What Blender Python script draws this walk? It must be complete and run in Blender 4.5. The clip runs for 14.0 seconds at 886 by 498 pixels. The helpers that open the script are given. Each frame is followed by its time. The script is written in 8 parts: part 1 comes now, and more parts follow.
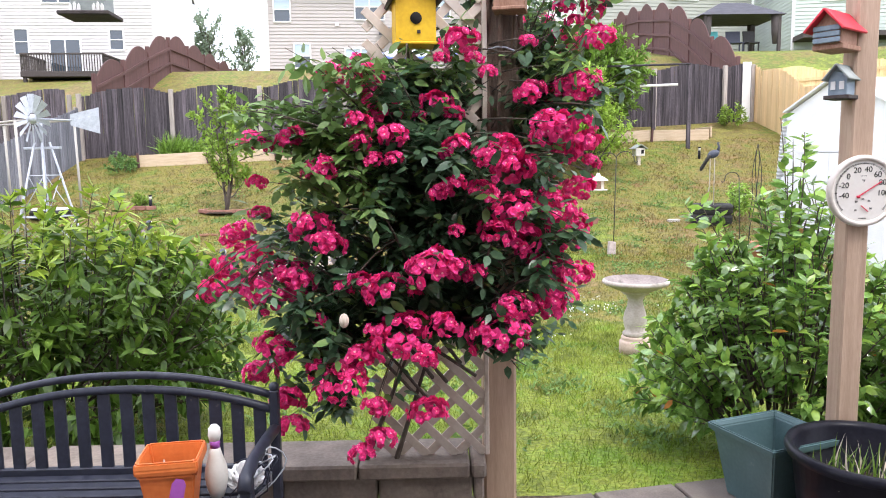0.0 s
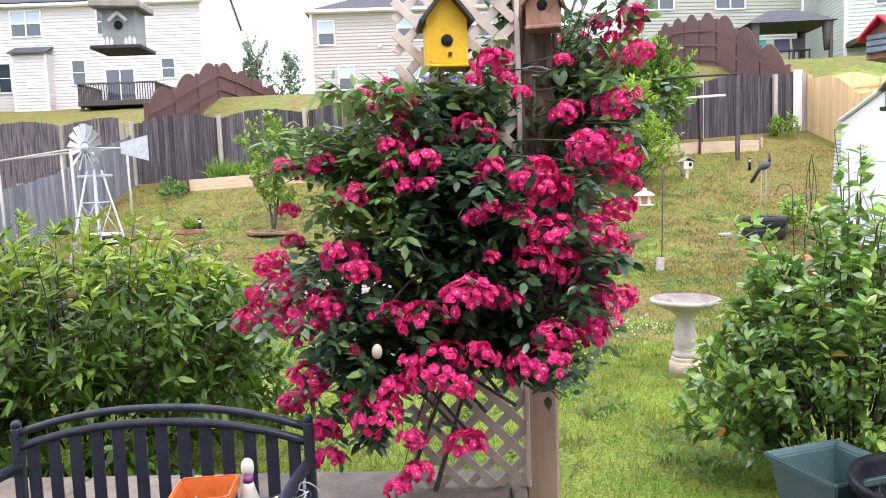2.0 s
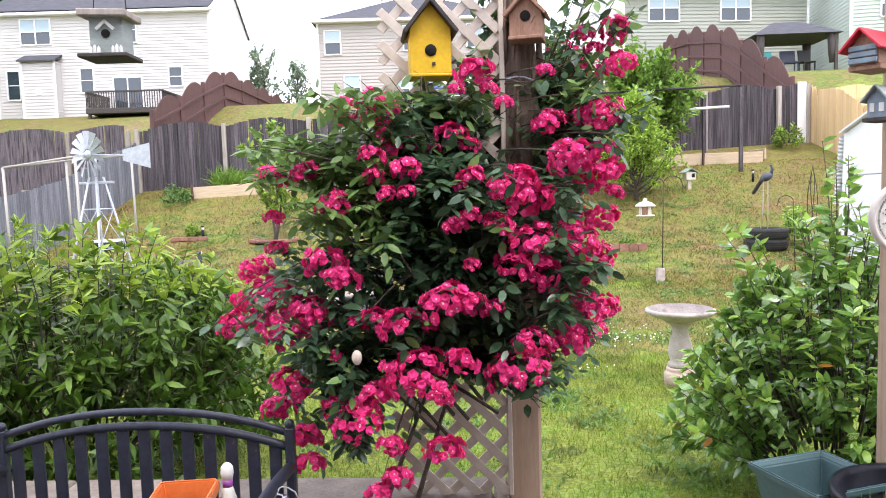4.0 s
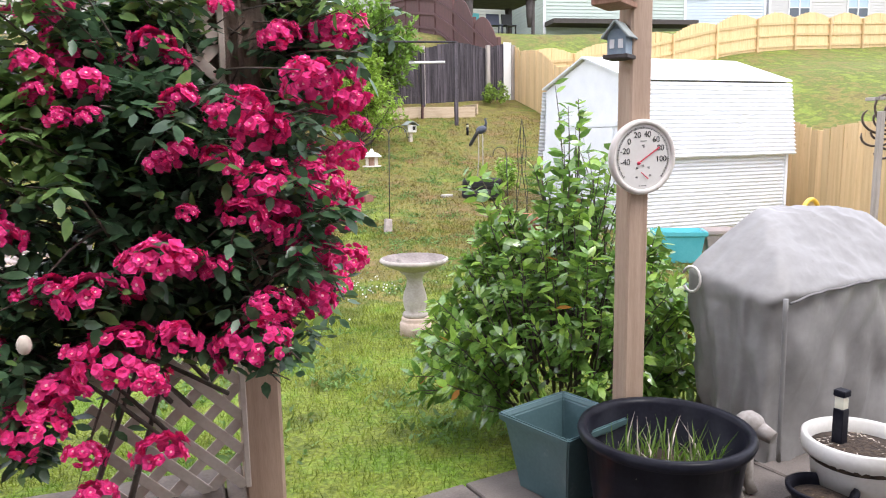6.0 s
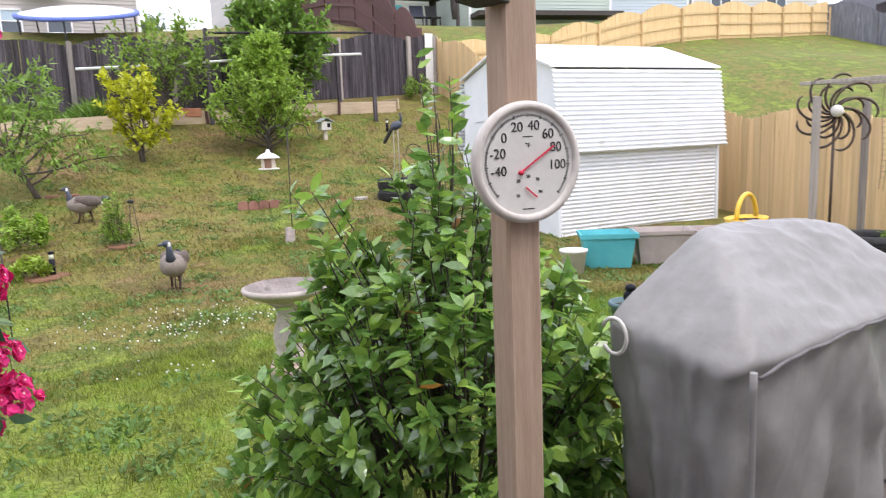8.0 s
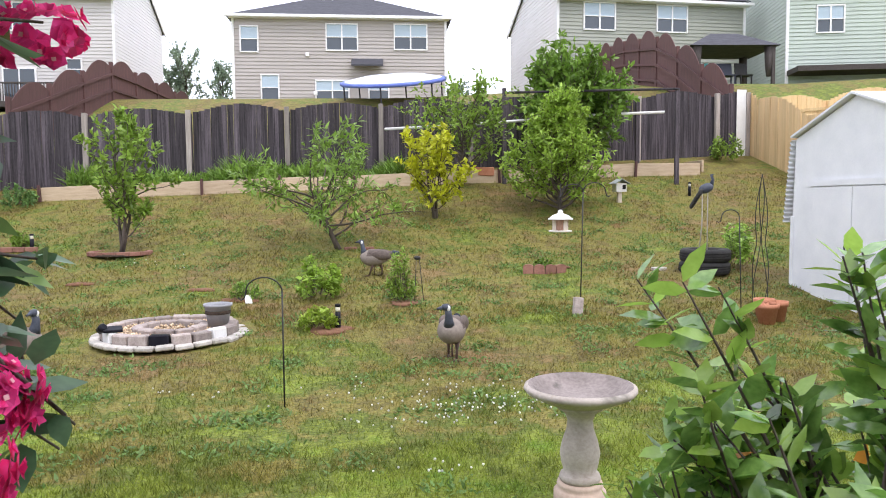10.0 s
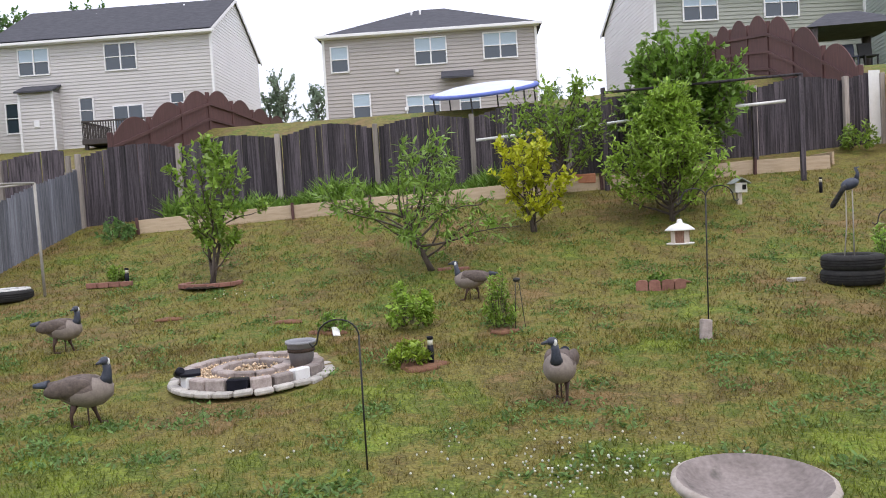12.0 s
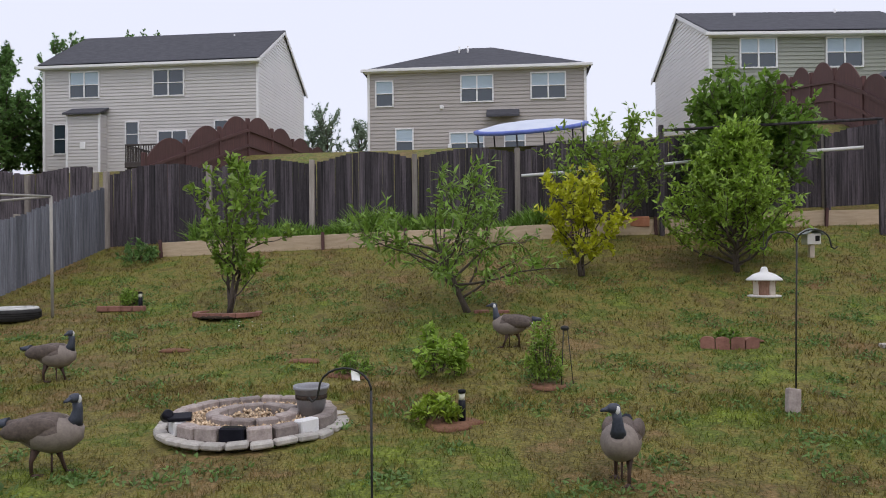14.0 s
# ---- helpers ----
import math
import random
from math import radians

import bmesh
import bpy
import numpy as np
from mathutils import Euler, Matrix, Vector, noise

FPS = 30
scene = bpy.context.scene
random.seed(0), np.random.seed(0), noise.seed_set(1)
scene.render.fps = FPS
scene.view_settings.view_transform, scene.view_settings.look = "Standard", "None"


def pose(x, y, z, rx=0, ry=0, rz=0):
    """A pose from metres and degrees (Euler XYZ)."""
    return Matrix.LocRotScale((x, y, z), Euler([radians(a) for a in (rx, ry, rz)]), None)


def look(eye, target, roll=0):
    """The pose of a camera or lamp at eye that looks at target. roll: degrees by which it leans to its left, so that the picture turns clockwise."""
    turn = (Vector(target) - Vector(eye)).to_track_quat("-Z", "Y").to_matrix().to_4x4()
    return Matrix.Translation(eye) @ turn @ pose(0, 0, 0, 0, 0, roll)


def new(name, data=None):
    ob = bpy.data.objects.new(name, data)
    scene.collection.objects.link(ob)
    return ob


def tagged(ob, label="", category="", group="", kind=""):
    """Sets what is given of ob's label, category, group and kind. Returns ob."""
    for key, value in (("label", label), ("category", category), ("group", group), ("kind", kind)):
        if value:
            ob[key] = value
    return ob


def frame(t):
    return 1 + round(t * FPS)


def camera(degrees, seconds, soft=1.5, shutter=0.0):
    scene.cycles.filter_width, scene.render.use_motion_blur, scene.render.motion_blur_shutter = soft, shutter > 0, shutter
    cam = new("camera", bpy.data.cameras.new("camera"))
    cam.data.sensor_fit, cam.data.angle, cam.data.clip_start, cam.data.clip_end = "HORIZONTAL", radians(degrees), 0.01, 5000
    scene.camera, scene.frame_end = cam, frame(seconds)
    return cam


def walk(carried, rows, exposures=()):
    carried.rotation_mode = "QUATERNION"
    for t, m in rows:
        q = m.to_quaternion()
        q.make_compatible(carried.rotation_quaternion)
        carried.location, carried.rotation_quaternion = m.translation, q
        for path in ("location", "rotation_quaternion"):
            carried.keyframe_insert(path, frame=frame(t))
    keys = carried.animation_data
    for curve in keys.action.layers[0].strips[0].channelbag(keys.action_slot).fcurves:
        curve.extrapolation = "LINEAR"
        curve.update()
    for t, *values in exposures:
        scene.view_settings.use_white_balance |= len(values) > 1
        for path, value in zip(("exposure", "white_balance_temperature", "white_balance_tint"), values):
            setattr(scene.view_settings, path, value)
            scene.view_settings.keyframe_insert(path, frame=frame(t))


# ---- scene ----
cam = camera(62.6, 14.0, soft=1.0, shutter=0.08)
PATH = [
    (0, (-0.163, -0.258, 1.548), (-0.129, 1.727, 1.31), -0.8),
    (0.5, (-0.169, -0.203, 1.56), (-0.184, 1.783, 1.32), -1.2),
    (1, (-0.165, -0.223, 1.563), (-0.227, 1.763, 1.337), -1.5),
    (1.5, (-0.147, -0.208, 1.571), (-0.192, 1.782, 1.376), -1.6),
    (2, (-0.12, -0.179, 1.575), (-0.212, 1.81, 1.386), -2.1),
    (4.5, (-0.026, -0.199, 1.563), (-0.133, 1.792, 1.403), -1.7),
    (5, (-0.038, -0.09, 1.56), (-0.12, 1.897, 1.346), -1.0),
    (5.5, (-0.1, 0.033, 1.576), (0.216, 2.006, 1.479), -1.0),
    (6, (-0.032, 0.251, 1.494), (0.592, 2.127, 1.19), -1.0),
    (6.5, (0.243, 0.468, 1.502), (1.142, 2.222, 1.162), -0.7),
    (7, (0.399, 0.673, 1.494), (1.438, 2.326, 1.057), -1.9),
    (7.5, (0.525, 0.933, 1.5), (1.67, 2.503, 1.025), -1.4),
    (7.9, (0.669, 1.122, 1.501), (1.549, 2.874, 1.108), -2.3),
    (8, (0.749, 1.208, 1.485), (1.528, 3.022, 1.166), -2.2),
    (8.5, (0.898, 1.494, 1.471), (1.214, 3.459, 1.278), -1.4),
    (8.7, (0.865, 1.564, 1.463), (1.123, 3.543, 1.345), -0.8),
    (10.8, (0.87, 2.962, 1.442), (0.817, 4.957, 1.306), -2.1),
    (11, (0.845, 3.045, 1.505), (0.753, 5.04, 1.398), -2.4),
    (11.5, (0.943, 3.258, 1.473), (0.673, 5.239, 1.403), -2.9),
    (12, (0.882, 3.441, 1.521), (0.665, 5.427, 1.429), -3.4),
    (12.5, (0.792, 3.639, 1.439), (0.534, 5.622, 1.385), -3.7),
    (13, (0.805, 3.991, 1.435), (0.263, 5.916, 1.484), -1.5),
    (13.5, (0.886, 4.345, 1.45), (0.434, 6.292, 1.408), -2.8),
    (14, (0.72, 4.579, 1.432), (0.407, 6.554, 1.457), -0.5),
]
walk(cam, [(t, look(eye, target, roll)) for t, eye, target, roll in PATH], ((0, 0.5), (5.0, 0.5), (6.0, 0.33), (7.0, 0.0), (7.5, -0.15), (8.0, 0.0), (8.5, -0.15), (11.0, -0.08), (11.5, -0.5), (12.0, -0.6), (13.0, -0.86), (13.5, -1.08), (14.0, -1.2)))

WORLD = bpy.data.worlds.new("overcast_sky")
scene.world = WORLD
WORLD.use_nodes = True
_n, _l = WORLD.node_tree.nodes, WORLD.node_tree.links
_sky = _n.new("ShaderNodeTexSky")
_sky.sky_type, _sky.sun_disc = "NISHITA", False
_sky.sun_elevation, _sky.sun_rotation = radians(63), radians(146)
_sky.air_density, _sky.dust_density = 1.0, 4.0
_mul = _n.new("ShaderNodeMix")
_mul.data_type, _mul.blend_type = "RGBA", "MULTIPLY"
_mul.inputs["Factor"].default_value = 1
_mul.inputs[7].default_value = (0.1, 0.1, 0.1, 1)
_l.new(_sky.outputs[0], _mul.inputs[6])
_mix = _n.new("ShaderNodeMix")
_mix.data_type = "RGBA"
_mix.inputs["Factor"].default_value = 0.8
_l.new(_mul.outputs[2], _mix.inputs[6])
_mix.inputs[7].default_value = (1.04, 1.06, 1.23, 1)
_l.new(_mix.outputs[2], _n["Background"].inputs["Color"])
_n["Background"].inputs["Strength"].default_value = 2.2
SUN = new("sun", bpy.data.lights.new("sun", "SUN"))
SUN.data.energy, SUN.data.angle, SUN.data.color = 1.5, radians(16), (1.0, 0.97, 0.94)
SUN.matrix_basis = look((4, -6, 14), (0, 0, 0))

# ---------------------------------------------------------------- materials
def nodes_of(name):
    m = bpy.data.materials.new(name)
    m.use_nodes = True
    nt = m.node_tree
    return m, nt, nt.nodes["Principled BSDF"]


def ramp_node(nt, cols):
    r = nt.nodes.new("ShaderNodeValToRGB")
    el = r.color_ramp.elements
    for i, (p, c) in enumerate(cols):
        e = el[i] if i < 2 else el.new(p)
        e.position, e.color = p, (*c, 1)
    return r


def mat(name, dark, light, scale=8.0, stretch=(1, 1, 1), rough=0.8, bump=0.3, dist=0.01, metal=0.0,
        fine=60.0, per="", vary=0.25, translucent=0.0, contrast=(0.3, 0.7), spec=0.5, stain=None, coat=0.0):
    """A surface of two tones with a coarse and a fine grain, in metres."""
    m, nt, bs = nodes_of(name)
    n, l = nt.nodes, nt.links
    tc = n.new("ShaderNodeTexCoord")
    mp = n.new("ShaderNodeMapping")
    mp.inputs["Scale"].default_value = stretch
    l.new(tc.outputs["Object"], mp.inputs["Vector"])
    a = n.new("ShaderNodeTexNoise")
    a.inputs["Scale"].default_value, a.inputs["Detail"].default_value = scale, 4
    b = n.new("ShaderNodeTexNoise")
    b.inputs["Scale"].default_value, b.inputs["Detail"].default_value = fine, 3
    oi = None
    if per == "object":
        oi = n.new("ShaderNodeObjectInfo")
        add = n.new("ShaderNodeVectorMath")
        add.operation = "ADD"
        l.new(mp.outputs[0], add.inputs[0])
        sc = n.new("ShaderNodeVectorMath")
        sc.operation = "SCALE"
        sc.inputs[0].default_value = (37.0, 17.0, 53.0)
        l.new(oi.outputs["Random"], sc.inputs["Scale"])
        l.new(sc.outputs[0], add.inputs[1])
        src = add.outputs[0]
    else:
        src = mp.outputs[0]
    l.new(src, a.inputs["Vector"])
    l.new(src, b.inputs["Vector"])
    mixf = n.new("ShaderNodeMix")
    mixf.inputs["Factor"].default_value = 0.4
    l.new(a.outputs["Fac"], mixf.inputs[2])
    l.new(b.outputs["Fac"], mixf.inputs[3])
    r = ramp_node(nt, [(contrast[0], dark), (contrast[1], light)])
    l.new(mixf.outputs[0], r.inputs[0])
    col = r.outputs[0]
    if stain:
        s = n.new("ShaderNodeTexNoise")
        s.inputs["Scale"].default_value, s.inputs["Detail"].default_value = stain[1], 5
        l.new(src, s.inputs["Vector"])
        sr = ramp_node(nt, [(stain[2], (0, 0, 0)), (stain[2] + 0.12, (1, 1, 1))])
        l.new(s.outputs["Fac"], sr.inputs[0])
        mx = n.new("ShaderNodeMix")
        mx.data_type = "RGBA"
        l.new(sr.outputs[0], mx.inputs["Factor"])
        l.new(col, mx.inputs[6])
        mx.inputs[7].default_value = (*stain[0], 1)
        col = mx.outputs[2]
    if per:
        if per == "object":
            rnd = oi.outputs["Random"]
        else:
            g = n.new("ShaderNodeNewGeometry")
            rnd = g.outputs["Random Per Island"]
        mr = n.new("ShaderNodeMapRange")
        mr.inputs["To Min"].default_value, mr.inputs["To Max"].default_value = 1 - vary, 1 + vary
        l.new(rnd, mr.inputs["Value"])
        hs = n.new("ShaderNodeHueSaturation")
        l.new(mr.outputs[0], hs.inputs["Value"])
        l.new(col, hs.inputs["Color"])
        col = hs.outputs[0]
    l.new(col, bs.inputs["Base Color"])
    bs.inputs["Roughness"].default_value = rough
    bs.inputs["Metallic"].default_value = metal
    bs.inputs["Specular IOR Level"].default_value = spec
    bs.inputs["Coat Weight"].default_value = coat
    if bump:
        bp = n.new("ShaderNodeBump")
        bp.inputs["Strength"].default_value, bp.inputs["Distance"].default_value = bump, dist
        l.new(mixf.outputs[0], bp.inputs["Height"])
        l.new(bp.outputs[0], bs.inputs["Normal"])
    if translucent:
        tr = n.new("ShaderNodeBsdfTranslucent")
        l.new(col, tr.inputs["Color"])
        ms = n.new("ShaderNodeMixShader")
        ms.inputs[0].default_value = translucent
        l.new(bs.outputs[0], ms.inputs[1])
        l.new(tr.outputs[0], ms.inputs[2])
        l.new(ms.outputs[0], n["Material Output"].inputs["Surface"])
    return m


def lawn_colour(nt):
    """Patchy spring lawn: greens, straw and bare red clay, by the place on the ground."""
    n, l = nt.nodes, nt.links
    geo = n.new("ShaderNodeNewGeometry")
    big = n.new("ShaderNodeTexNoise")
    big.inputs["Scale"].default_value, big.inputs["Detail"].default_value = 0.55, 6
    big.inputs["Roughness"].default_value = 0.65
    mid = n.new("ShaderNodeTexNoise")
    mid.inputs["Scale"].default_value, mid.inputs["Detail"].default_value = 2.6, 4
    mid.inputs["Roughness"].default_value = 0.7
    clay = n.new("ShaderNodeTexNoise")
    clay.inputs["Scale"].default_value, clay.inputs["Detail"].default_value = 0.9, 7
    clay.inputs["Roughness"].default_value = 0.7
    for t in (big, mid, clay):
        l.new(geo.outputs["Position"], t.inputs["Vector"])
    sep = n.new("ShaderNodeSeparateXYZ")
    l.new(geo.outputs["Position"], sep.inputs[0])
    dry = n.new("ShaderNodeMapRange")      # the lawn is lush by the patio and thin in the middle of the yard
    dry.inputs["From Min"].default_value, dry.inputs["From Max"].default_value = 5.5, 10.0
    dry.inputs["To Min"].default_value, dry.inputs["To Max"].default_value = -0.085, 0.06
    l.new(sep.outputs["Y"], dry.inputs["Value"])
    fac = n.new("ShaderNodeMix")
    fac.inputs["Factor"].default_value = 0.5
    l.new(big.outputs["Fac"], fac.inputs[2])
    l.new(mid.outputs["Fac"], fac.inputs[3])
    ad = n.new("ShaderNodeMath")
    lush = n.new("ShaderNodeMapRange")      # the hill beyond the side fence stays green
    lush.inputs["From Min"].default_value, lush.inputs["From Max"].default_value = 11.0, 14.0
    lush.inputs["To Min"].default_value, lush.inputs["To Max"].default_value = 0.0, -0.065
    l.new(sep.outputs["X"], lush.inputs["Value"])
    both = n.new("ShaderNodeMath")
    l.new(dry.outputs[0], both.inputs[0])
    l.new(lush.outputs[0], both.inputs[1])
    l.new(fac.outputs[0], ad.inputs[0])
    l.new(both.outputs[0], ad.inputs[1])
    r = ramp_node(nt, [(0.33, (0.165, 0.265, 0.034)), (0.43, (0.225, 0.265, 0.042)), (0.49, (0.115, 0.15, 0.026)), (0.55, (0.245, 0.21, 0.055)), (0.60, (0.145, 0.125, 0.036)), (0.66, (0.265, 0.18, 0.075))])
    l.new(ad.outputs[0], r.inputs[0])
    ca = n.new("ShaderNodeMath")
    l.new(clay.outputs["Fac"], ca.inputs[0])
    l.new(dry.outputs[0], ca.inputs[1])
    cr = ramp_node(nt, [(0.68, (0, 0, 0)), (0.80, (1, 1, 1))])
    l.new(ca.outputs[0], cr.inputs[0])
    mx = n.new("ShaderNodeMix")
    mx.data_type = "RGBA"
    l.new(cr.outputs[0], mx.inputs["Factor"])
    l.new(r.outputs[0], mx.inputs[6])
    mx.inputs[7].default_value = (0.24, 0.12, 0.065, 1)
    return mx.outputs[2], mid


def lawn_mat(name, blades):
    m, nt, bs = nodes_of(name)
    n, l = nt.nodes, nt.links
    col, mid = lawn_colour(nt)
    bs.inputs["Roughness"].default_value = 0.8
    bs.inputs["Specular IOR Level"].default_value = 0.25
    if blades:
        g = n.new("ShaderNodeNewGeometry")
        mr = n.new("ShaderNodeMapRange")
        mr.inputs["To Min"].default_value, mr.inputs["To Max"].default_value = 0.55, 1.5
        l.new(g.outputs["Random Per Island"], mr.inputs["Value"])
        hs = n.new("ShaderNodeHueSaturation")
        l.new(mr.outputs[0], hs.inputs["Value"])
        l.new(col, hs.inputs["Color"])
        col = hs.outputs[0]
        tr = n.new("ShaderNodeBsdfTranslucent")
        l.new(col, tr.inputs["Color"])
        ms = n.new("ShaderNodeMixShader")
        ms.inputs[0].default_value = 0.5
        l.new(bs.outputs[0], ms.inputs[1])
        l.new(tr.outputs[0], ms.inputs[2])
        l.new(ms.outputs[0], n["Material Output"].inputs["Surface"])
    else:
        f = n.new("ShaderNodeTexNoise")
        f.inputs["Scale"].default_value, f.inputs["Detail"].default_value = 38, 4
        geo = n.new("ShaderNodeNewGeometry")
        l.new(geo.outputs["Position"], f.inputs["Vector"])
        # the mottle's dark end paints shade between blades into the soil
        r = ramp_node(nt, [(0.32, (0.48, 0.48, 0.48)), (0.68, (1.15, 1.15, 1.15))])
        l.new(f.outputs["Fac"], r.inputs[0])
        mu = n.new("ShaderNodeMix")
        mu.data_type, mu.blend_type = "RGBA", "MULTIPLY"
        mu.inputs["Factor"].default_value = 1
        l.new(col, mu.inputs[6])
        l.new(r.outputs[0], mu.inputs[7])
        col = mu.outputs[2]
        bp = n.new("ShaderNodeBump")
        bp.inputs["Strength"].default_value, bp.inputs["Distance"].default_value = 0.7, 0.03
        l.new(f.outputs["Fac"], bp.inputs["Height"])
        l.new(bp.outputs[0], bs.inputs["Normal"])
    l.new(col, bs.inputs["Base Color"])
    return m


LAWN = lawn_mat("gap_shaded_lawn_soil", False)
BLADE = lawn_mat("grass_blades", True)
GREYWOOD = mat("weathered_fence_wood", (0.008, 0.0065, 0.008), (0.115, 0.095, 0.108), 4, (7, 7, 0.45), 0.9, 0.6, 0.005, per="object", vary=0.5, contrast=(0.36, 0.66))
GREYWOOD2 = mat("silver_fence_wood", (0.075, 0.078, 0.094), (0.27, 0.275, 0.315), 4, (8, 8, 0.45), 0.9, 0.6, 0.005, per="object", vary=0.3, contrast=(0.34, 0.68))
GREYPOST = mat("pale_post_wood", (0.20, 0.17, 0.15), (0.42, 0.37, 0.33), 4, (9, 9, 0.6), 0.9, 0.5, 0.004, per="object", vary=0.3)
PINE = mat("new_pine_wood", (0.52, 0.345, 0.16), (0.74, 0.54, 0.30), 2.5, (8, 8, 0.5), 0.75, 0.3, 0.003, per="object", vary=0.13, stain=((0.30, 0.15, 0.05), 9, 0.68))
BROWNWOOD = mat("brown_stained_wood", (0.07, 0.032, 0.03), (0.13, 0.06, 0.055), 3, (8, 8, 0.6), 0.8, 0.3, 0.004, per="object", vary=0.15)
POSTWOOD = mat("treated_post_wood", (0.33, 0.22, 0.155), (0.52, 0.38, 0.28), 2.2, (14, 14, 0.7), 0.75, 0.35, 0.003, fine=30, stain=((0.20, 0.12, 0.08), 5, 0.70))
BARKWOOD = mat("shaggy_bark", (0.10, 0.065, 0.05), (0.36, 0.26, 0.20), 3, (16, 16, 1.2), 0.95, 1.0, 0.02)
BARK = mat("tree_bark", (0.05, 0.038, 0.03), (0.14, 0.11, 0.09), 12, (3, 3, 0.7), 0.95, 0.7, 0.01)
LATTICE = mat("beige_lattice_paint", (0.52, 0.43, 0.36), (0.68, 0.60, 0.53), 14, (1, 1, 1), 0.7, 0.2, 0.003)
BOARD = mat("pale_garden_board", (0.42, 0.31, 0.20), (0.62, 0.49, 0.35), 3, (1, 6, 6), 0.85, 0.4, 0.004, per="object", vary=0.12)
BENCHPAINT = mat("blue_black_bench_paint", (0.010, 0.012, 0.024), (0.028, 0.031, 0.052), 22, (1, 1, 1), 0.5, 0.2, 0.002, stain=((0.15, 0.13, 0.12), 30, 0.70))
STONE = mat("wall_block_concrete", (0.12, 0.095, 0.08), (0.25, 0.205, 0.17), 9, (1, 1, 1), 0.9, 0.6, 0.008, per="object", vary=0.12)
PAVER = mat("grey_paver_concrete", (0.095, 0.079, 0.07), (0.225, 0.192, 0.17), 5, (1, 1, 1), 0.9, 0.5, 0.004, fine=150, per="object", vary=0.14, stain=((0.13, 0.12, 0.10), 4, 0.62))
RINGSTONE = mat("tumbled_ring_stone", (0.22, 0.18, 0.165), (0.44, 0.375, 0.34), 14, (1, 1, 1), 0.9, 0.7, 0.008, per="object", vary=0.3)
RINGPALE = mat("pale_edging_stone", (0.36, 0.33, 0.30), (0.58, 0.55, 0.50), 14, (1, 1, 1), 0.9, 0.7, 0.008, per="object", vary=0.2)
GRAVEL = mat("pea_gravel", (0.30, 0.18, 0.09), (0.75, 0.60, 0.42), 60, (1, 1, 1), 0.85, 0.3, 0.004, per="island", vary=0.45)
BIRDBATH = mat("weathered_birdbath_concrete", (0.33, 0.28, 0.24), (0.56, 0.50, 0.45), 7, (1, 1, 1), 0.9, 0.6, 0.006, stain=((0.17, 0.16, 0.13), 5, 0.60))
BASEPINK = mat("pinkish_concrete", (0.45, 0.33, 0.26), (0.62, 0.49, 0.40), 9, (1, 1, 1), 0.9, 0.5, 0.005)
BATHBOWL = mat("stained_bowl_inside", (0.13, 0.105, 0.095), (0.33, 0.28, 0.26), 6, (1, 1, 1), 0.85, 0.4, 0.004, stain=((0.06, 0.055, 0.045), 7, 0.62))
SHEDWHITE = mat("white_shed_steel", (0.72, 0.73, 0.75), (0.84, 0.84, 0.85), 3, (1, 1, 1), 0.45, 0.1, 0.003, stain=((0.60, 0.58, 0.55), 2, 0.68))
COVER = mat("grey_grill_cover", (0.22, 0.208, 0.20), (0.31, 0.297, 0.288), 4, (1, 1, 1), 0.5, 0.35, 0.012, fine=22, stain=((0.20, 0.18, 0.17), 30, 0.69))
COVERSEAM = mat("dark_seam_tape", (0.13, 0.12, 0.12), (0.2, 0.19, 0.19), 20, rough=0.8)
BLACKPLASTIC = mat("black_tub_plastic", (0.007, 0.007, 0.011), (0.02, 0.02, 0.028), 9, rough=0.3, bump=0.2, dist=0.002, spec=0.1, stain=((0.07, 0.065, 0.06), 40, 0.72))
NAVYPLASTIC = mat("navy_glazed_pot", (0.012, 0.016, 0.035), (0.03, 0.036, 0.07), 9, rough=0.35, bump=0.1, dist=0.002)
TEALGREY = mat("slate_teal_plastic", (0.06, 0.115, 0.125), (0.10, 0.17, 0.18), 6, rough=0.5, bump=0.1, dist=0.002, stain=((0.2, 0.25, 0.25), 12, 0.68))
TURQ = mat("turquoise_plastic", (0.06, 0.36, 0.40), (0.12, 0.47, 0.50), 5, rough=0.5, bump=0.1, dist=0.002)
TAUPE = mat("taupe_plastic", (0.33, 0.27, 0.25), (0.45, 0.38, 0.35), 5, rough=0.6, bump=0.1, dist=0.002)
WHITEPOT = mat("off_white_pot_plastic", (0.62, 0.59, 0.54), (0.76, 0.73, 0.69), 4, rough=0.5, bump=0.1, dist=0.002, stain=((0.42, 0.37, 0.30), 6, 0.66))
ORANGE = mat("orange_terracotta_plastic", (0.62, 0.14, 0.03), (0.78, 0.23, 0.06), 8, rough=0.5, bump=0.1, dist=0.002)
TERRA = mat("terracotta", (0.40, 0.15, 0.08), (0.55, 0.25, 0.15), 8, rough=0.85, bump=0.3, dist=0.003)
REDBRICK = mat("red_edging_brick", (0.20, 0.085, 0.065), (0.36, 0.18, 0.135), 12, rough=0.9, bump=0.5, dist=0.005, per="object", vary=0.15)
SOIL = mat("dark_potting_soil", (0.02, 0.013, 0.01), (0.09, 0.06, 0.04), 45, rough=0.95, bump=1.0, dist=0.02, stain=((0.22, 0.16, 0.09), 60, 0.64))
YELLOW = mat("mustard_birdhouse_paint", (0.60, 0.34, 0.005), (0.80, 0.52, 0.015), 9, (1, 1, 1), 0.6, 0.2, 0.003)
YELLOWPLASTIC = mat("yellow_glaze", (0.72, 0.42, 0.03), (0.86, 0.58, 0.08), 9, rough=0.4, bump=0.1, dist=0.003)
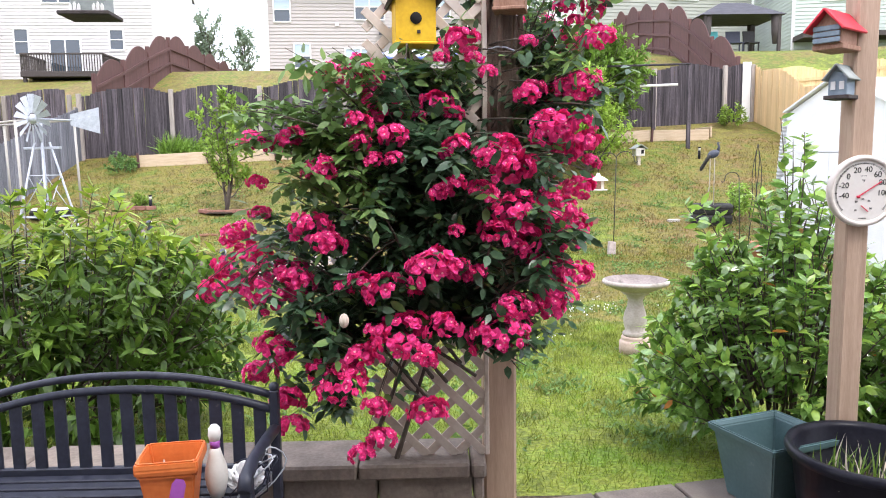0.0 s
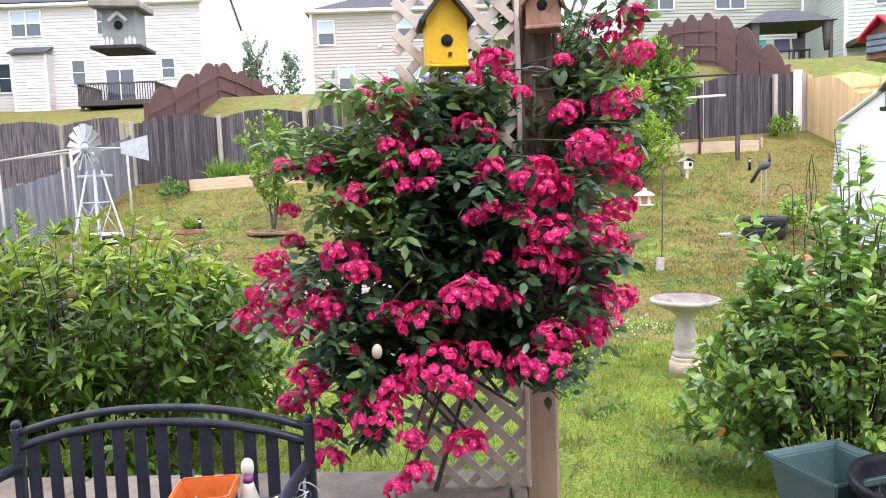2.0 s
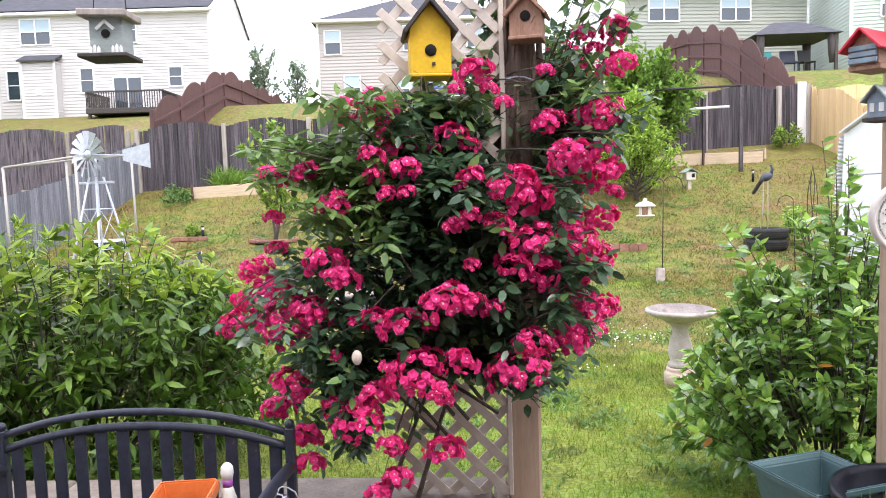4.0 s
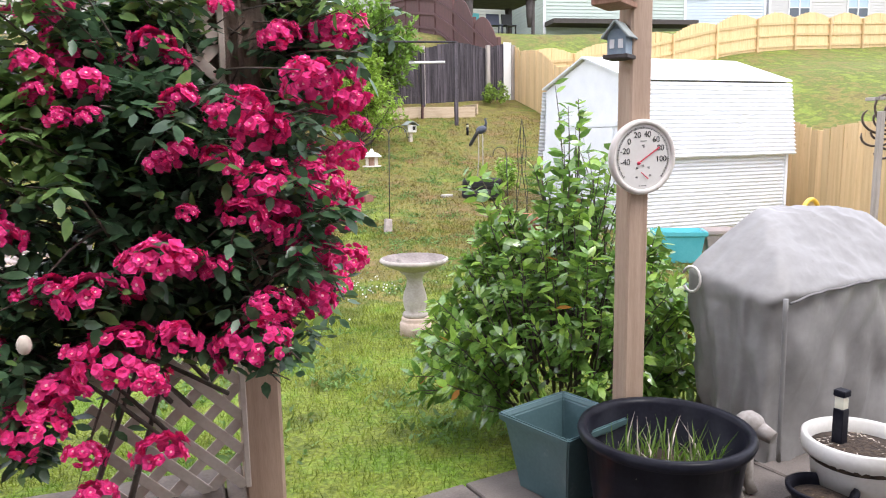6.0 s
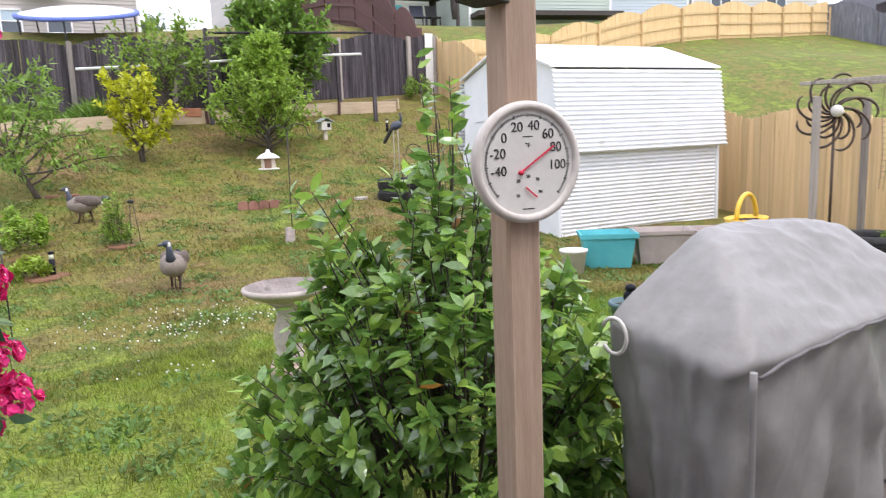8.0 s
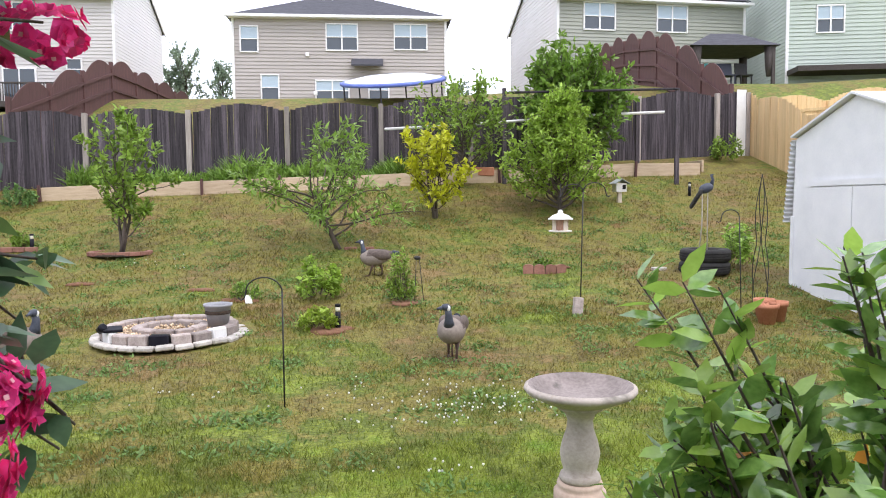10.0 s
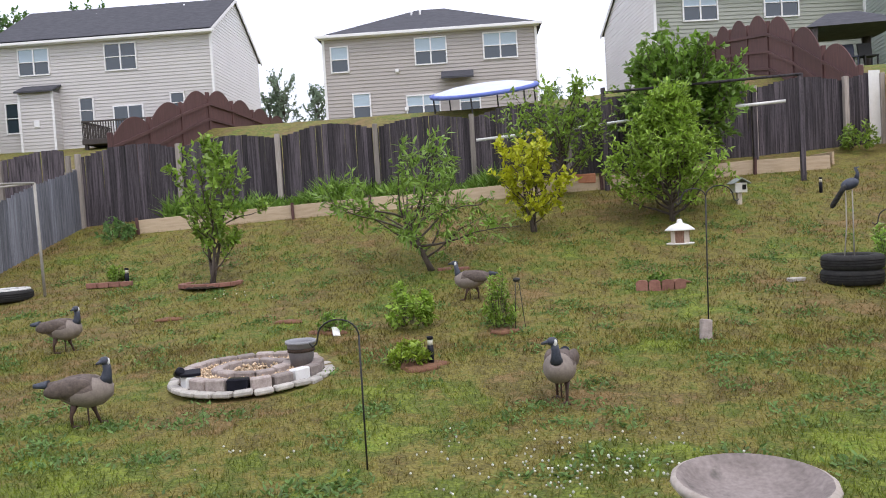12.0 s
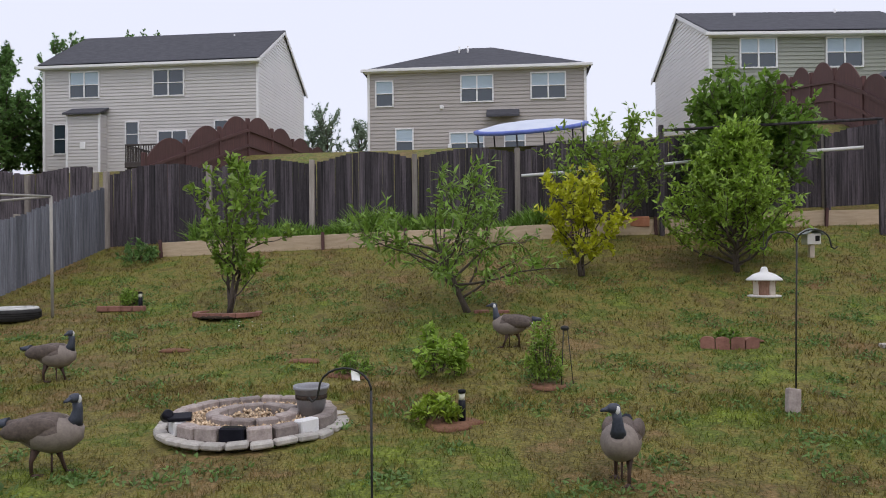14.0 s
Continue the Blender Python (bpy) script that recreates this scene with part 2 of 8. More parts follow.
DARKROOF = mat("dark_wood_roof", (0.025, 0.02, 0.02), (0.09, 0.075, 0.07), 14, (1, 5, 1), 0.85, 0.5, 0.004)
TANWOOD = mat("rustic_tan_wood", (0.22, 0.11, 0.07), (0.42, 0.25, 0.18), 12, (4, 4, 1), 0.85, 0.4, 0.004)
REDPAINT = mat("bright_red_paint", (0.55, 0.015, 0.03), (0.72, 0.03, 0.06), 9, rough=0.5, bump=0.1, dist=0.003)
GREYPAINT = mat("weathered_grey_paint", (0.23, 0.26, 0.25), (0.36, 0.39, 0.38), 12, (1, 1, 3), 0.8, 0.3, 0.003)
BLUEGREY = mat("blue_grey_paint", (0.18, 0.24, 0.30), (0.30, 0.37, 0.42), 20, rough=0.75, bump=0.2, dist=0.003)
WHITEPAINT = mat("white_paint", (0.70, 0.69, 0.66), (0.82, 0.81, 0.79), 6, rough=0.6, bump=0.1, dist=0.003)
HOLE = mat("dark_hole", (0.004, 0.003, 0.003), (0.012, 0.01, 0.01), 20, rough=0.95)
BLACKMETAL = mat("black_iron", (0.010, 0.010, 0.010), (0.03, 0.028, 0.026), 30, rough=0.55, bump=0.2, dist=0.001)
BROWNMETAL = mat("brown_bronze_metal", (0.06, 0.04, 0.03), (0.14, 0.10, 0.08), 20, rough=0.45, bump=0.2, dist=0.001, metal=0.6)
GALV = mat("galvanised_steel", (0.30, 0.32, 0.36), (0.52, 0.54, 0.59), 14, rough=0.45, bump=0.1, dist=0.001, metal=0.35)
PIPE = mat("old_pvc_pole", (0.30, 0.28, 0.25), (0.46, 0.43, 0.39), 6, (6, 6, 1), 0.7, 0.2, 0.002)
RUBBER = mat("tyre_rubber", (0.010, 0.010, 0.011), (0.04, 0.038, 0.036), 14, rough=0.85, bump=0.4, dist=0.004)
TYREWHITE = mat("whitewashed_rubber", (0.55, 0.54, 0.52), (0.72, 0.71, 0.69), 10, rough=0.8, bump=0.3, dist=0.004, stain=((0.1, 0.1, 0.1), 5, 0.62))
DIALWHITE = mat("dial_white_plastic", (0.66, 0.62, 0.58), (0.74, 0.71, 0.67), 6, rough=0.45, bump=0.05, dist=0.002)
DIALRIM = mat("dial_rim_plastic", (0.58, 0.52, 0.47), (0.70, 0.65, 0.60), 6, rough=0.5, bump=0.1, dist=0.002)
INK = mat("black_ink", (0.015, 0.014, 0.014), (0.03, 0.03, 0.03), 20, rough=0.7, bump=0)
NEEDLE = mat("red_needle", (0.62, 0.02, 0.06), (0.70, 0.03, 0.08), 20, rough=0.5, bump=0)
SIDINGTAN = mat("tan_vinyl_siding", (0.39, 0.355, 0.33), (0.46, 0.42, 0.395), 0.6, rough=0.65, bump=0.05)
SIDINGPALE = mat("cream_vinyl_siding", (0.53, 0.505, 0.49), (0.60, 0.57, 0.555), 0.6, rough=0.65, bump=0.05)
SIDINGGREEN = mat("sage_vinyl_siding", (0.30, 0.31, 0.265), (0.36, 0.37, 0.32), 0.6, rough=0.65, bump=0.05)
SIDINGMINT = mat("pale_green_siding", (0.42, 0.48, 0.42), (0.48, 0.54, 0.48), 0.6, rough=0.65, bump=0.05)
SIDINGBLUE = mat("pale_blue_siding", (0.50, 0.55, 0.62), (0.58, 0.63, 0.70), 0.6, rough=0.65, bump=0.05)
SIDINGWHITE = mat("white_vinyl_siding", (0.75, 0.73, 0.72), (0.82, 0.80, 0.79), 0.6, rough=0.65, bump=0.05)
SHINGLE = mat("charcoal_shingles", (0.040, 0.040, 0.050), (0.085, 0.085, 0.10), 2.5, (1, 1, 4), 0.9, 0.4, 0.02, fine=9)
TRIM = mat("white_house_trim", (0.80, 0.79, 0.79), (0.86, 0.85, 0.85), 2, rough=0.6, bump=0)
DECKWOOD = mat("dark_deck_wood", (0.035, 0.028, 0.026), (0.09, 0.075, 0.07), 5, (4, 4, 1), 0.85, 0.3, 0.004)
TARPBLUE = mat("blue_trampoline_pad", (0.08, 0.12, 0.42), (0.16, 0.22, 0.60), 3, rough=0.6, bump=0.1)
TARPTOP = mat("pale_trampoline_cover", (0.50, 0.55, 0.66), (0.66, 0.70, 0.78), 2, rough=0.6, bump=0.1)
DECOYLEG = mat("decoy_leg_brown", (0.05, 0.028, 0.02), (0.11, 0.06, 0.045), 18, rough=0.7, bump=0.2, dist=0.003)
DECOYBROWN = mat("decoy_brown_feathers", (0.065, 0.048, 0.04), (0.165, 0.125, 0.105), 26, (1, 1, 1), 0.75, 0.5, 0.006)
DECOYTAN = mat("decoy_breast_tan", (0.19, 0.155, 0.13), (0.30, 0.25, 0.215), 18, rough=0.75, bump=0.3, dist=0.004)
DECOYBLACK = mat("decoy_black_plastic", (0.025, 0.03, 0.045), (0.07, 0.08, 0.11), 18, rough=0.5, bump=0.1, dist=0.003)
DECOYWHITE = mat("decoy_white", (0.68, 0.67, 0.66), (0.8, 0.79, 0.78), 18, rough=0.7, bump=0.1, dist=0.003)
RESINTAN = mat("weathered_resin_tan", (0.26, 0.19, 0.145), (0.47, 0.38, 0.31), 14, rough=0.85, bump=0.5, dist=0.006)
RESINGREY = mat("weathered_resin_grey", (0.24, 0.21, 0.19), (0.44, 0.40, 0.37), 16, rough=0.85, bump=0.5, dist=0.006)
BAGGREEN = mat("green_bag_plastic", (0.005, 0.25, 0.04), (0.02, 0.38, 0.08), 7, rough=0.3, bump=0.5, dist=0.01)
BAGYELLOW = mat("yellow_bag_print", (0.72, 0.50, 0.01), (0.85, 0.66, 0.05), 12, rough=0.3, bump=0.5, dist=0.01, stain=((0.75, 0.72, 0.65), 14, 0.60))
BAGRED = mat("red_bag_print", (0.35, 0.04, 0.03), (0.50, 0.42, 0.38), 12, rough=0.3, bump=0.5, dist=0.01)
CLEARFILM = mat("clear_plastic_film", (0.55, 0.56, 0.58), (0.75, 0.76, 0.78), 9, rough=0.2, bump=0.6, dist=0.01)
PURPLE = mat("purple_label", (0.28, 0.06, 0.32), (0.36, 0.10, 0.40), 12, rough=0.5, bump=0)
ROSEPETAL = mat("crimson_rose_petals", (0.66, 0.010, 0.145), (0.95, 0.085, 0.36), 45, rough=0.6, bump=0.2, dist=0.002, per="island", vary=0.3, translucent=0.22, spec=0.3)
ROSEPALE = mat("pale_rose_centres", (0.80, 0.22, 0.36), (0.88, 0.50, 0.50), 45, rough=0.6, bump=0, per="island", vary=0.15)
BUD = mat("faded_bud", (0.55, 0.45, 0.36), (0.66, 0.58, 0.5), 20, rough=0.7, bump=0.1)


def leafmat(name, dark, light, rough=0.4, spec=0.5, tl=0.36, vary=0.35):
    return mat(name, dark, light, 18, rough=rough, bump=0.15, dist=0.002, per="island", vary=vary, translucent=tl, spec=spec)


LEAFROSE = leafmat("dark_rose_leaves", (0.030, 0.072, 0.036), (0.11, 0.195, 0.10), 0.28)
LEAFROSENEW = leafmat("young_rose_leaves", (0.10, 0.19, 0.05), (0.20, 0.31, 0.09), 0.45)
LEAFSHRUB = leafmat("bright_shrub_leaves", (0.095, 0.19, 0.024), (0.22, 0.345, 0.05), 0.45)
LEAFDEEP = leafmat("deep_green_shrub_leaves", (0.038, 0.09, 0.011), (0.12, 0.215, 0.027), 0.45)
LEAFLIME = leafmat("lime_shoot_leaves", (0.22, 0.34, 0.03), (0.36, 0.46, 0.06), 0.45)
LEAFMAG = leafmat("glossy_evergreen_leaves", (0.075, 0.175, 0.035), (0.30, 0.49, 0.12), 0.16, 1.0, 0.32)
LEAFMAGNEW = leafmat("young_evergreen_leaves", (0.24, 0.40, 0.06), (0.40, 0.58, 0.12), 0.25, 0.8)
LEAFDEAD = leafmat("orange_fading_leaves", (0.40, 0.14, 0.02), (0.52, 0.24, 0.04), 0.6)
LEAFTREE = leafmat("fresh_tree_leaves", (0.16, 0.275, 0.035), (0.31, 0.44, 0.07), 0.5)
LEAFMAPLE = leafmat("light_maple_leaves", (0.19, 0.32, 0.033), (0.36, 0.50, 0.075), 0.55)
LEAFYELLOW = leafmat("yellow_green_leaves", (0.40, 0.44, 0.02), (0.62, 0.62, 0.04), 0.5)
LEAFPEACH = leafmat("peach_leaves", (0.15, 0.27, 0.035), (0.26, 0.39, 0.07), 0.5)
LEAFROUND = leafmat("dense_round_tree_leaves", (0.11, 0.215, 0.03), (0.25, 0.39, 0.065), 0.5)
LEAFDARK = leafmat("far_tree_leaves", (0.085, 0.18, 0.045), (0.20, 0.34, 0.095), 0.6)
# distance haze is mixed into this pale leaf green
LEAFFAR = leafmat("haze_tinted_far_leaves", (0.20, 0.27, 0.18), (0.32, 0.40, 0.28), 0.7)
CLOVER = leafmat("clover_flowers", (0.6, 0.62, 0.55), (0.8, 0.8, 0.76), 0.7)
WEED = leafmat("broad_weed_leaves", (0.11, 0.20, 0.05), (0.18, 0.29, 0.08), 0.6)

GLASS = bpy.data.materials.new("window_glass")
GLASS.use_nodes = True
_b = GLASS.node_tree.nodes["Principled BSDF"]
_b.inputs["Base Color"].default_value = (0.035, 0.05, 0.065, 1)
_b.inputs["Roughness"].default_value = 0.06
_b.inputs["Specular IOR Level"].default_value = 0.9
BLIND = mat("window_blind_behind_glass", (0.34, 0.44, 0.52), (0.46, 0.55, 0.62), 3, (1, 1, 30), 0.15, 0.1, 0.004)
LAMPGLASS = mat("frosted_lamp_window", (0.70, 0.66, 0.52), (0.80, 0.77, 0.66), 20, rough=0.3, bump=0)


# ---------------------------------------------------------------- builders
def thing(name, loc=(0, 0, 0), rz=0.0, label="", category="", group="", kind=""):
    e = new(name)
    e.empty_display_size = 0.1
    e.matrix_basis = pose(*loc, 0, 0, rz)
    return tagged(e, label, category, group, kind)


def part(name, bm, material, parent, label=""):
    me = bpy.data.meshes.new(name)
    bm.to_mesh(me)
    bm.free()
    return part_mesh(name, me, material, parent, label)


def part_mesh(name, me, material, parent, label=""):
    for m in material if isinstance(material, (list, tuple)) else [material]:
        if m.name not in me.materials:
            me.materials.append(m)
    ob = new(name, me)
    if parent is not None:
        ob.parent = parent
    if label:
        ob["label"] = label
    return ob


def shared(name, me, parent, m):
    """One more piece on a mesh that others use too."""
    ob = new(name, me)
    ob.parent = parent
    ob.matrix_basis = m
    return ob


def solid(name, bm, material, label, category, group="", kind="", m=None):
    ob = part(name, bm, material, None)
    if m is not None:
        ob.matrix_basis = m
    return tagged(ob, label, category, group, kind)


def smooth(bm, on=True):
    for f in bm.faces:
        f.smooth = on
    return bm


def B():
    return bmesh.new()


def add_box(bm, c, s, rz=0.0, rx=0.0, ry=0.0, bevel=0.0, taper=1.0):
    g = bmesh.ops.create_cube(bm, size=1.0)
    vs = g["verts"]
    if taper != 1.0:
        for v in vs:
            if v.co.z < 0:
                v.co.x *= taper
                v.co.y *= taper
    bmesh.ops.transform(bm, matrix=pose(*c, rx, ry, rz) @ Matrix.Diagonal((*s, 1)), verts=vs)
    if bevel:
        es = list({e for v in vs for e in v.link_edges})
        bmesh.ops.bevel(bm, geom=es, offset=bevel, segments=1, affect="EDGES", profile=0.7)
    return bm


def add_tube(bm, pts, radii, n=8, cap=True):
    pts = [Vector(p) for p in pts]
    if not isinstance(radii, (list, tuple)):
        radii = [radii] * len(pts)
    rings = []
    ref = Vector((0.31, 0.87, 0.2))
    for i, p in enumerate(pts):
        d = (pts[min(i + 1, len(pts) - 1)] - pts[max(i - 1, 0)]).normalized()
        a = d.cross(ref)
        if a.length < 0.05:
            a = d.cross(Vector((1, 0, 0)))
        a.normalize()
        b = d.cross(a)
        rings.append([bm.verts.new(p + (a * math.cos(t) + b * math.sin(t)) * radii[i]) for t in (2 * math.pi * k / n for k in range(n))])
    for r0, r1 in zip(rings, rings[1:]):
        for k in range(n):
            f = bm.faces.new((r0[k], r0[(k + 1) % n], r1[(k + 1) % n], r1[k]))
            f.smooth = True
    if cap and n > 2:
        bm.faces.new(list(reversed(rings[0])))
        bm.faces.new(rings[-1])
    return bm


def add_lathe(bm, prof, n=24, c=(0, 0, 0), sx=1.0, sy=1.0, smoothed=True, wob=None, caps=True):
    """Turns (radius, height) pairs round the z axis."""
    rings = []
    for r, z in prof:
        row = []
        for k in range(n):
            t = 2 * math.pi * k / n
            w = wob(t, z) if wob else 1.0
            row.append(bm.verts.new((c[0] + r * w * math.cos(t) * sx, c[1] + r * w * math.sin(t) * sy, c[2] + z)))
        rings.append(row)
    for r0, r1 in zip(rings, rings[1:]):
        for k in range(n):
            f = bm.faces.new((r0[k], r0[(k + 1) % n], r1[(k + 1) % n], r1[k]))
            f.smooth = smoothed
    if caps and prof[0][0] > 1e-4:
        bm.faces.new(list(reversed(rings[0])))
    if caps and prof[-1][0] > 1e-4:
        bm.faces.new(rings[-1])
    bmesh.ops.remove_doubles(bm, verts=[v for r in (rings[0], rings[-1]) for v in r], dist=1e-5)
    return bm


def add_ball(bm, c, s, n=12, rz=0.0, ry=0.0):
    g = bmesh.ops.create_uvsphere(bm, u_segments=n, v_segments=max(6, n // 2 + 2), radius=1.0)
    bmesh.ops.transform(bm, matrix=pose(*c, 0, ry, rz) @ Matrix.Diagonal((*s, 1)), verts=g["verts"])
    for v in g["verts"]:
        for f in v.link_faces:
            f.smooth = True
    return bm


def add_poly(bm, pts):
    return bm.faces.new([bm.verts.new(p) for p in pts])


def add_plate(bm, outline, y0, y1):
    """An upright plate with an outline of (x, z) pairs, from y0 to y1."""
    a = [bm.verts.new((x, y0, z)) for x, z in outline]
    b = [bm.verts.new((x, y1, z)) for x, z in outline]
    bm.faces.new(a)
    bm.faces.new(list(reversed(b)))
    for i in range(len(a)):
        j = (i + 1) % len(a)
        bm.faces.new((a[j], a[i], b[i], b[j]))
    return bm


def fix(bm):
    bmesh.ops.recalc_face_normals(bm, faces=bm.faces)
    return bm


def fast_mesh(name, verts, faces):
    """A mesh from arrays; faces all with the same count of corners."""
    me = bpy.data.meshes.new(name)
    v, f = np.asarray(verts, dtype=np.float32), np.asarray(faces, dtype=np.int32)
    me.vertices.add(len(v))
    me.vertices.foreach_set("co", v.ravel())
    me.loops.add(f.size)
    me.loops.foreach_set("vertex_index", f.ravel())
    me.polygons.add(len(f))
    me.polygons.foreach_set("loop_start", np.arange(0, f.size, f.shape[1], dtype=np.int32))
    me.update(calc_edges=True)
    return me


def unit(a):
    return a / np.maximum(np.linalg.norm(a, axis=1, keepdims=True), 1e-6)


def leaf_mesh(name, P, D, L, W, droop=0.15, up=(0, 0, 1), rng=None, tilt=0.5):
    """Folded pointed leaves that start at P and grow along D."""
    rng = rng or np.random.default_rng(1)
    P, D = np.asarray(P, float), unit(np.asarray(D, float))
    n = len(P)
    L = np.broadcast_to(np.asarray(L, float), (n,))[:, None]
    W = np.broadcast_to(np.asarray(W, float), (n,))[:, None]
    U = np.asarray(up, float)[None] + rng.normal(0, tilt, (n, 3))
    S = unit(np.cross(D, U))
    N = unit(np.cross(S, D))
    rib = P + D * L * 0.5 - N * W * 0.10
    vs = np.stack([P, P + D * L * 0.28 + S * W * 0.42, P + D * L * 0.62 + S * W * 0.40 - N * L * droop * 0.3, rib,
                   P + D * L * 0.62 - S * W * 0.40 - N * L * droop * 0.3, P + D * L * 0.28 - S * W * 0.42,
                   P + D * L - N * L * droop], axis=1).reshape(-1, 3)
    base = np.array([[0, 1, 3], [1, 2, 3], [2, 6, 3], [6, 4, 3], [4, 5, 3], [5, 0, 3]])
    fs = (np.arange(n)[:, None, None] * 7 + base[None]).reshape(-1, 3)
    return fast_mesh(name, vs, fs)


YS = (-60, 2, 5.5, 8, 10, 11.5, 13, 14.3, 16.2, 18, 21, 23.5, 30, 40, 60, 120, 600)
ZS = (0, 0, -.2, -.27, -.22, -.12, .05, .25, .58, 1.08, 2.0, 2.75, 5.3, 6.4, 6.9, 7.2, 7.2)


def ground_z(x, y):
    z = np.interp(y, YS, ZS)
    s = np.clip((np.asarray(x, float) - 11.8) / 12, 0, 1)
    s = s * s * (3 - 2 * s)
    near = np.clip((34 - np.asarray(y, float)) / 14, 0, 1) * np.clip((np.asarray(y, float) + 10) / 14, 0, 1)
    z = z + s * 1.9 * near
    a = np.asarray(x, float)
    b = np.asarray(y, float)
    r = np.clip((a + 1) / 11, 0, 1)      # the hill climbs on towards the sage house
    z = z + r * r * (3 - 2 * r) * 0.75 * np.clip((b - 25) / 10, 0, 1)
    z = z - 0.9 * np.clip((-11.5 - a) / 6, 0, 1) * np.clip((b - 20.5) / 6, 0, 1) * np.clip((42 - b) / 5, 0, 1)      # lower ground before the cream house
    z = z + 0.025 * np.sin(a * 1.3 + 0.6 * b) * np.sin(b * 0.9 + 1) * np.clip((b - 5) / 3, 0, 1)
    return z


def gz(x, y):
    return float(ground_z(x, y))


# ---------------------------------------------------------------- ground
def build_ground():
    xs = np.concatenate([[-900, -400, -200, -100, -60], np.arange(-40, 40.01, 1.0), [60, 100, 200, 400, 900]])
    ys = np.concatenate([[-600, -200, -60, -20], np.arange(-8, 4, 1.0), np.arange(4, 26, 0.5), np.arange(26, 62, 2.0), [80, 120, 200, 400, 1000]])
    X, Yg = np.meshgrid(xs, ys)
    Z = ground_z(X, Yg)
    on_patio = (Yg < 3.6) & (X > -7) & (X < 9)
    Z = np.where(on_patio, -0.05, Z)
    v = np.stack([X, Yg, Z], -1).reshape(-1, 3)
    nx = len(xs)
    i = np.arange(len(ys) - 1)[:, None] * nx + np.arange(nx - 1)[None]
    f = np.stack([i, i + 1, i + nx + 1, i + nx], -1).reshape(-1, 4)
    me = fast_mesh("ground", v, f)
    me.polygons.foreach_set("use_smooth", np.ones(len(me.polygons), dtype=bool))
    ob = part_mesh("ground", me, LAWN, None)
    tagged(ob, "sloping patchy lawn with bare red clay spots", "ground", kind="structure")


build_ground()


# ---------------------------------------------------------------- fences
def board_mesh(name, w, h, t, top="dog", material=None):
    """An upright fence board, h tall, with a cut top."""
    bm = B()
    c = w * 0.22
    if top == "dog":
        o = [(-w / 2, 0), (w / 2, 0), (w / 2, h - c), (w / 2 - c, h), (-w / 2 + c, h), (-w / 2, h - c)]
    else:
        o = [(-w / 2, 0), (w / 2, 0), (w / 2, h), (-w / 2, h)]
    add_plate(bm, o, -t / 2, t / 2)
    me = bpy.data.meshes.new(name)
    fix(bm).to_mesh(me)
    bm.free()
    me.materials.append(material)
    return me


def board_fence(name, a, b, height, wave, span, material, post_material, label, w=0.14, posts_front=True, seed=1, rails=False, post_step=2.4, base_dz=0.0, joined=False, arch=True, post_tall=0.0, post_w=0.10):
    """Boards side by side from a to b on the ground; their tops swing by wave over each span."""
    rnd = random.Random(seed)
    a, b = Vector((*a, 0)), Vector((*b, 0))
    d = (b - a)
    length = d.length
    d.normalize()
    rz = math.degrees(math.atan2(d.y, d.x))
    side = Vector((d.y, -d.x, 0))
    root = thing(name, (0, 0, 0), 0, label, "fence", kind="structure")
    me = board_mesh("board", w * 0.992, 1.0, 0.02, "dog" if wave < 0.02 else "flat", material)
    n = int(length / w)
    rest = B()
    for i in range(n):
        s = (i + 0.5) * w
        p = a + d * s
        z = gz(p.x, p.y) + base_dz
        ph = (s % span) / span
        hh = height + (wave * math.sin(math.pi * ph) if arch else wave * (0.5 - 0.5 * math.cos(2 * math.pi * ph))) + rnd.uniform(-0.012, 0.012)
        m = pose(p.x, p.y, z, rnd.uniform(-0.6, 0.6), rnd.uniform(-0.5, 0.5), rz) @ Matrix.Diagonal((1, 1, hh, 1))
        if joined:
            g = bmesh.ops.create_cube(rest, size=1.0)
            bmesh.ops.transform(rest, matrix=m @ Matrix.Translation((0, 0, 0.5)) @ Matrix.Diagonal((w * 0.992, 0.02, 1, 1)), verts=g["verts"])
        else:
            shared("board", me, root, m)
    if joined:
        part("boards", rest, material, root)
    else:
        rest.free()
    k = int(length / post_step) + 1
    off = 0.07 if posts_front else -0.07
    for i in range(k + 1):
        s = min(i * post_step, length)
        p = a + d * s + side * off
        z = gz(p.x, p.y) + base_dz
        bm = B()
        hh = height + post_tall + (0.02 if post_tall == 0 else 0)
        add_box(bm, (0, 0, hh / 2 - 0.1), (post_w, post_w, hh + 0.2), bevel=0.008)
        ob = part("post", bm, post_material, root)
        ob.matrix_basis = pose(p.x, p.y, z, 0, 0, rz)
        if rails and i < k and i * post_step < length - 0.2:
            e = min((i + 1) * post_step, length)
            q = a + d * e + side * off
            for f in (0.15, 0.5, 0.85):
                bm = B()
                z0, z1 = gz(p.x, p.y) + base_dz + height * f, gz(q.x, q.y) + base_dz + height * f
                ln = math.hypot(e - s, z1 - z0)
                add_box(bm, (ln / 2, 0, 0), (ln, 0.04, 0.09))
                ob = part("rail", bm, material, root)
                ob.matrix_basis = Matrix.Translation((p.x - side.x * off * 0.5, p.y - side.y * off * 0.5, z0)) @ Matrix.Rotation(radians(rz), 4, "Z") @ Matrix.Rotation(-math.atan2(z1 - z0, e - s), 4, "Y")
    return root


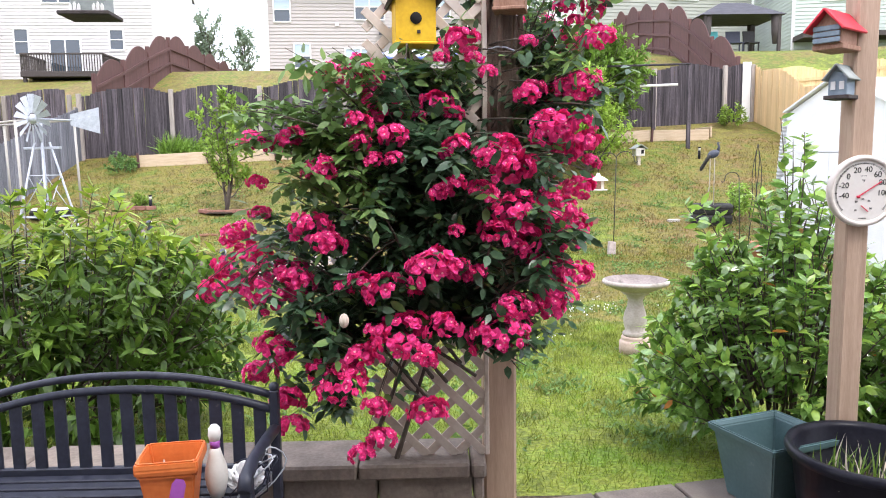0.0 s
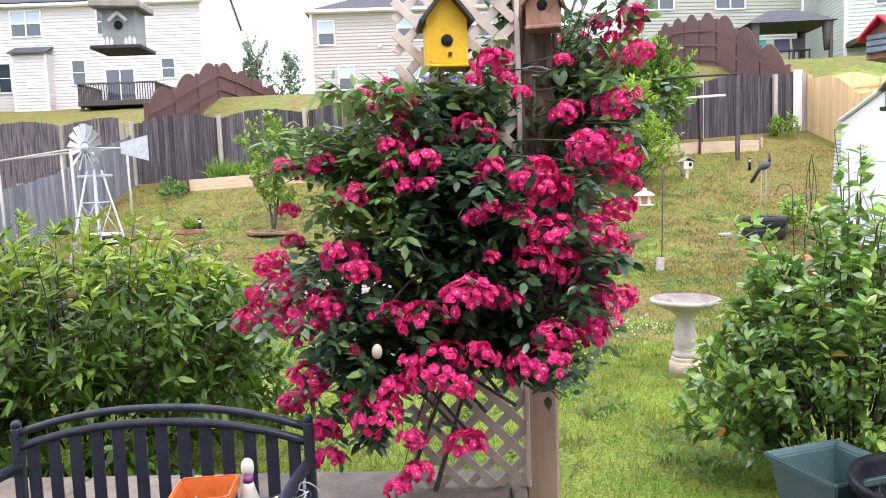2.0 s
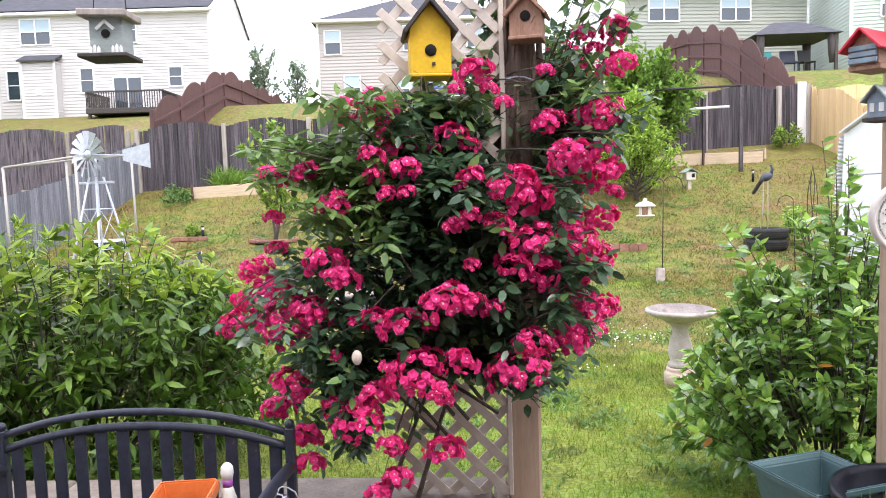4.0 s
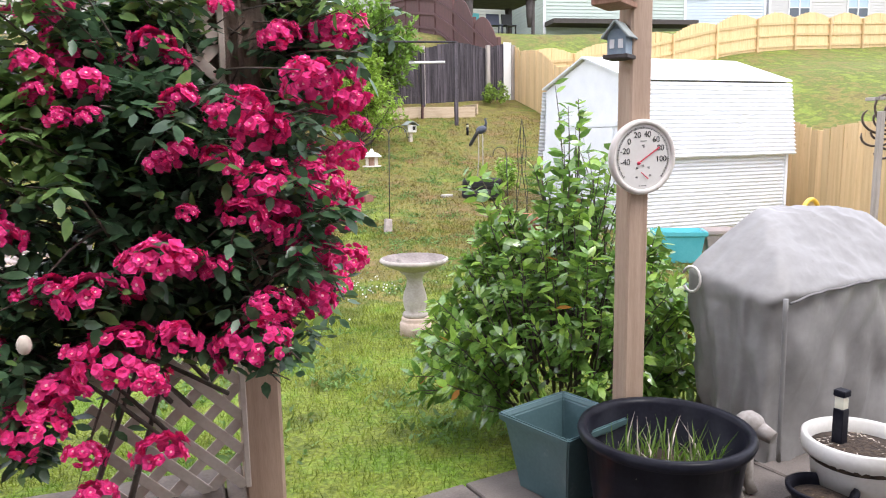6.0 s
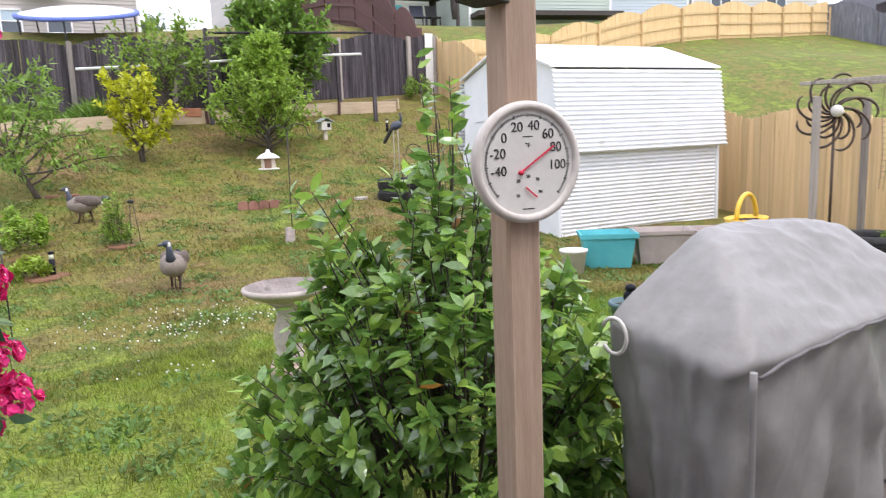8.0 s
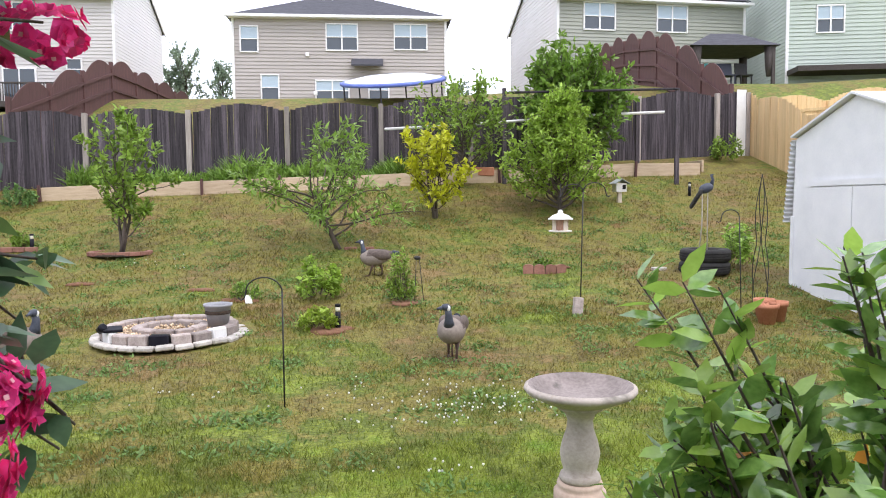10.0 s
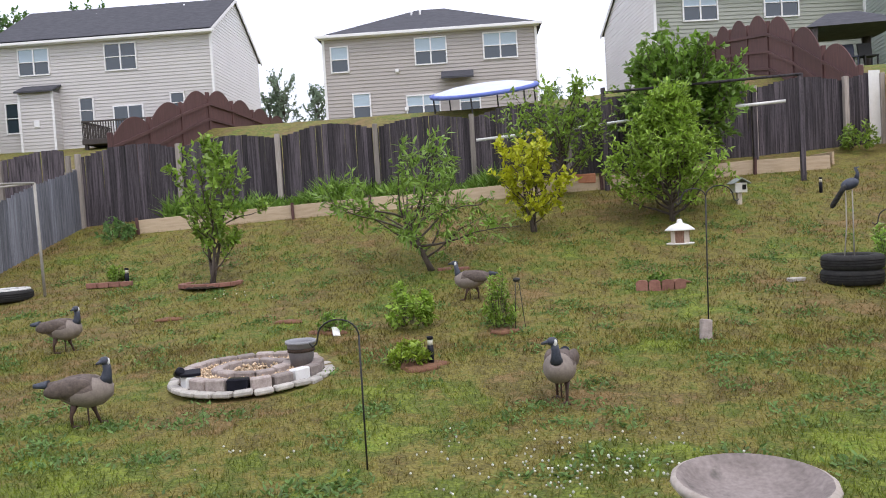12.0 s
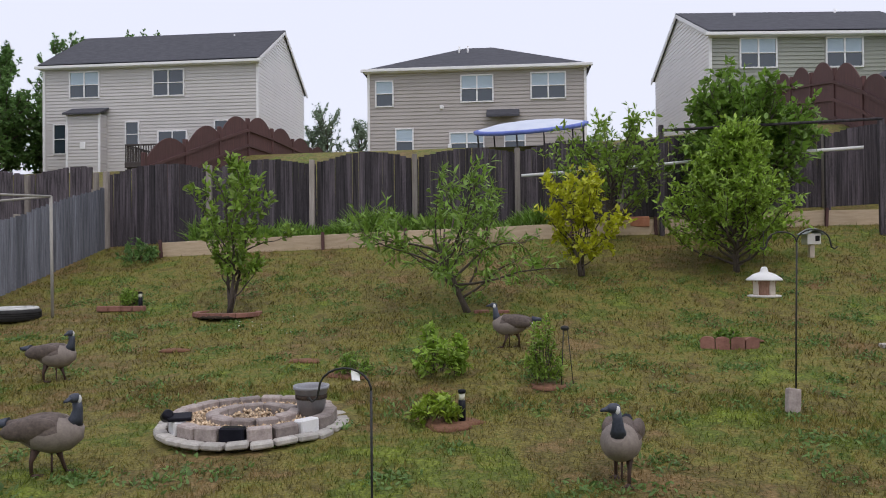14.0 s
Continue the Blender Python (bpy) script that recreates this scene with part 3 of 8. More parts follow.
FENCE_A, FENCE_B = (-9.7, 20.2), (10.2, 23.4)
board_fence("fence_back", FENCE_A, FENCE_B, 1.67, 0.2, 2.4, GREYWOOD, GREYPOST, "weathered dark grey board fence with wavy top", seed=2, post_tall=0.12, post_w=0.12)
board_fence("fence_left", (-9.75, 3.0), (-9.7, 20.1), 1.42, 0.03, 2.4, GREYWOOD2, GREYPOST, "silver grey weathered board fence", seed=3, posts_front=False)
board_fence("fence_side", (11.4, -3.5), (10.3, 23.4), 1.66, 0.22, 2.4, PINE, PINE, "new orange pine board fence with arched tops", seed=4)
board_fence("fence_hill", (10.6, 23.7), (33.4, 27.8), 1.32, 0.24, 2.4, PINE, PINE, "new pine fence along the hill", seed=5, rails=True, joined=True)
board_fence("fence_far_grey", (33.4, 27.8), (41.0, 3.0), 1.45, 0.3, 2.4, GREYWOOD2, GREYWOOD2, "grey board fence with arched panels on the hill", seed=6, joined=True)
board_fence("fence_far_dark", (44, 33), (48, 4.0), 1.8, 0.25, 2.4, GREYWOOD, GREYWOOD, "dark board fence beyond the hill", seed=7, joined=True)

board_fence("fence_next_door", (-26, 19.0), (-9.95, 20.2), 1.75, 0.17, 2.4, GREYWOOD, GREYPOST, "neighbouring dark grey board fence", seed=8, joined=True)


def arched_fence(name, a, b, panel, h, rise, label, fall=0.0):
    """Brown panels with round tops, each between two posts, stepping with the slope."""
    root = thing(name, (0, 0, 0), 0, label, "fence", kind="structure")
    a, b = Vector((*a, 0)), Vector((*b, 0))
    d = (b - a)
    n = round(d.length / panel)
    step = d / n
    rz = math.degrees(math.atan2(d.y, d.x))
    w = step.length

    def foot(q):
        return gz(q.x, q.y) - fall * (max(0.0, q.y - 29.5) + 0.4 * max(0.0, min(6.5, q.y - 23.5)))

    for i in range(n + 1):
        p = a + step * i
        z = foot(p)
        bm = B()
        add_box(bm, (0, 0, h / 2), (0.13, 0.13, h + 0.1), bevel=0.01)
        part("post", bm, BROWNWOOD, root).matrix_basis = pose(p.x, p.y, z, 0, 0, rz)
        if i == n:
            break
        q = p + step
        dz = foot(q) - z
        bm = B()
        o = [(0, -0.1), (w, dz - 0.1), (w, h * 0.86 + dz)]
        for k in range(1, 12):
            t = k / 12
            o.append((w * (1 - t), h * 0.86 + dz * (1 - t) + rise * math.sin(math.pi * t) ** 0.8))
        o.append((0, h * 0.86))
        add_plate(bm, o, -0.015, 0.015)
        part("panel", fix(bm), BROWNWOOD, root).matrix_basis = pose(p.x, p.y, z, 0, 0, rz)
        for f in (0.12, 0.45, 0.78):
            for s in (-0.05, 0.05):
                bm = B()
                add_box(bm, (w / 2, s, 0), (math.hypot(w, dz), 0.06, 0.09))
                part("rail", bm, BROWNWOOD, root).matrix_basis = pose(p.x, p.y, z + h * f + dz / 2, 0, 0, rz) @ Matrix.Translation((w / 2, 0, 0)) @ Matrix.Rotation(-math.atan2(dz, w), 4, "Y") @ Matrix.Translation((-w / 2, 0, 0))


arched_fence("fence_brown_left", (-10.6, 23.2), (-10.4, 41), 2.2, 1.72, 0.5, "brown stained fence with round topped panels", 0.13)
arched_fence("fence_brown_right", (10.0, 24.0), (10.0, 40.1), 2.3, 1.85, 0.6, "brown stained fence with round topped panels")


# ---------------------------------------------------------------- houses
def lap_wall(w, h, lap=0.19, gable=None):
    """A siding wall from x = 0 to w, facing -y, of overlapping courses; gable(z) gives left and right limits above h."""
    bm = B()
    z = 0.0
    while z < h - 1e-3:
        z1 = min(z + lap, h)
        x0, x1, y0, y1 = 0.0, w, 0.0, w
        if gable:
            (x0, x1), (y0, y1) = gable(z), gable(z1)
        add_poly(bm, [(x0, -0.032, z), (x1, -0.032, z), (y1, 0.0, z1), (y0, 0.0, z1)])
        add_poly(bm, [(x1, -0.032, z), (x0, -0.032, z), (x0, 0.0, z), (x1, 0.0, z)])
        z = z1
    bmesh.ops.remove_doubles(bm, verts=bm.verts, dist=1e-4)
    return bm


def window(parent, x, z, w, h, panes=2, dark=False, y=0.0):
    """A sash window in a white frame on the wall that faces -y."""
    e = new("window")
    e.parent = parent
    e.location = (x, y, z)
    fr = B()
    f = 0.07
    for cx, cz, sx, sz in ((0, h / 2, w + 2 * f, f), (0, -h / 2, w + 2 * f, f), (-w / 2 - f / 2, 0, f, h), (w / 2 + f / 2, 0, f, h), (0, 0, w, 0.045)):
        add_box(fr, (cx, -0.045, cz), (sx, 0.09, sz))
    if panes == 2:
        add_box(fr, (0, -0.047, 0), (0.075, 0.09, h))
    part("frame", fr, TRIM, e)
    cols = [(-w / 4, w / 2)] if panes == 2 else [(0, w)]
    if panes == 2:
        cols.append((w / 4, w / 2))
    for cx, cw in cols:
        for cz in (-h / 4, h / 4):
            g = B()
            add_box(g, (cx, -0.035, cz), (cw - 0.01, 0.012, h / 2 - 0.02))
            part("pane", g, GLASS if dark or cz < 0 else BLIND, e)
    return e


def house(name, loc, rz, w, depth, h, ridge, wall, side, label, roof="hip", wins=(), base=-1.5, side_wall=None, overhang=0.35, vents=()):
    root = thing(name, loc, rz, label, "house")
    bm = lap_wall(w, h)
    part("front_wall", bm, wall, root)
    for sx, rot in ((w, 90), (0, -90)):
        if roof == "gable":
            def limits(z, _h=h, _d=depth, _r=ridge):
                if z <= _h:
                    return (0.0, _d)
                t = (z - _h) / (_r - _h)
                return (t * _d / 2, _d - t * _d / 2)
            bm = lap_wall(depth, ridge, 0.19, limits)
        else:
            bm = lap_wall(depth, h)
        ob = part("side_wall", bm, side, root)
        ob.matrix_basis = pose(w, 0, 0, 0, 0, 90) if rot == 90 else pose(0, depth, 0, 0, 0, -90)
    bm = B()
    add_box(bm, (w / 2, depth / 2, base / 2 + 0.0), (w - 0.1, depth - 0.1, -base))
    part("foundation", bm, STONE, root)
    bm = B()
    add_box(bm, (w / 2, depth - 0.06, h / 2), (w - 0.04, 0.1, h))
    part("back_wall", bm, wall, root)
    o = overhang
    bm = B()
    if roof == "hip":
        run = min(depth / 2, w / 2 - 0.8)
        a = [(-o, -o, h), (w + o, -o, h), (w + o, depth + o, h), (-o, depth + o, h)]
        b = [(run, depth / 2, ridge), (w - run, depth / 2, ridge)]
        for q in ((a[0], a[1], b[1], b[0]), (a[1], a[2], b[1]), (a[2], a[3], b[0], b[1]), (a[3], a[0], b[0])):
            add_poly(bm, q)
        add_poly(bm, [a[3], a[2], a[1], a[0]])
    else:
        dz = (ridge - h) / (depth / 2)
        for s in (0, 1):
            y0, y1 = (-o, depth / 2) if s == 0 else (depth + o, depth / 2)
            z0 = h - o * dz
            q = [(-o * 0.5, y0, z0 + 0.05), (w + o * 0.5, y0, z0 + 0.05), (w + o * 0.5, y1, ridge + 0.05), (-o * 0.5, y1, ridge + 0.05)]
            add_poly(bm, q)
            add_poly(bm, [(x, y, z + 0.09) for x, y, z in q])
            add_poly(bm, [q[0], q[3], (q[3][0], q[3][1], q[3][2] + 0.09), (q[0][0], q[0][1], q[0][2] + 0.09)])
            add_poly(bm, [q[1], q[2], (q[2][0], q[2][1], q[2][2] + 0.09), (q[1][0], q[1][1], q[1][2] + 0.09)])
    bmesh.ops.remove_doubles(bm, verts=bm.verts, dist=1e-4)
    rf = part("roof", fix(bm), SHINGLE, root)
    for vx, vy, vz in vents:
        bm = B()
        add_tube(bm, [(vx, vy, vz - 0.3), (vx, vy, vz + 0.3)], 0.06, 8)
        part("vent_pipe", bm, TRIM, rf)
    zf = h if roof == "hip" else h - o * (ridge - h) / (depth / 2)
    bm = B()
    add_box(bm, (w / 2, -o - 0.03, zf - 0.03), (w + 2 * o, 0.12, 0.16), bevel=0.02)
    part("gutter", bm, TRIM, root)
    bm = B()
    add_box(bm, (w / 2, -o / 2, zf - 0.1), (w + o, o, 0.05))
    part("soffit", bm, TRIM, root)
    for cx in (0.0, w):
        bm = B()
        add_box(bm, (cx, -0.02, h / 2 - 0.06), (0.13, 0.1, h - 0.12))
        part("corner_trim", bm, TRIM, root)
    if roof == "gable":
        for sx in (0, w):
            for s in (-1, 1):
                bm = B()
                ln = math.hypot(depth / 2 + o, ridge - h + o * (ridge - h) / (depth / 2))
                add_box(bm, (0, 0, 0), (0.06, ln, 0.18))
                ob = part("rake_board", bm, TRIM, root)
                yc = depth / 2 + s * (depth / 2 + o) / 2
                ob.matrix_basis = pose(sx + (0.16 if sx else -0.16), yc, (ridge + zf) / 2 - 0.02, math.degrees(-s * math.atan2(ridge - h, depth / 2)), 0, 0)
    for wn in wins:
        window(root, *wn)
    return root


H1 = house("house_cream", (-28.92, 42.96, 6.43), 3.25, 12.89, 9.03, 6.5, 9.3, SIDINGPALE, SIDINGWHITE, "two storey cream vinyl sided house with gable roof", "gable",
           [(2.51, 5.25, 1.72, 1.5), (7.62, 5.22, 1.76, 1.5, 2, True), (1.0, 2.12, 0.7, 1.72, 1, True), (5.42, 2.3, 0.72, 1.45, 1, True), (10.75, 2.4, 0.72, 1.15, 1, True)],
           vents=((4.6, 3.6, 8.55), (10.0, 3.9, 8.8)))
H2 = house("house_tan", (-9.15, 42.1, 6.9), 3.8, 11.35, 9.8, 4.45, 6.95, SIDINGTAN, SIDINGTAN, "two storey tan vinyl sided house with dark hip roof", "hip",
           [(0.85, 3.25, 0.85, 1.35, 1), (5.75, 3.4, 1.6, 1.4), (9.45, 3.45, 1.7, 1.35), (1.9, 0.7, 0.85, 1.35, 1), (5.2, 0.55, 1.7, 1.1), (7.7, 0.6, 1.0, 1.1, 1)],
           vents=((4.6, 3.6, 6.4), (5.1, 3.6, 6.4)))
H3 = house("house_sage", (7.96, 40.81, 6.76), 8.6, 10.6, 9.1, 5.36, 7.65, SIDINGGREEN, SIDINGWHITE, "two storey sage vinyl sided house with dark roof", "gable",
           [(2.28, 4.31, 1.65, 1.4), (6.37, 4.31, 1.65, 1.4)], vents=((2.6, 3.6, 7.2), (8.2, 4.2, 7.5)))
H4 = house("house_mint", (18.9, 38.5, 6.0), -8, 8.5, 9.0, 6.5, 9.0, SIDINGMINT, SIDINGMINT, "pale green vinyl sided house", "gable", [(2.0, 4.2, 1.2, 1.3), (6.0, 4.2, 1.2, 1.3)])
H5 = house("house_blue", (29.2, 42.0, 6.4), -10, 7.0, 9.0, 6.0, 8.6, SIDINGBLUE, SIDINGBLUE, "pale blue vinyl sided house", "gable", [(2.2, 4.3, 1.5, 1.3), (1.6, 1.2, 0.9, 1.8, 1)])
H6 = house("house_beige", (38.5, 43.0, 6.2), -12, 10.0, 9.0, 5.5, 8.0, SIDINGPALE, SIDINGPALE, "beige house far up the street", "hip", [(2.2, 3.8, 1.5, 1.3), (6.6, 3.8, 1.5, 1.3)])
H7 = house("house_far_blue", (52, 42.0, 5.6), -20, 11.0, 9.0, 3.2, 6.0, SIDINGBLUE, SIDINGBLUE, "blue grey house far down the street", "hip", [(2.2, 1.6, 1.5, 1.3), (7, 1.6, 1.5, 1.3)])


# ---------------------------------------------------------------- patio, wall, posts
def build_patio():
    root = thing("patio", (0, 0, 0), 0, "weathered grey square concrete pavers with mossy joints", "patio", kind="structure")
    bm = B()
    add_box(bm, (1, -1.2, -0.035), (13, 8.4, 0.03))
    part("joint_bed", bm, SOIL, root)
    meshes = []
    for k in range(4):
        bm = B()
        rr = random.Random(40 + k)
        add_box(bm, (0, 0, 0), (0.398, 0.398, 0.05), bevel=0.007)
        for v in bm.verts:
            v.co.x += rr.uniform(-0.003, 0.003)
            v.co.y += rr.uniform(-0.003, 0.003)
        me = bpy.data.meshes.new("paver")
        bm.to_mesh(me)
        bm.free()
        me.materials.append(PAVER)
        meshes.append(me)
    rnd = random.Random(9)
    ux, uy = math.cos(radians(11)), math.sin(radians(11))
    count = 0
    rest = []
    for i in range(-18, 9):
        for j in range(-16, 3):
            off = 0.0
            u, v = (i + 0.5) * 0.41 + off, (j - 0.5) * 0.41
            if v > (0.45 if u > -1.4 else 0.86):
                continue
            x, y = 3.55 + u * ux - v * uy, 2.73 + u * uy + v * ux
            if y < -3.2 or x < -3.2 or x > 6.3:
                continue
            if y > 2.5 and x < 0.25:
                continue
            m = pose(x, y, -0.022 + rnd.uniform(-0.004, 0.003), rnd.uniform(-0.5, 0.5), rnd.uniform(-0.5, 0.5), 11 + rnd.uniform(-0.7, 0.7))
            shared("paver", meshes[rnd.randrange(4)], root, m)
    # moss and small weeds in the joints
    rng = np.random.default_rng(5)
    n = 1500
    gi = rng.integers(-10, 8, n) * 0.41
    gj = rng.uniform(-2.4, 0.4, n)
    sw = rng.random(n) < 0.5
    u = np.where(sw, gi + rng.normal(0, 0.012, n), rng.uniform(-4, 3, n))
    v = np.where(sw, gj, np.round(gj / 0.41) * 0.41 + rng.normal(0, 0.012, n))
    keep = np.sin(u * 5 + v * 3) + np.sin(v * 7 - u * 2) > 0.7
    u, v = u[keep], v[keep]
    P = np.stack([3.55 + u * ux - v * uy, 2.73 + u * uy + v * ux, np.full(len(u), 0.0)], 1)
    P = P[(P[:, 1] < 3.2) & (P[:, 0] > 0.3)]
    D = rng.normal(0, 0.8, P.shape)
    D[:, 2] = 0.6
    me = leaf_mesh("joint_weeds", P, D, rng.uniform(0.015, 0.04, len(P)), 0.014, rng=rng)
    tagged(part_mesh("joint_weeds", me, WEED, None), "small weeds and moss growing in paver joints", "weeds", kind="stuff")


def build_wall():
    root = thing("garden_wall", (0, 0, 0), 0, "low garden wall of stacked tan concrete blocks with caps", "wall", kind="structure")
    rnd = random.Random(3)
    for row, (z, h) in enumerate(((-0.04, 0.16), (0.11, 0.13))):
        x = -3.4 + (0.2 if row else 0)
        while x < 0.0:
            w = min(0.40, 0.05 - x)
            bm = B()
            add_box(bm, (0, 0, 0), (w - 0.008, 0.24, h - 0.006), bevel=0.008)
            part("block", bm, STONE, root).matrix_basis = pose(x + w / 2, 2.78 + rnd.uniform(-0.004, 0.004), z + h / 2 - 0.08 * (row == 0), 0, 0, rnd.uniform(-0.5, 0.5))
            x += 0.40
    x = -3.3
    while x < 0.0:
        w = min(0.47, 0.06 - x)
        bm = B()
        add_box(bm, (0, 0, 0), (w - 0.008, 0.30, 0.065), bevel=0.01)
        part("cap", bm, STONE, root).matrix_basis = pose(x + w / 2, 2.78, 0.235 + 0.035, 0, 0, rnd.uniform(-0.6, 0.6))
        x += 0.47


def build_posts():
    p = thing("pergola_post", (0.125, 2.84, -0.03), 0, "square timber post with a climbing rose trained up it", "post", "pergola posts")
    bm = B()
    add_box(bm, (0, 0, 1.4), (0.142, 0.142, 2.8), bevel=0.012)
    part("timber", bm, POSTWOOD, p)
    bm = B()
    rng = random.Random(8)
    add_tube(bm, [(rng.uniform(-0.015, 0.015), -0.02, z) for z in np.linspace(1.45, 2.75, 10)], [0.088 + rng.uniform(-0.006, 0.008) for _ in range(10)], 14)
    part("bark_slab", bm, BARKWOOD, p, "peeling rough bark on the upper post")
    for k in range(16):
        bm = B()
        a = rng.uniform(math.pi * 0.9, math.pi * 2.1)
        z = rng.uniform(1.5, 2.4)
        x, y = 0.088 * math.cos(a), 0.088 * math.sin(a) - 0.02
        add_tube(bm, [(x, y, z), (x * 1.12 + rng.uniform(-0.01, 0.01), y * 1.1, z + 0.12), (x * 1.05, y * 1.05, z + 0.3)], [0.006, 0.012, 0.004], 5)
        part("bark_strip", bm, BARKWOOD, p)
    bm = B()
    add_tube(bm, [(0.10 * math.cos(t), 0.10 * math.sin(t) - 0.02, 2.02 + 0.01 * math.sin(3 * t)) for t in np.linspace(0, 2 * math.pi, 20)], 0.004, 5)
    part("tie_wire", bm, GALV, p)
    q = thing("pergola_post", (1.67, 2.87, -0.03), 1, "bare square timber post beside the evergreen shrub", "post", "pergola posts")
    bm = B()
    add_box(bm, (0, 0, 1.4), (0.098, 0.098, 2.8), bevel=0.008)
    part("timber", bm, POSTWOOD, q)
    b = thing("pergola_beam", (0, 0, 2.77), 0, "timber beam resting on the posts", "beam")
    bm = B()
    add_box(bm, (-0.6, 2.855, 0.095), (7.2, 0.09, 0.19), bevel=0.01)
    part("timber", bm, POSTWOOD, b)
    bm = B()
    add_box(bm, (-1.34, 1.2, 0.26), (0.05, 4.4, 0.14), bevel=0.008)
    part("rafter", bm, POSTWOOD, b)


def build_lattice():
    root = thing("lattice_panel", (-0.18, 2.74, 0.303), 0, "beige painted diagonal lattice panel behind the rose", "trellis")
    w, h, s = 0.47, 2.4, 0.125
    pieces = []
    for sgn in (1, -1):
        k = -h
        while k < w + h:
            pts = []
            # line x = k + sgn * z across the panel
            for z in np.linspace(0, h, 2):
                pts.append((k + sgn * z, z))
            zs = sorted([(0 - k) * sgn, (w - k) * sgn])
            z0, z1 = max(0, zs[0]), min(h, zs[1])
            if z1 - z0 > 0.05:
                x0, x1 = k + sgn * z0 - w / 2, k + sgn * z1 - w / 2
                ln = math.hypot(x1 - x0, z1 - z0)
                bm = B()
                add_box(bm, (0, 0, 0), (ln, 0.008, 0.036), bevel=0.0015)
                part("slat", bm, LATTICE, root).matrix_basis = pose((x0 + x1) / 2, 0.005 * sgn, (z0 + z1) / 2, 0, -math.degrees(math.atan2(z1 - z0, x1 - x0)), 0)
            k += s
    for cx in (w / 2 + 0.0,):
        bm = B()
        add_box(bm, (cx + 0.01, 0.0, h / 2), (0.02, 0.035, h), bevel=0.003)
        part("edge_strip", bm, LATTICE, root)


build_patio()
build_wall()
build_posts()
build_lattice()


def build_house_behind():
    bm = lap_wall(16, 3.4, 0.13)
    tagged(part("wall_south", bm, SIDINGPALE, None), "cream sided house wall behind the patio", "wall", kind="structure").matrix_basis = pose(9, -3.6, -0.05, 0, 0, 180)
    bm = B()
    add_box(bm, (1, -3.72, 1.65), (16, 0.2, 3.5))
    tagged(part("wall_core", bm, SIDINGPALE, None), "house wall core behind the patio", "wall", kind="structure")


build_house_behind()


# an unseen roof, added to keep skylight off the near patio
def build_shade_roof():
    bm = B()
    add_box(bm, (0.5, -1.45, 2.98), (9.5, 4.1, 0.08))
    tagged(part("ceiling", bm, WHITEPAINT, None), "flat white unseen roof added to shade the patio", "ceiling", kind="structure")


build_shade_roof()


# ---------------------------------------------------------------- retaining boards and bed by the back fence
def build_edging():
    root = thing("retaining_edging", (0, 0, 0), 0, "pale boards edging a raised bed along the back fence", "edging", kind="structure")
    a, b = Vector((-7.9, 19.45)), Vector((8.1, 21.35))
    n = 9
    rnd = random.Random(4)
    for i in range(n):
        p, q = a.lerp(b, i / n), a.lerp(b, (i + 1) / n)
        c = (p + q) / 2
        bm = B()
        add_box(bm, (0, 0, 0), ((q - p).length - 0.015, 0.06, 0.36), bevel=0.008)
        dz = gz(q.x, q.y) - gz(p.x, p.y)
        part("board", bm, BOARD, root).matrix_basis = pose(c.x, c.y, gz(c.x, c.y) + 0.13, 0, -math.degrees(math.atan2(dz, (q - p).length)) + rnd.uniform(-0.4, 0.4), math.degrees(math.atan2(q.y - p.y, q.x - p.x)))
        bm = B()
        add_box(bm, (0, 0, 0), (0.06, 0.06, 0.45), bevel=0.006)
        part("stake", bm, BROWNWOOD, root).matrix_basis = pose(p.x + 0.01, p.y - 0.07, gz(p.x, p.y) + 0.14, 0, rnd.uniform(-4, 4), 6)
    bm = B()
    add_box(bm, (0, 0, 0), (0.06, 1.0, 0.3), bevel=0.008)
    part("board", bm, BOARD, root).matrix_basis = pose(8.12, 21.85, gz(8.1, 21.8) + 0.1, 0, 0, 6)


build_edging()


# ---------------------------------------------------------------- metal shed
def corrugated(w, h, pitch, depth):
    bm = B()
    n = int(h / pitch)
    rows = []
    for i in range(n * 4 + 1):
        z = min(h, i * pitch / 4)
        y = -depth * (0, 1, 1, 0)[i % 4]
        rows.append((bm.verts.new((0, y, z)), bm.verts.new((w, y, z))))
    for (a, b), (c, d) in zip(rows, rows[1:]):
        bm.faces.new((a, b, d, c))
    return bm


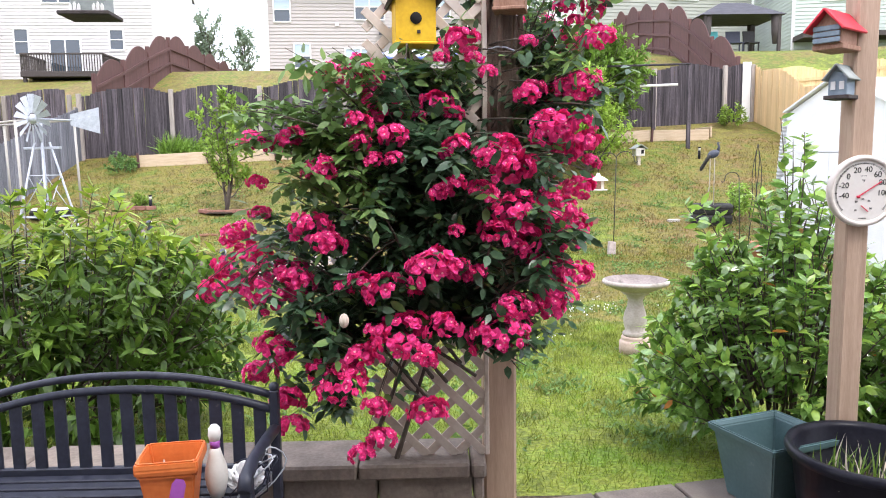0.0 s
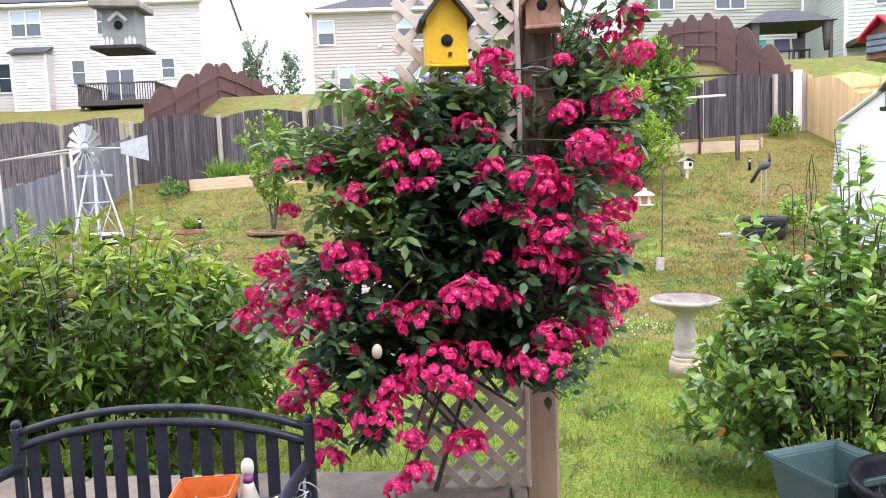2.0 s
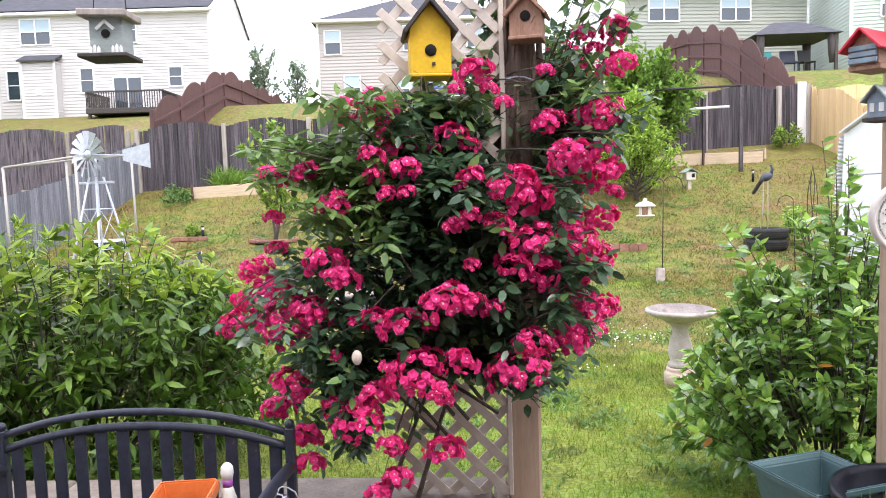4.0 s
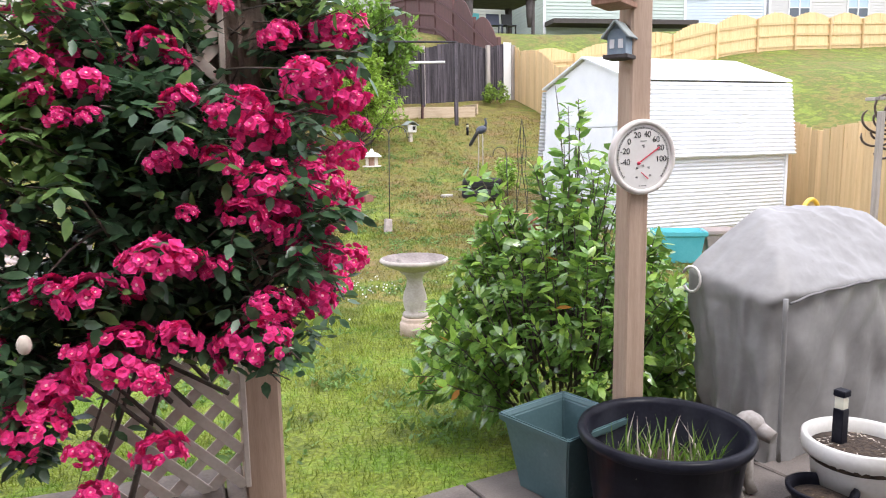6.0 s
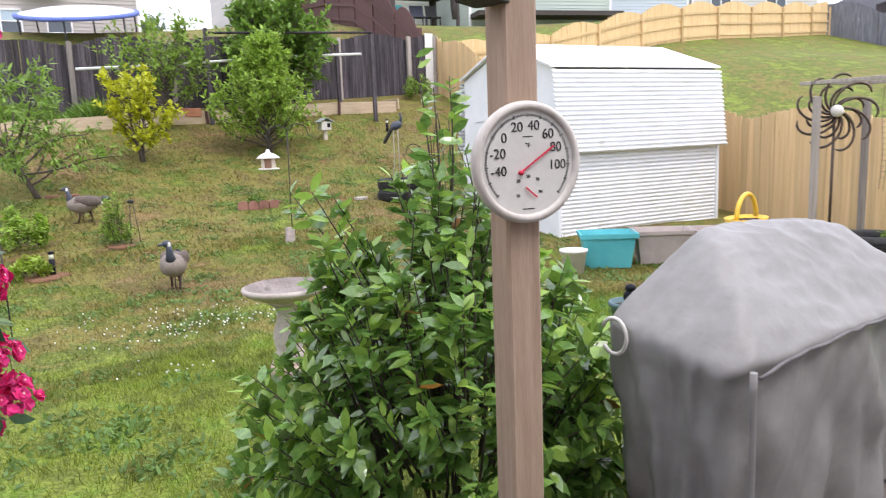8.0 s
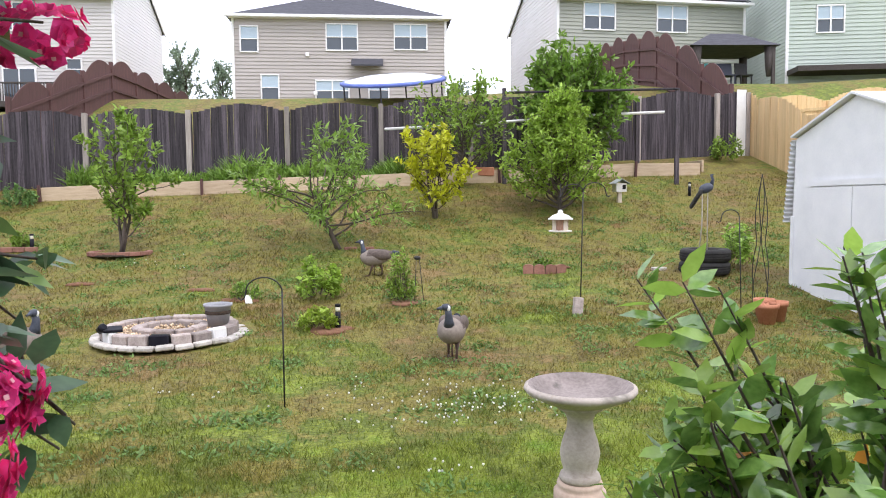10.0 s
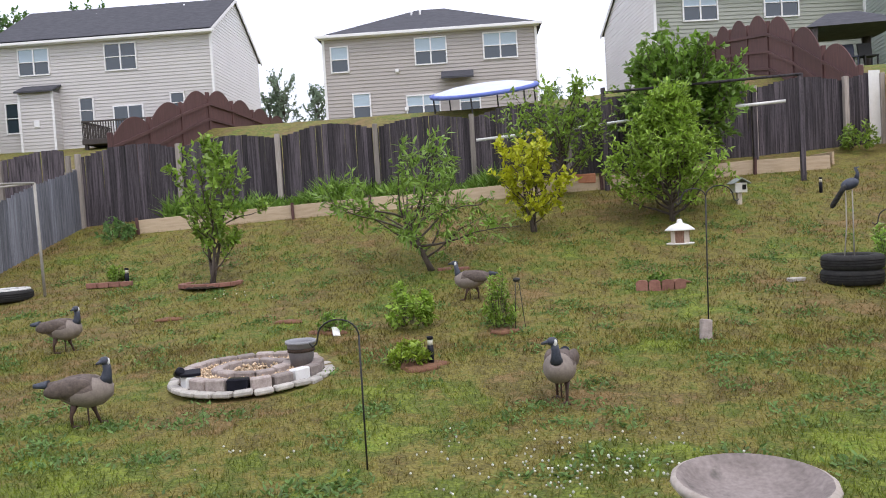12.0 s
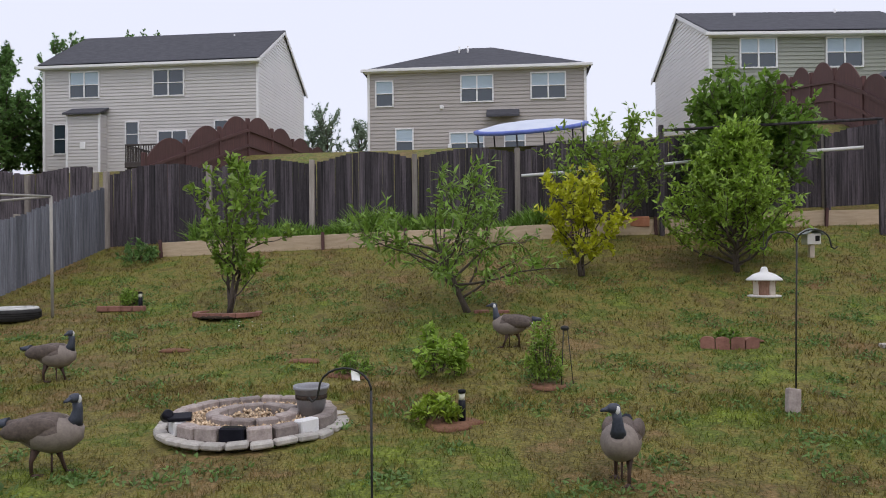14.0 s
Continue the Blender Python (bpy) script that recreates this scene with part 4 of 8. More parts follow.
def build_shed():
    rz = 3.8
    w, d = 3.31, 2.86
    root = thing("garden_shed", (6.74, 10.63, -0.2), rz, "white corrugated steel garden shed with gambrel roof", "shed")
    he, hk, hr = 1.38, 2.58, 3.03
    part("front_wall", corrugated(w, he, 0.062, 0.018), SHEDWHITE, root)
    # the steep lower roof overhangs the wall
    tilt = math.degrees(math.atan2(0.16, hk - he))
    ob = part("lower_roof", corrugated(w + 0.16, math.hypot(0.16, hk - he) + 0.1, 0.07, 0.032), SHEDWHITE, root)
    ob.matrix_basis = pose(-0.08, -0.13, he - 0.1, -tilt, 0, 0)
    ob = part("lower_roof", corrugated(w + 0.16, math.hypot(0.16, hk - he) + 0.1, 0.07, 0.032), SHEDWHITE, root)
    ob.matrix_basis = pose(w + 0.08, d + 0.13, he - 0.1, -tilt, 0, 180)
    for s, (y0, y1) in enumerate(((0.04, d / 2), (d - 0.04, d / 2))):
        bm = B()
        add_poly(bm, [(-0.1, y0, hk - 0.02), (w + 0.1, y0, hk - 0.02), (w + 0.1, y1, hr), (-0.1, y1, hr)])
        g = bmesh.ops.extrude_face_region(bm, geom=bm.faces[:])
        bmesh.ops.translate(bm, vec=(0, 0, 0.03), verts=[v for v in g["geom"] if isinstance(v, bmesh.types.BMVert)])
        part("upper_roof", fix(bm), SHEDWHITE, root)
    # dark strip along the top of the front wall
    bm = B()
    add_box(bm, (w / 2, 0.02, he - 0.03), (w, 0.06, 0.07))
    part("eave_trim", bm, COVERSEAM, root)
    for x in (0.0, w):
        bm = B()
        o = [(0, 0), (d, 0), (d, he), (d - 0.05, hk - 0.04), (d / 2, hr - 0.02), (0.05, hk - 0.04), (0, he)]
        add_plate(bm, o, -0.01, 0.01)
        ob = part("gable_wall", fix(bm), SHEDWHITE, root)
        ob.matrix_basis = pose(x, 0, 0, 0, 0, 90)
        for yy, hh in ((0.0, he), (d, he)):
            bm = B()
            add_box(bm, (x, yy, hh / 2), (0.07, 0.07, hh), bevel=0.01)
            part("corner_trim", bm, SHEDWHITE, root)
    for y0, y1 in ((0.55, 1.42), (1.44, 2.31)):
        bm = B()
        add_box(bm, (-0.03, (y0 + y1) / 2, 0.93), (0.03, y1 - y0, 1.75), bevel=0.006)
        dr = part("door", bm, SHEDWHITE, root)
        bm = B()
        add_tube(bm, [(-0.05, y1 - 0.08 if y0 < 1 else y0 + 0.08, 0.9), (-0.08, y1 - 0.08 if y0 < 1 else y0 + 0.08, 0.98), (-0.05, y1 - 0.08 if y0 < 1 else y0 + 0.08, 1.06)], 0.01, 6)
        part("handle", bm, BLACKMETAL, dr)
    bm = B()
    add_box(bm, (-0.035, d / 2, 1.86), (0.03, 2.0, 0.08))
    part("door_track", bm, SHEDWHITE, root)


build_shed()


# ---------------------------------------------------------------- plants
def limb_points(rng, p, d, length, n, bend=0.25, up=0.15):
    pts = [np.array(p, float)]
    d = np.array(d, float)
    d /= np.linalg.norm(d)
    for _ in range(n):
        d = d + rng.normal(0, bend, 3) + np.array([0, 0, up])
        d /= np.linalg.norm(d)
        pts.append(pts[-1] + d * length / n)
    return pts


def tree(name, x, y, h, spread, trunk, limbs, twigs, leaf, lw, per_twig, leaf_material, label, seed, clear=0.25, cone=False, lean=(0, 0), up=0.12, multi=1, mats2=None, category="tree", bark=None, base_dz=0.0, group=""):
    """A trunk that forks into limbs and twigs, with leaves along the twigs."""
    rng = np.random.default_rng(seed)
    root = thing(name, (x, y, gz(x, y) + base_dz), 0, label, category, group)
    wood = B()
    P, D = [], []
    starts = []
    for m in range(multi):
        a = rng.uniform(0, 2 * math.pi)
        d0 = (math.cos(a) * 0.25 * (multi > 1) + lean[0], math.sin(a) * 0.25 * (multi > 1) + lean[1], 1)
        tp = limb_points(rng, (0.03 * m, 0, -0.05), d0, h * (0.75 if multi == 1 else 0.6), 6, 0.07, 0.08)
        add_tube(wood, tp, [trunk * (1 - 0.8 * i / 6) for i in range(7)], 7)
        starts.append(tp)
    for k in range(limbs):
        tp = starts[k % multi]
        f = clear + (1 - clear) * (k + rng.random()) / limbs
        i = min(int(f * 6), 5)
        b = tp[i] + (tp[i + 1] - tp[i]) * (f * 6 - i)
        a = k * 2.4 + rng.uniform(-0.5, 0.5)
        prof = (math.sin(math.pi * min(1, max(0.08, (1 - f) * 0.8 + 0.12)))) ** 0.8
        ln = spread * (0.55 + 0.45 * prof) * rng.uniform(0.7, 1.1)
        if cone:
            ln = spread * (1.08 - 0.92 * f) * rng.uniform(0.8, 1.1)
        lp = limb_points(rng, b, (math.cos(a), math.sin(a), 0.35 + 0.7 * f), ln, 5, 0.2, up)
        add_tube(wood, lp, [trunk * 0.42 * (1 - 0.8 * q / 5) for q in range(6)], 5, cap=False)
        for t in range(twigs):
            g = rng.uniform(0.25, 1.0)
            i = min(int(g * 5), 4)
            tb = lp[i] + (lp[i + 1] - lp[i]) * (g * 5 - i)
            td = (lp[i + 1] - lp[i]) / np.linalg.norm(lp[i + 1] - lp[i]) + rng.normal(0, 0.6, 3) + np.array([0, 0, up * 2])
            tw = limb_points(rng, tb, td, spread * rng.uniform(0.16, 0.34), 3, 0.25, up)
            add_tube(wood, tw, [trunk * 0.09, trunk * 0.07, trunk * 0.05, trunk * 0.03], 3, cap=False)
            for _ in range(per_twig):
                q = rng.uniform(0.1, 1.0)
                i = min(int(q * 3), 2)
                P.append(tw[i] + (tw[i + 1] - tw[i]) * (q * 3 - i) + rng.normal(0, 0.012, 3))
                D.append((tw[3] - tw[0]) / np.linalg.norm(tw[3] - tw[0]) * 0.6 + rng.normal(0, 0.7, 3))
    part("trunk", wood, bark or BARK, root)
    P, D = np.array(P), np.array(D)
    L = rng.uniform(0.65, 1.15, len(P)) * leaf
    if mats2 is not None:
        sel = rng.random(len(P)) < mats2[1]
        part_mesh("young_leaves", leaf_mesh("young_leaves", P[sel], D[sel], L[sel], L[sel] * lw, rng=rng), mats2[0], root)
        P, D, L = P[~sel], D[~sel], L[~sel]
    part_mesh("crown", leaf_mesh("crown", P, D, L, L * lw, rng=rng), leaf_material, root)
    return root


def bush(name, loc, shoots, leaves, leaf, lw, label, seed, material, extra=(), stem=BARK, stem_r=0.006, category="shrub", whorl=4):
    """Shoots from (base, tip) pairs, each with leaves set along it, thicker towards the tip."""
    rng = np.random.default_rng(seed)
    root = thing(name, loc, 0, label, category)
    wood = B()
    P, D, F = [], [], []
    for b, t in shoots:
        b, t = np.array(b, float), np.array(t, float)
        mid = (b + t) / 2 + rng.normal(0, 0.04, 3) + np.array([0, 0, 0.08 * np.linalg.norm(t - b)])
        pts = [(1 - s) ** 2 * b + 2 * s * (1 - s) * mid + s * s * t for s in np.linspace(0, 1, 6)]
        add_tube(wood, pts, [stem_r * (1.3 - s) for s in np.linspace(0, 1, 6)], 4, cap=False)
        for k in range(leaves):
            s = 1 - rng.random() ** 1.3 * 0.85
            p = (1 - s) ** 2 * b + 2 * s * (1 - s) * mid + s * s * t
            ax = t - mid
            ax = ax / np.linalg.norm(ax)
            a = rng.uniform(0, 2 * math.pi)
            out = np.cross(ax, [math.cos(a), math.sin(a), 0.3])
            P.append(p)
            D.append(ax * rng.uniform(0.1, 0.9) + out * rng.uniform(0.7, 1.1) + rng.normal(0, 0.15, 3))
            F.append(s)
    part("stem", wood, stem, root)
    P, D, F = np.array(P), np.array(D), np.array(F)
    L = rng.uniform(0.6, 1.15, len(P)) * leaf
    todo = np.ones(len(P), bool)
    for i, (m2, low, share, above) in enumerate(extra):
        sel = todo & (F > low) & (P[:, 2] > above) & (rng.random(len(P)) < share)
        todo &= ~sel
        if sel.any():
            part_mesh("young_leaves" if i == 0 else "fading_leaves", leaf_mesh("leaves", P[sel], D[sel], L[sel] * 0.9, L[sel] * lw * 0.9, rng=rng, droop=0.12), m2, root)
    part_mesh("foliage", leaf_mesh("foliage", P[todo], D[todo], L[todo], L[todo] * lw, rng=rng, droop=0.22), material, root)
    return root


def dome_shoots(rng, n, rx, ry, h, base_r=0.25, low=0.15, top=1.0, lean=(0, 0)):
    out = []
    for _ in range(n):
        a, u = rng.uniform(0, 2 * math.pi), rng.random() ** 0.6
        el = rng.uniform(low, 1.0)
        r = math.sqrt(max(0, 1 - (el * 0.92) ** 2)) * (0.75 + 0.25 * u)
        tip = (math.cos(a) * rx * r + lean[0] * el, math.sin(a) * ry * r + lean[1] * el, h * el * rng.uniform(0.85, 1.08) * top)
        c = rng.uniform(0.1, 0.5)
        out.append(((math.cos(a) * base_r * c + tip[0] * 0.35, math.sin(a) * base_r * c + tip[1] * 0.35, max(0.02, tip[2] * rng.uniform(0.15, 0.5))), tip))
    return out


def floret(bm, p, r, rng, normal):
    """One small double rose: two rings of petals round a pale heart."""
    n = Vector(normal).normalized()
    a = n.orthogonal().normalized()
    b = n.cross(a)
    for ring, (k, rr, lift) in enumerate(((5, 1.0, 0.15), (5, 0.66, 0.42))):
        for i in range(k):
            t = 2 * math.pi * (i + 0.5 * ring) / k + rng.uniform(-0.2, 0.2)
            d = a * math.cos(t) + b * math.sin(t)
            s = a * -math.sin(t) + b * math.cos(t)
            q = Vector(p) + n * r * 0.1 * ring
            w = r * rr * 0.62
            vs = [bm.verts.new(v) for v in (q, q + d * r * rr * 0.55 - s * w + n * r * lift * 0.7, q + d * r * rr + n * r * lift * rng.uniform(0.5, 1.5), q + d * r * rr * 0.55 + s * w + n * r * lift * 0.7)]
            bm.faces.new((vs[0], vs[1], vs[2])).material_index = 0
            bm.faces.new((vs[0], vs[2], vs[3])).material_index = 0
    if rng.random() < 0.5:
        q = Vector(p) + n * r * 0.42
        k = [bm.verts.new(q + (a * math.cos(t) + b * math.sin(t)) * r * 0.22) for t in (0, 1.57, 3.14, 4.71)]
        bm.faces.new(k).material_index = 1


def rose_cluster(seed, size):
    rng = random.Random(seed)
    bm = B()
    n = int(78 * (size / 0.09) ** 1.5)
    for _ in range(n):
        z = rng.uniform(-0.55, 1)
        a = rng.uniform(0, 2 * math.pi)
        r = math.sqrt(max(0, 1 - z * z))
        d = Vector((r * math.cos(a), r * math.sin(a), z))
        p = Vector((d.x * size * 1.15, d.y * size, d.z * size * 0.72)) * rng.uniform(0.75, 1.08)
        floret(bm, p, rng.uniform(0.014, 0.020), rng, d + Vector((rng.uniform(-.4, .4), rng.uniform(-.6, .2), rng.uniform(-.3, .5))))
    me = bpy.data.meshes.new("flower_head")
    bm.to_mesh(me)
    bm.free()
    me.materials.append(ROSEPETAL)
    me.materials.append(ROSEPALE)
    return me


def build_rose():
    rng = np.random.default_rng(21)
    rnd = random.Random(21)
    root = thing("climbing_rose", (-0.05, 2.72, 0.0), 0, "climbing rose bush with dark leaves and dense crimson flower clusters", "rose bush")
    wood = B()
    # canes rise beside the post and arch outwards and down
    P, D, F = [], [], []

    def cane(b, tip, arch, count, r=0.007, spread=0.10):
        b, tip = np.array(b, float), np.array(tip, float)
        mid = (b + tip) / 2 + np.array([0, -0.05, arch])
        if max(b[2], tip[2]) > 1.45 and max(b[0], tip[0]) > 0.05:      # passes behind the post
            b[1] = mid[1] = 0.23
        pts = [(1 - s) ** 2 * b + 2 * s * (1 - s) * mid + s * s * tip for s in np.linspace(0, 1, 9)]
        add_tube(wood, pts, [r * (1.25 - s) for s in np.linspace(0, 1, 9)], 5, cap=False)
        for _ in range(count):
            s = rng.uniform(0.12, 1.0)
            p = (1 - s) ** 2 * b + 2 * s * (1 - s) * mid + s * s * tip
            d = rng.normal(0, 1, 3) + np.array([0, -0.35, 0.1])
            d /= np.linalg.norm(d)
            q = p + d * rng.uniform(0.02, spread)
            # a leaf of five leaflets
            L = rng.uniform(0.042, 0.078)
            side = np.cross(d, [0, 0, 1.0]) + 1e-3
            side /= np.linalg.norm(side)
            for o, dd in ((0.0, d), (-0.5, d * 0.35 + side), (-0.5, d * 0.35 - side), (-1.15, d * 0.2 + side), (-1.15, d * 0.2 - side)):
                P.append(q + d * L * o + np.array([0, 0, -0.01]))
                D.append(dd + np.array([0, 0, -0.25]))
                F.append((L if o > -1 else L * 0.8, s))

    def inside(x, z):
        """The bush's front outline, from the wall's cap to the lattice top."""
        xl = np.interp(z, [0.42, 0.55, 0.8, 1.0, 1.3, 1.6, 1.8, 2.0, 2.3], [-0.50, -0.60, -0.72, -0.85, -0.80, -0.70, -0.66, -0.26, -0.15])
        xr = np.interp(z, [0.42, 0.62, 0.8, 1.0, 1.3, 1.6, 2.0, 2.3], [-0.10, 0.06, 0.22, 0.40, 0.44, 0.46, 0.45, 0.38])
        return xl, xr

    for k in range(290):
        z = rng.uniform(0.55, 2.05) if k % 3 else rng.uniform(0.9, 1.7)
        xl, xr = inside(0, z)
        x = rng.uniform(xl, xr) + 0.05
        y = -rng.uniform(0.02, 0.42) * (1 if z < 1.75 else 0.5)
        if z < 0.95 and -0.42 < x < 0.14:
            continue
        bz = max(0.85 if x > -0.5 else 0.5, z + rng.uniform(-0.7, 0.1))
        cane((rng.uniform(-0.25, 0.12) if z > 0.95 or x > 0 else rng.uniform(-0.60, -0.45), -0.03, bz), (x, y, z), rng.uniform(0.05, 0.22), 12)
    for tip, arch in (((-0.78, -0.35, 1.72), 0.25), ((-0.86, -0.25, 1.60), 0.3), ((-0.72, -0.3, 1.80), 0.2), ((-0.92, -0.3, 1.02), 0.45), ((0.52, -0.2, 2.05), 0.1), ((0.58, -0.1, 2.2), 0.1), ((0.45, -0.1, 2.4), 0.1), ((0.62, -0.15, 1.9), 0.12), ((-0.5, -0.4, 1.92), 0.2), ((-0.62, -0.3, 1.55), 0.3), ((-0.35, -0.35, 1.95), 0.15)):
        for _ in range(3):
            cane((rng.uniform(-0.1, 0.1), -0.05, 1.3), tuple(np.array(tip) + rng.normal(0, 0.05, 3)), arch, 16, 0.005, 0.07)
    for k in range(14):
        cane((rng.uniform(0.05, 0.15), -0.02, 1.9), (rng.uniform(0.0, 0.34), rng.uniform(-0.12, 0.05), rng.uniform(2.1, 2.65)), 0.05, 10, 0.005, 0.08)
    for k in range(2):
        cane((rng.uniform(-0.45, -0.3), 0.0, 0.2), (rng.uniform(-0.3, 0.12), rng.uniform(-0.08, 0.02), rng.uniform(1.0, 1.6)), 0.0, 3, 0.011, 0.06)
    for k in range(110):
        cane((rng.uniform(0.12, 0.25), rng.uniform(-0.05, 0.1), rng.uniform(0.9, 1.9)), (rng.uniform(0.30, 0.48), rng.uniform(-0.05, 0.70), rng.uniform(0.85, 2.3)), 0.08, 13)
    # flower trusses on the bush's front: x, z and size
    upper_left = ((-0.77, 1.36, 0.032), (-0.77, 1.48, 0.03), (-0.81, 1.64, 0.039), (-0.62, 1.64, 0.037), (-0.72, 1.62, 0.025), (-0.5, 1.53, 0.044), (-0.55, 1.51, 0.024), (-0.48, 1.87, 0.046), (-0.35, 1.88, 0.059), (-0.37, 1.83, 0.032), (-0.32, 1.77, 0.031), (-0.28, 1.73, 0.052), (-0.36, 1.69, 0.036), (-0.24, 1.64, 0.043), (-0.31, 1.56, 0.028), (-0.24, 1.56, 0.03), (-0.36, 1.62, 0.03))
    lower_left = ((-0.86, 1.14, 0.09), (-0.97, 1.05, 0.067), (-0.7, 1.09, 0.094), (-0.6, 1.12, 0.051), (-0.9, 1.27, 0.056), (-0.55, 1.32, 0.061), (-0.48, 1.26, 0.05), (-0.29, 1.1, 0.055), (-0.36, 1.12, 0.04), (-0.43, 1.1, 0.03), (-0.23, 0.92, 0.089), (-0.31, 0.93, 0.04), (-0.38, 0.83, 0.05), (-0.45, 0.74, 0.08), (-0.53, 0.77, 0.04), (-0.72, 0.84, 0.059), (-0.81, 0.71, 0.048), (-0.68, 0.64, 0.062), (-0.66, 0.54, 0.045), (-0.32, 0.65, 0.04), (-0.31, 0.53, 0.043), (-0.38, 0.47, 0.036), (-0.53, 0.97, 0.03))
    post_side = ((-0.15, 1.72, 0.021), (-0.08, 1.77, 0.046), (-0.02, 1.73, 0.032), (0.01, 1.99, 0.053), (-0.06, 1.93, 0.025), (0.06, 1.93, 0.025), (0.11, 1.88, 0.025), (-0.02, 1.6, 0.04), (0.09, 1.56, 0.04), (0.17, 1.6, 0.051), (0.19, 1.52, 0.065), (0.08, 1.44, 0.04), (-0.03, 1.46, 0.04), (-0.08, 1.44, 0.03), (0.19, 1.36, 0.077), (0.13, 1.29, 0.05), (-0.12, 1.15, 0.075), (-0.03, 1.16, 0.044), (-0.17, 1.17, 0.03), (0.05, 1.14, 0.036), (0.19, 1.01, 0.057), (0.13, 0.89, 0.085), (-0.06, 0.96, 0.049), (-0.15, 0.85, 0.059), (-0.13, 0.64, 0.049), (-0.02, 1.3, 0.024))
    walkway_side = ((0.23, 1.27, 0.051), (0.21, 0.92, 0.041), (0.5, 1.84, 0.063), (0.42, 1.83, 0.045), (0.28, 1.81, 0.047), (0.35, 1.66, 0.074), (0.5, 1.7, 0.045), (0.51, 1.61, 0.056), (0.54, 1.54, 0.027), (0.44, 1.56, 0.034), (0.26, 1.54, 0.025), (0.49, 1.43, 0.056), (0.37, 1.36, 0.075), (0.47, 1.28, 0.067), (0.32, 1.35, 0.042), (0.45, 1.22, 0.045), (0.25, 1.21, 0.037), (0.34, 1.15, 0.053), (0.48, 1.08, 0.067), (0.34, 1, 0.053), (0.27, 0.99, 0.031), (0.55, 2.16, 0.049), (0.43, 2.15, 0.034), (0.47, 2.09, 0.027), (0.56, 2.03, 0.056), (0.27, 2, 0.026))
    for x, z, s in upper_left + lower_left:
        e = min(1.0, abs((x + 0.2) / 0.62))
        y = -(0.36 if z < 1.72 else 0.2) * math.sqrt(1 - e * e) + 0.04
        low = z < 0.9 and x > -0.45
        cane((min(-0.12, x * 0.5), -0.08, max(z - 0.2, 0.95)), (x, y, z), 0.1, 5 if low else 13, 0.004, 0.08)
    part("cane_tangle", wood, BARK, root)["kind"] = "stuff"
    P, D, F = np.array(P), np.array(D), np.array(F)
    # the post, the lattice ends and the little house stay clear of leaves
    px, py, pz = P[:, 0], P[:, 1], P[:, 2]
    u = rng.random(len(P))
    post = (px > 0.10) & (px < 0.25) & (py < 0.12) & ((pz < 0.82) | ((pz > 1.0) & (pz < 1.22)) | (pz > 1.48)) & (u < 0.9)
    low = (px > -0.38) & (px < 0.12) & (pz < 0.84) & (u < 0.85)
    high = (px > -0.46) & (px < -0.02) & (pz > 1.92) & (u < 0.8)
    house_gap = (px > 0.08) & (px < 0.36) & (py < 0.05) & (pz > 1.98)
    ok = ~(post | low | high | house_gap)
    P, D, F = P[ok], D[ok], F[ok]
    new_leaf = (F[:, 1] > 0.5) & (P[:, 0] < -0.3) & (P[:, 2] > 1.35) | ((P[:, 2] > 1.85) & (rng.random(len(P)) < 0.5)) | (rng.random(len(P)) < 0.12)
    part_mesh("foliage", leaf_mesh("foliage", P[~new_leaf], D[~new_leaf], F[~new_leaf, 0], F[~new_leaf, 0] * 0.52, rng=rng), LEAFROSE, root)
    part_mesh("young_leaves", leaf_mesh("young_leaves", P[new_leaf], D[new_leaf], F[new_leaf, 0], F[new_leaf, 0] * 0.5, rng=rng), LEAFROSENEW, root)
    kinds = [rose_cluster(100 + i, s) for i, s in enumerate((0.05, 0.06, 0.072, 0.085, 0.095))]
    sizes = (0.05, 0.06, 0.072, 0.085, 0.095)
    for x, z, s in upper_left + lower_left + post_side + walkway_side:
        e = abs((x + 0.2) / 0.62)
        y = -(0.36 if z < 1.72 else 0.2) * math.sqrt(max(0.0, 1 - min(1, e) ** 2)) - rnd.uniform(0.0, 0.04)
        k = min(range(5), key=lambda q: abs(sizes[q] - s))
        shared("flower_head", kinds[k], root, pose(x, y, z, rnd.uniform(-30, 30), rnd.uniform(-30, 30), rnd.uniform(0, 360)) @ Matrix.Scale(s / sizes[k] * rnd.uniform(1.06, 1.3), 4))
    # clusters on the side towards the walkway and on the back
    for k in range(15):
        z = rnd.uniform(0.85, 2.25)
        shared("flower_head", kinds[rnd.randrange(1, 5)], root, pose(rnd.uniform(0.36, 0.50), rnd.uniform(-0.05, 0.72), z, rnd.uniform(-30, 30), rnd.uniform(-30, 30), rnd.uniform(0, 360)))
    bm = B()
    add_ball(bm, (-0.42, -0.47, 1.0), (0.018, 0.018, 0.026), 10)
    part("faded_bud", bm, BUD, root, "pale withered bud")


build_rose()

_r = np.random.default_rng(31)
_s = dome_shoots(_r, 360, 1.38, 1.2, 1.12, 0.6, 0.08)
_s += [((p[0] * 0.8, p[1] * 0.8, p[2] * 0.7), (p[0], p[1], p[2] + _r.uniform(0.12, 0.30))) for _, p in _s if p[2] > 0.62]
bush("flowering_shrub", (-2.55, 4.1, 0.0), _s, 27, 0.115, 0.34, "broad leafy green shrub with lime shoots behind the bench", 32, LEAFDEEP, ((LEAFLIME, 0.55, 0.8, 0.98), (LEAFSHRUB, 0.5, 0.45, 0.6)))
_r = np.random.default_rng(33)
_s = dome_shoots(_r, 270, 0.90, 0.66, 1.15, 0.3, 0.18)
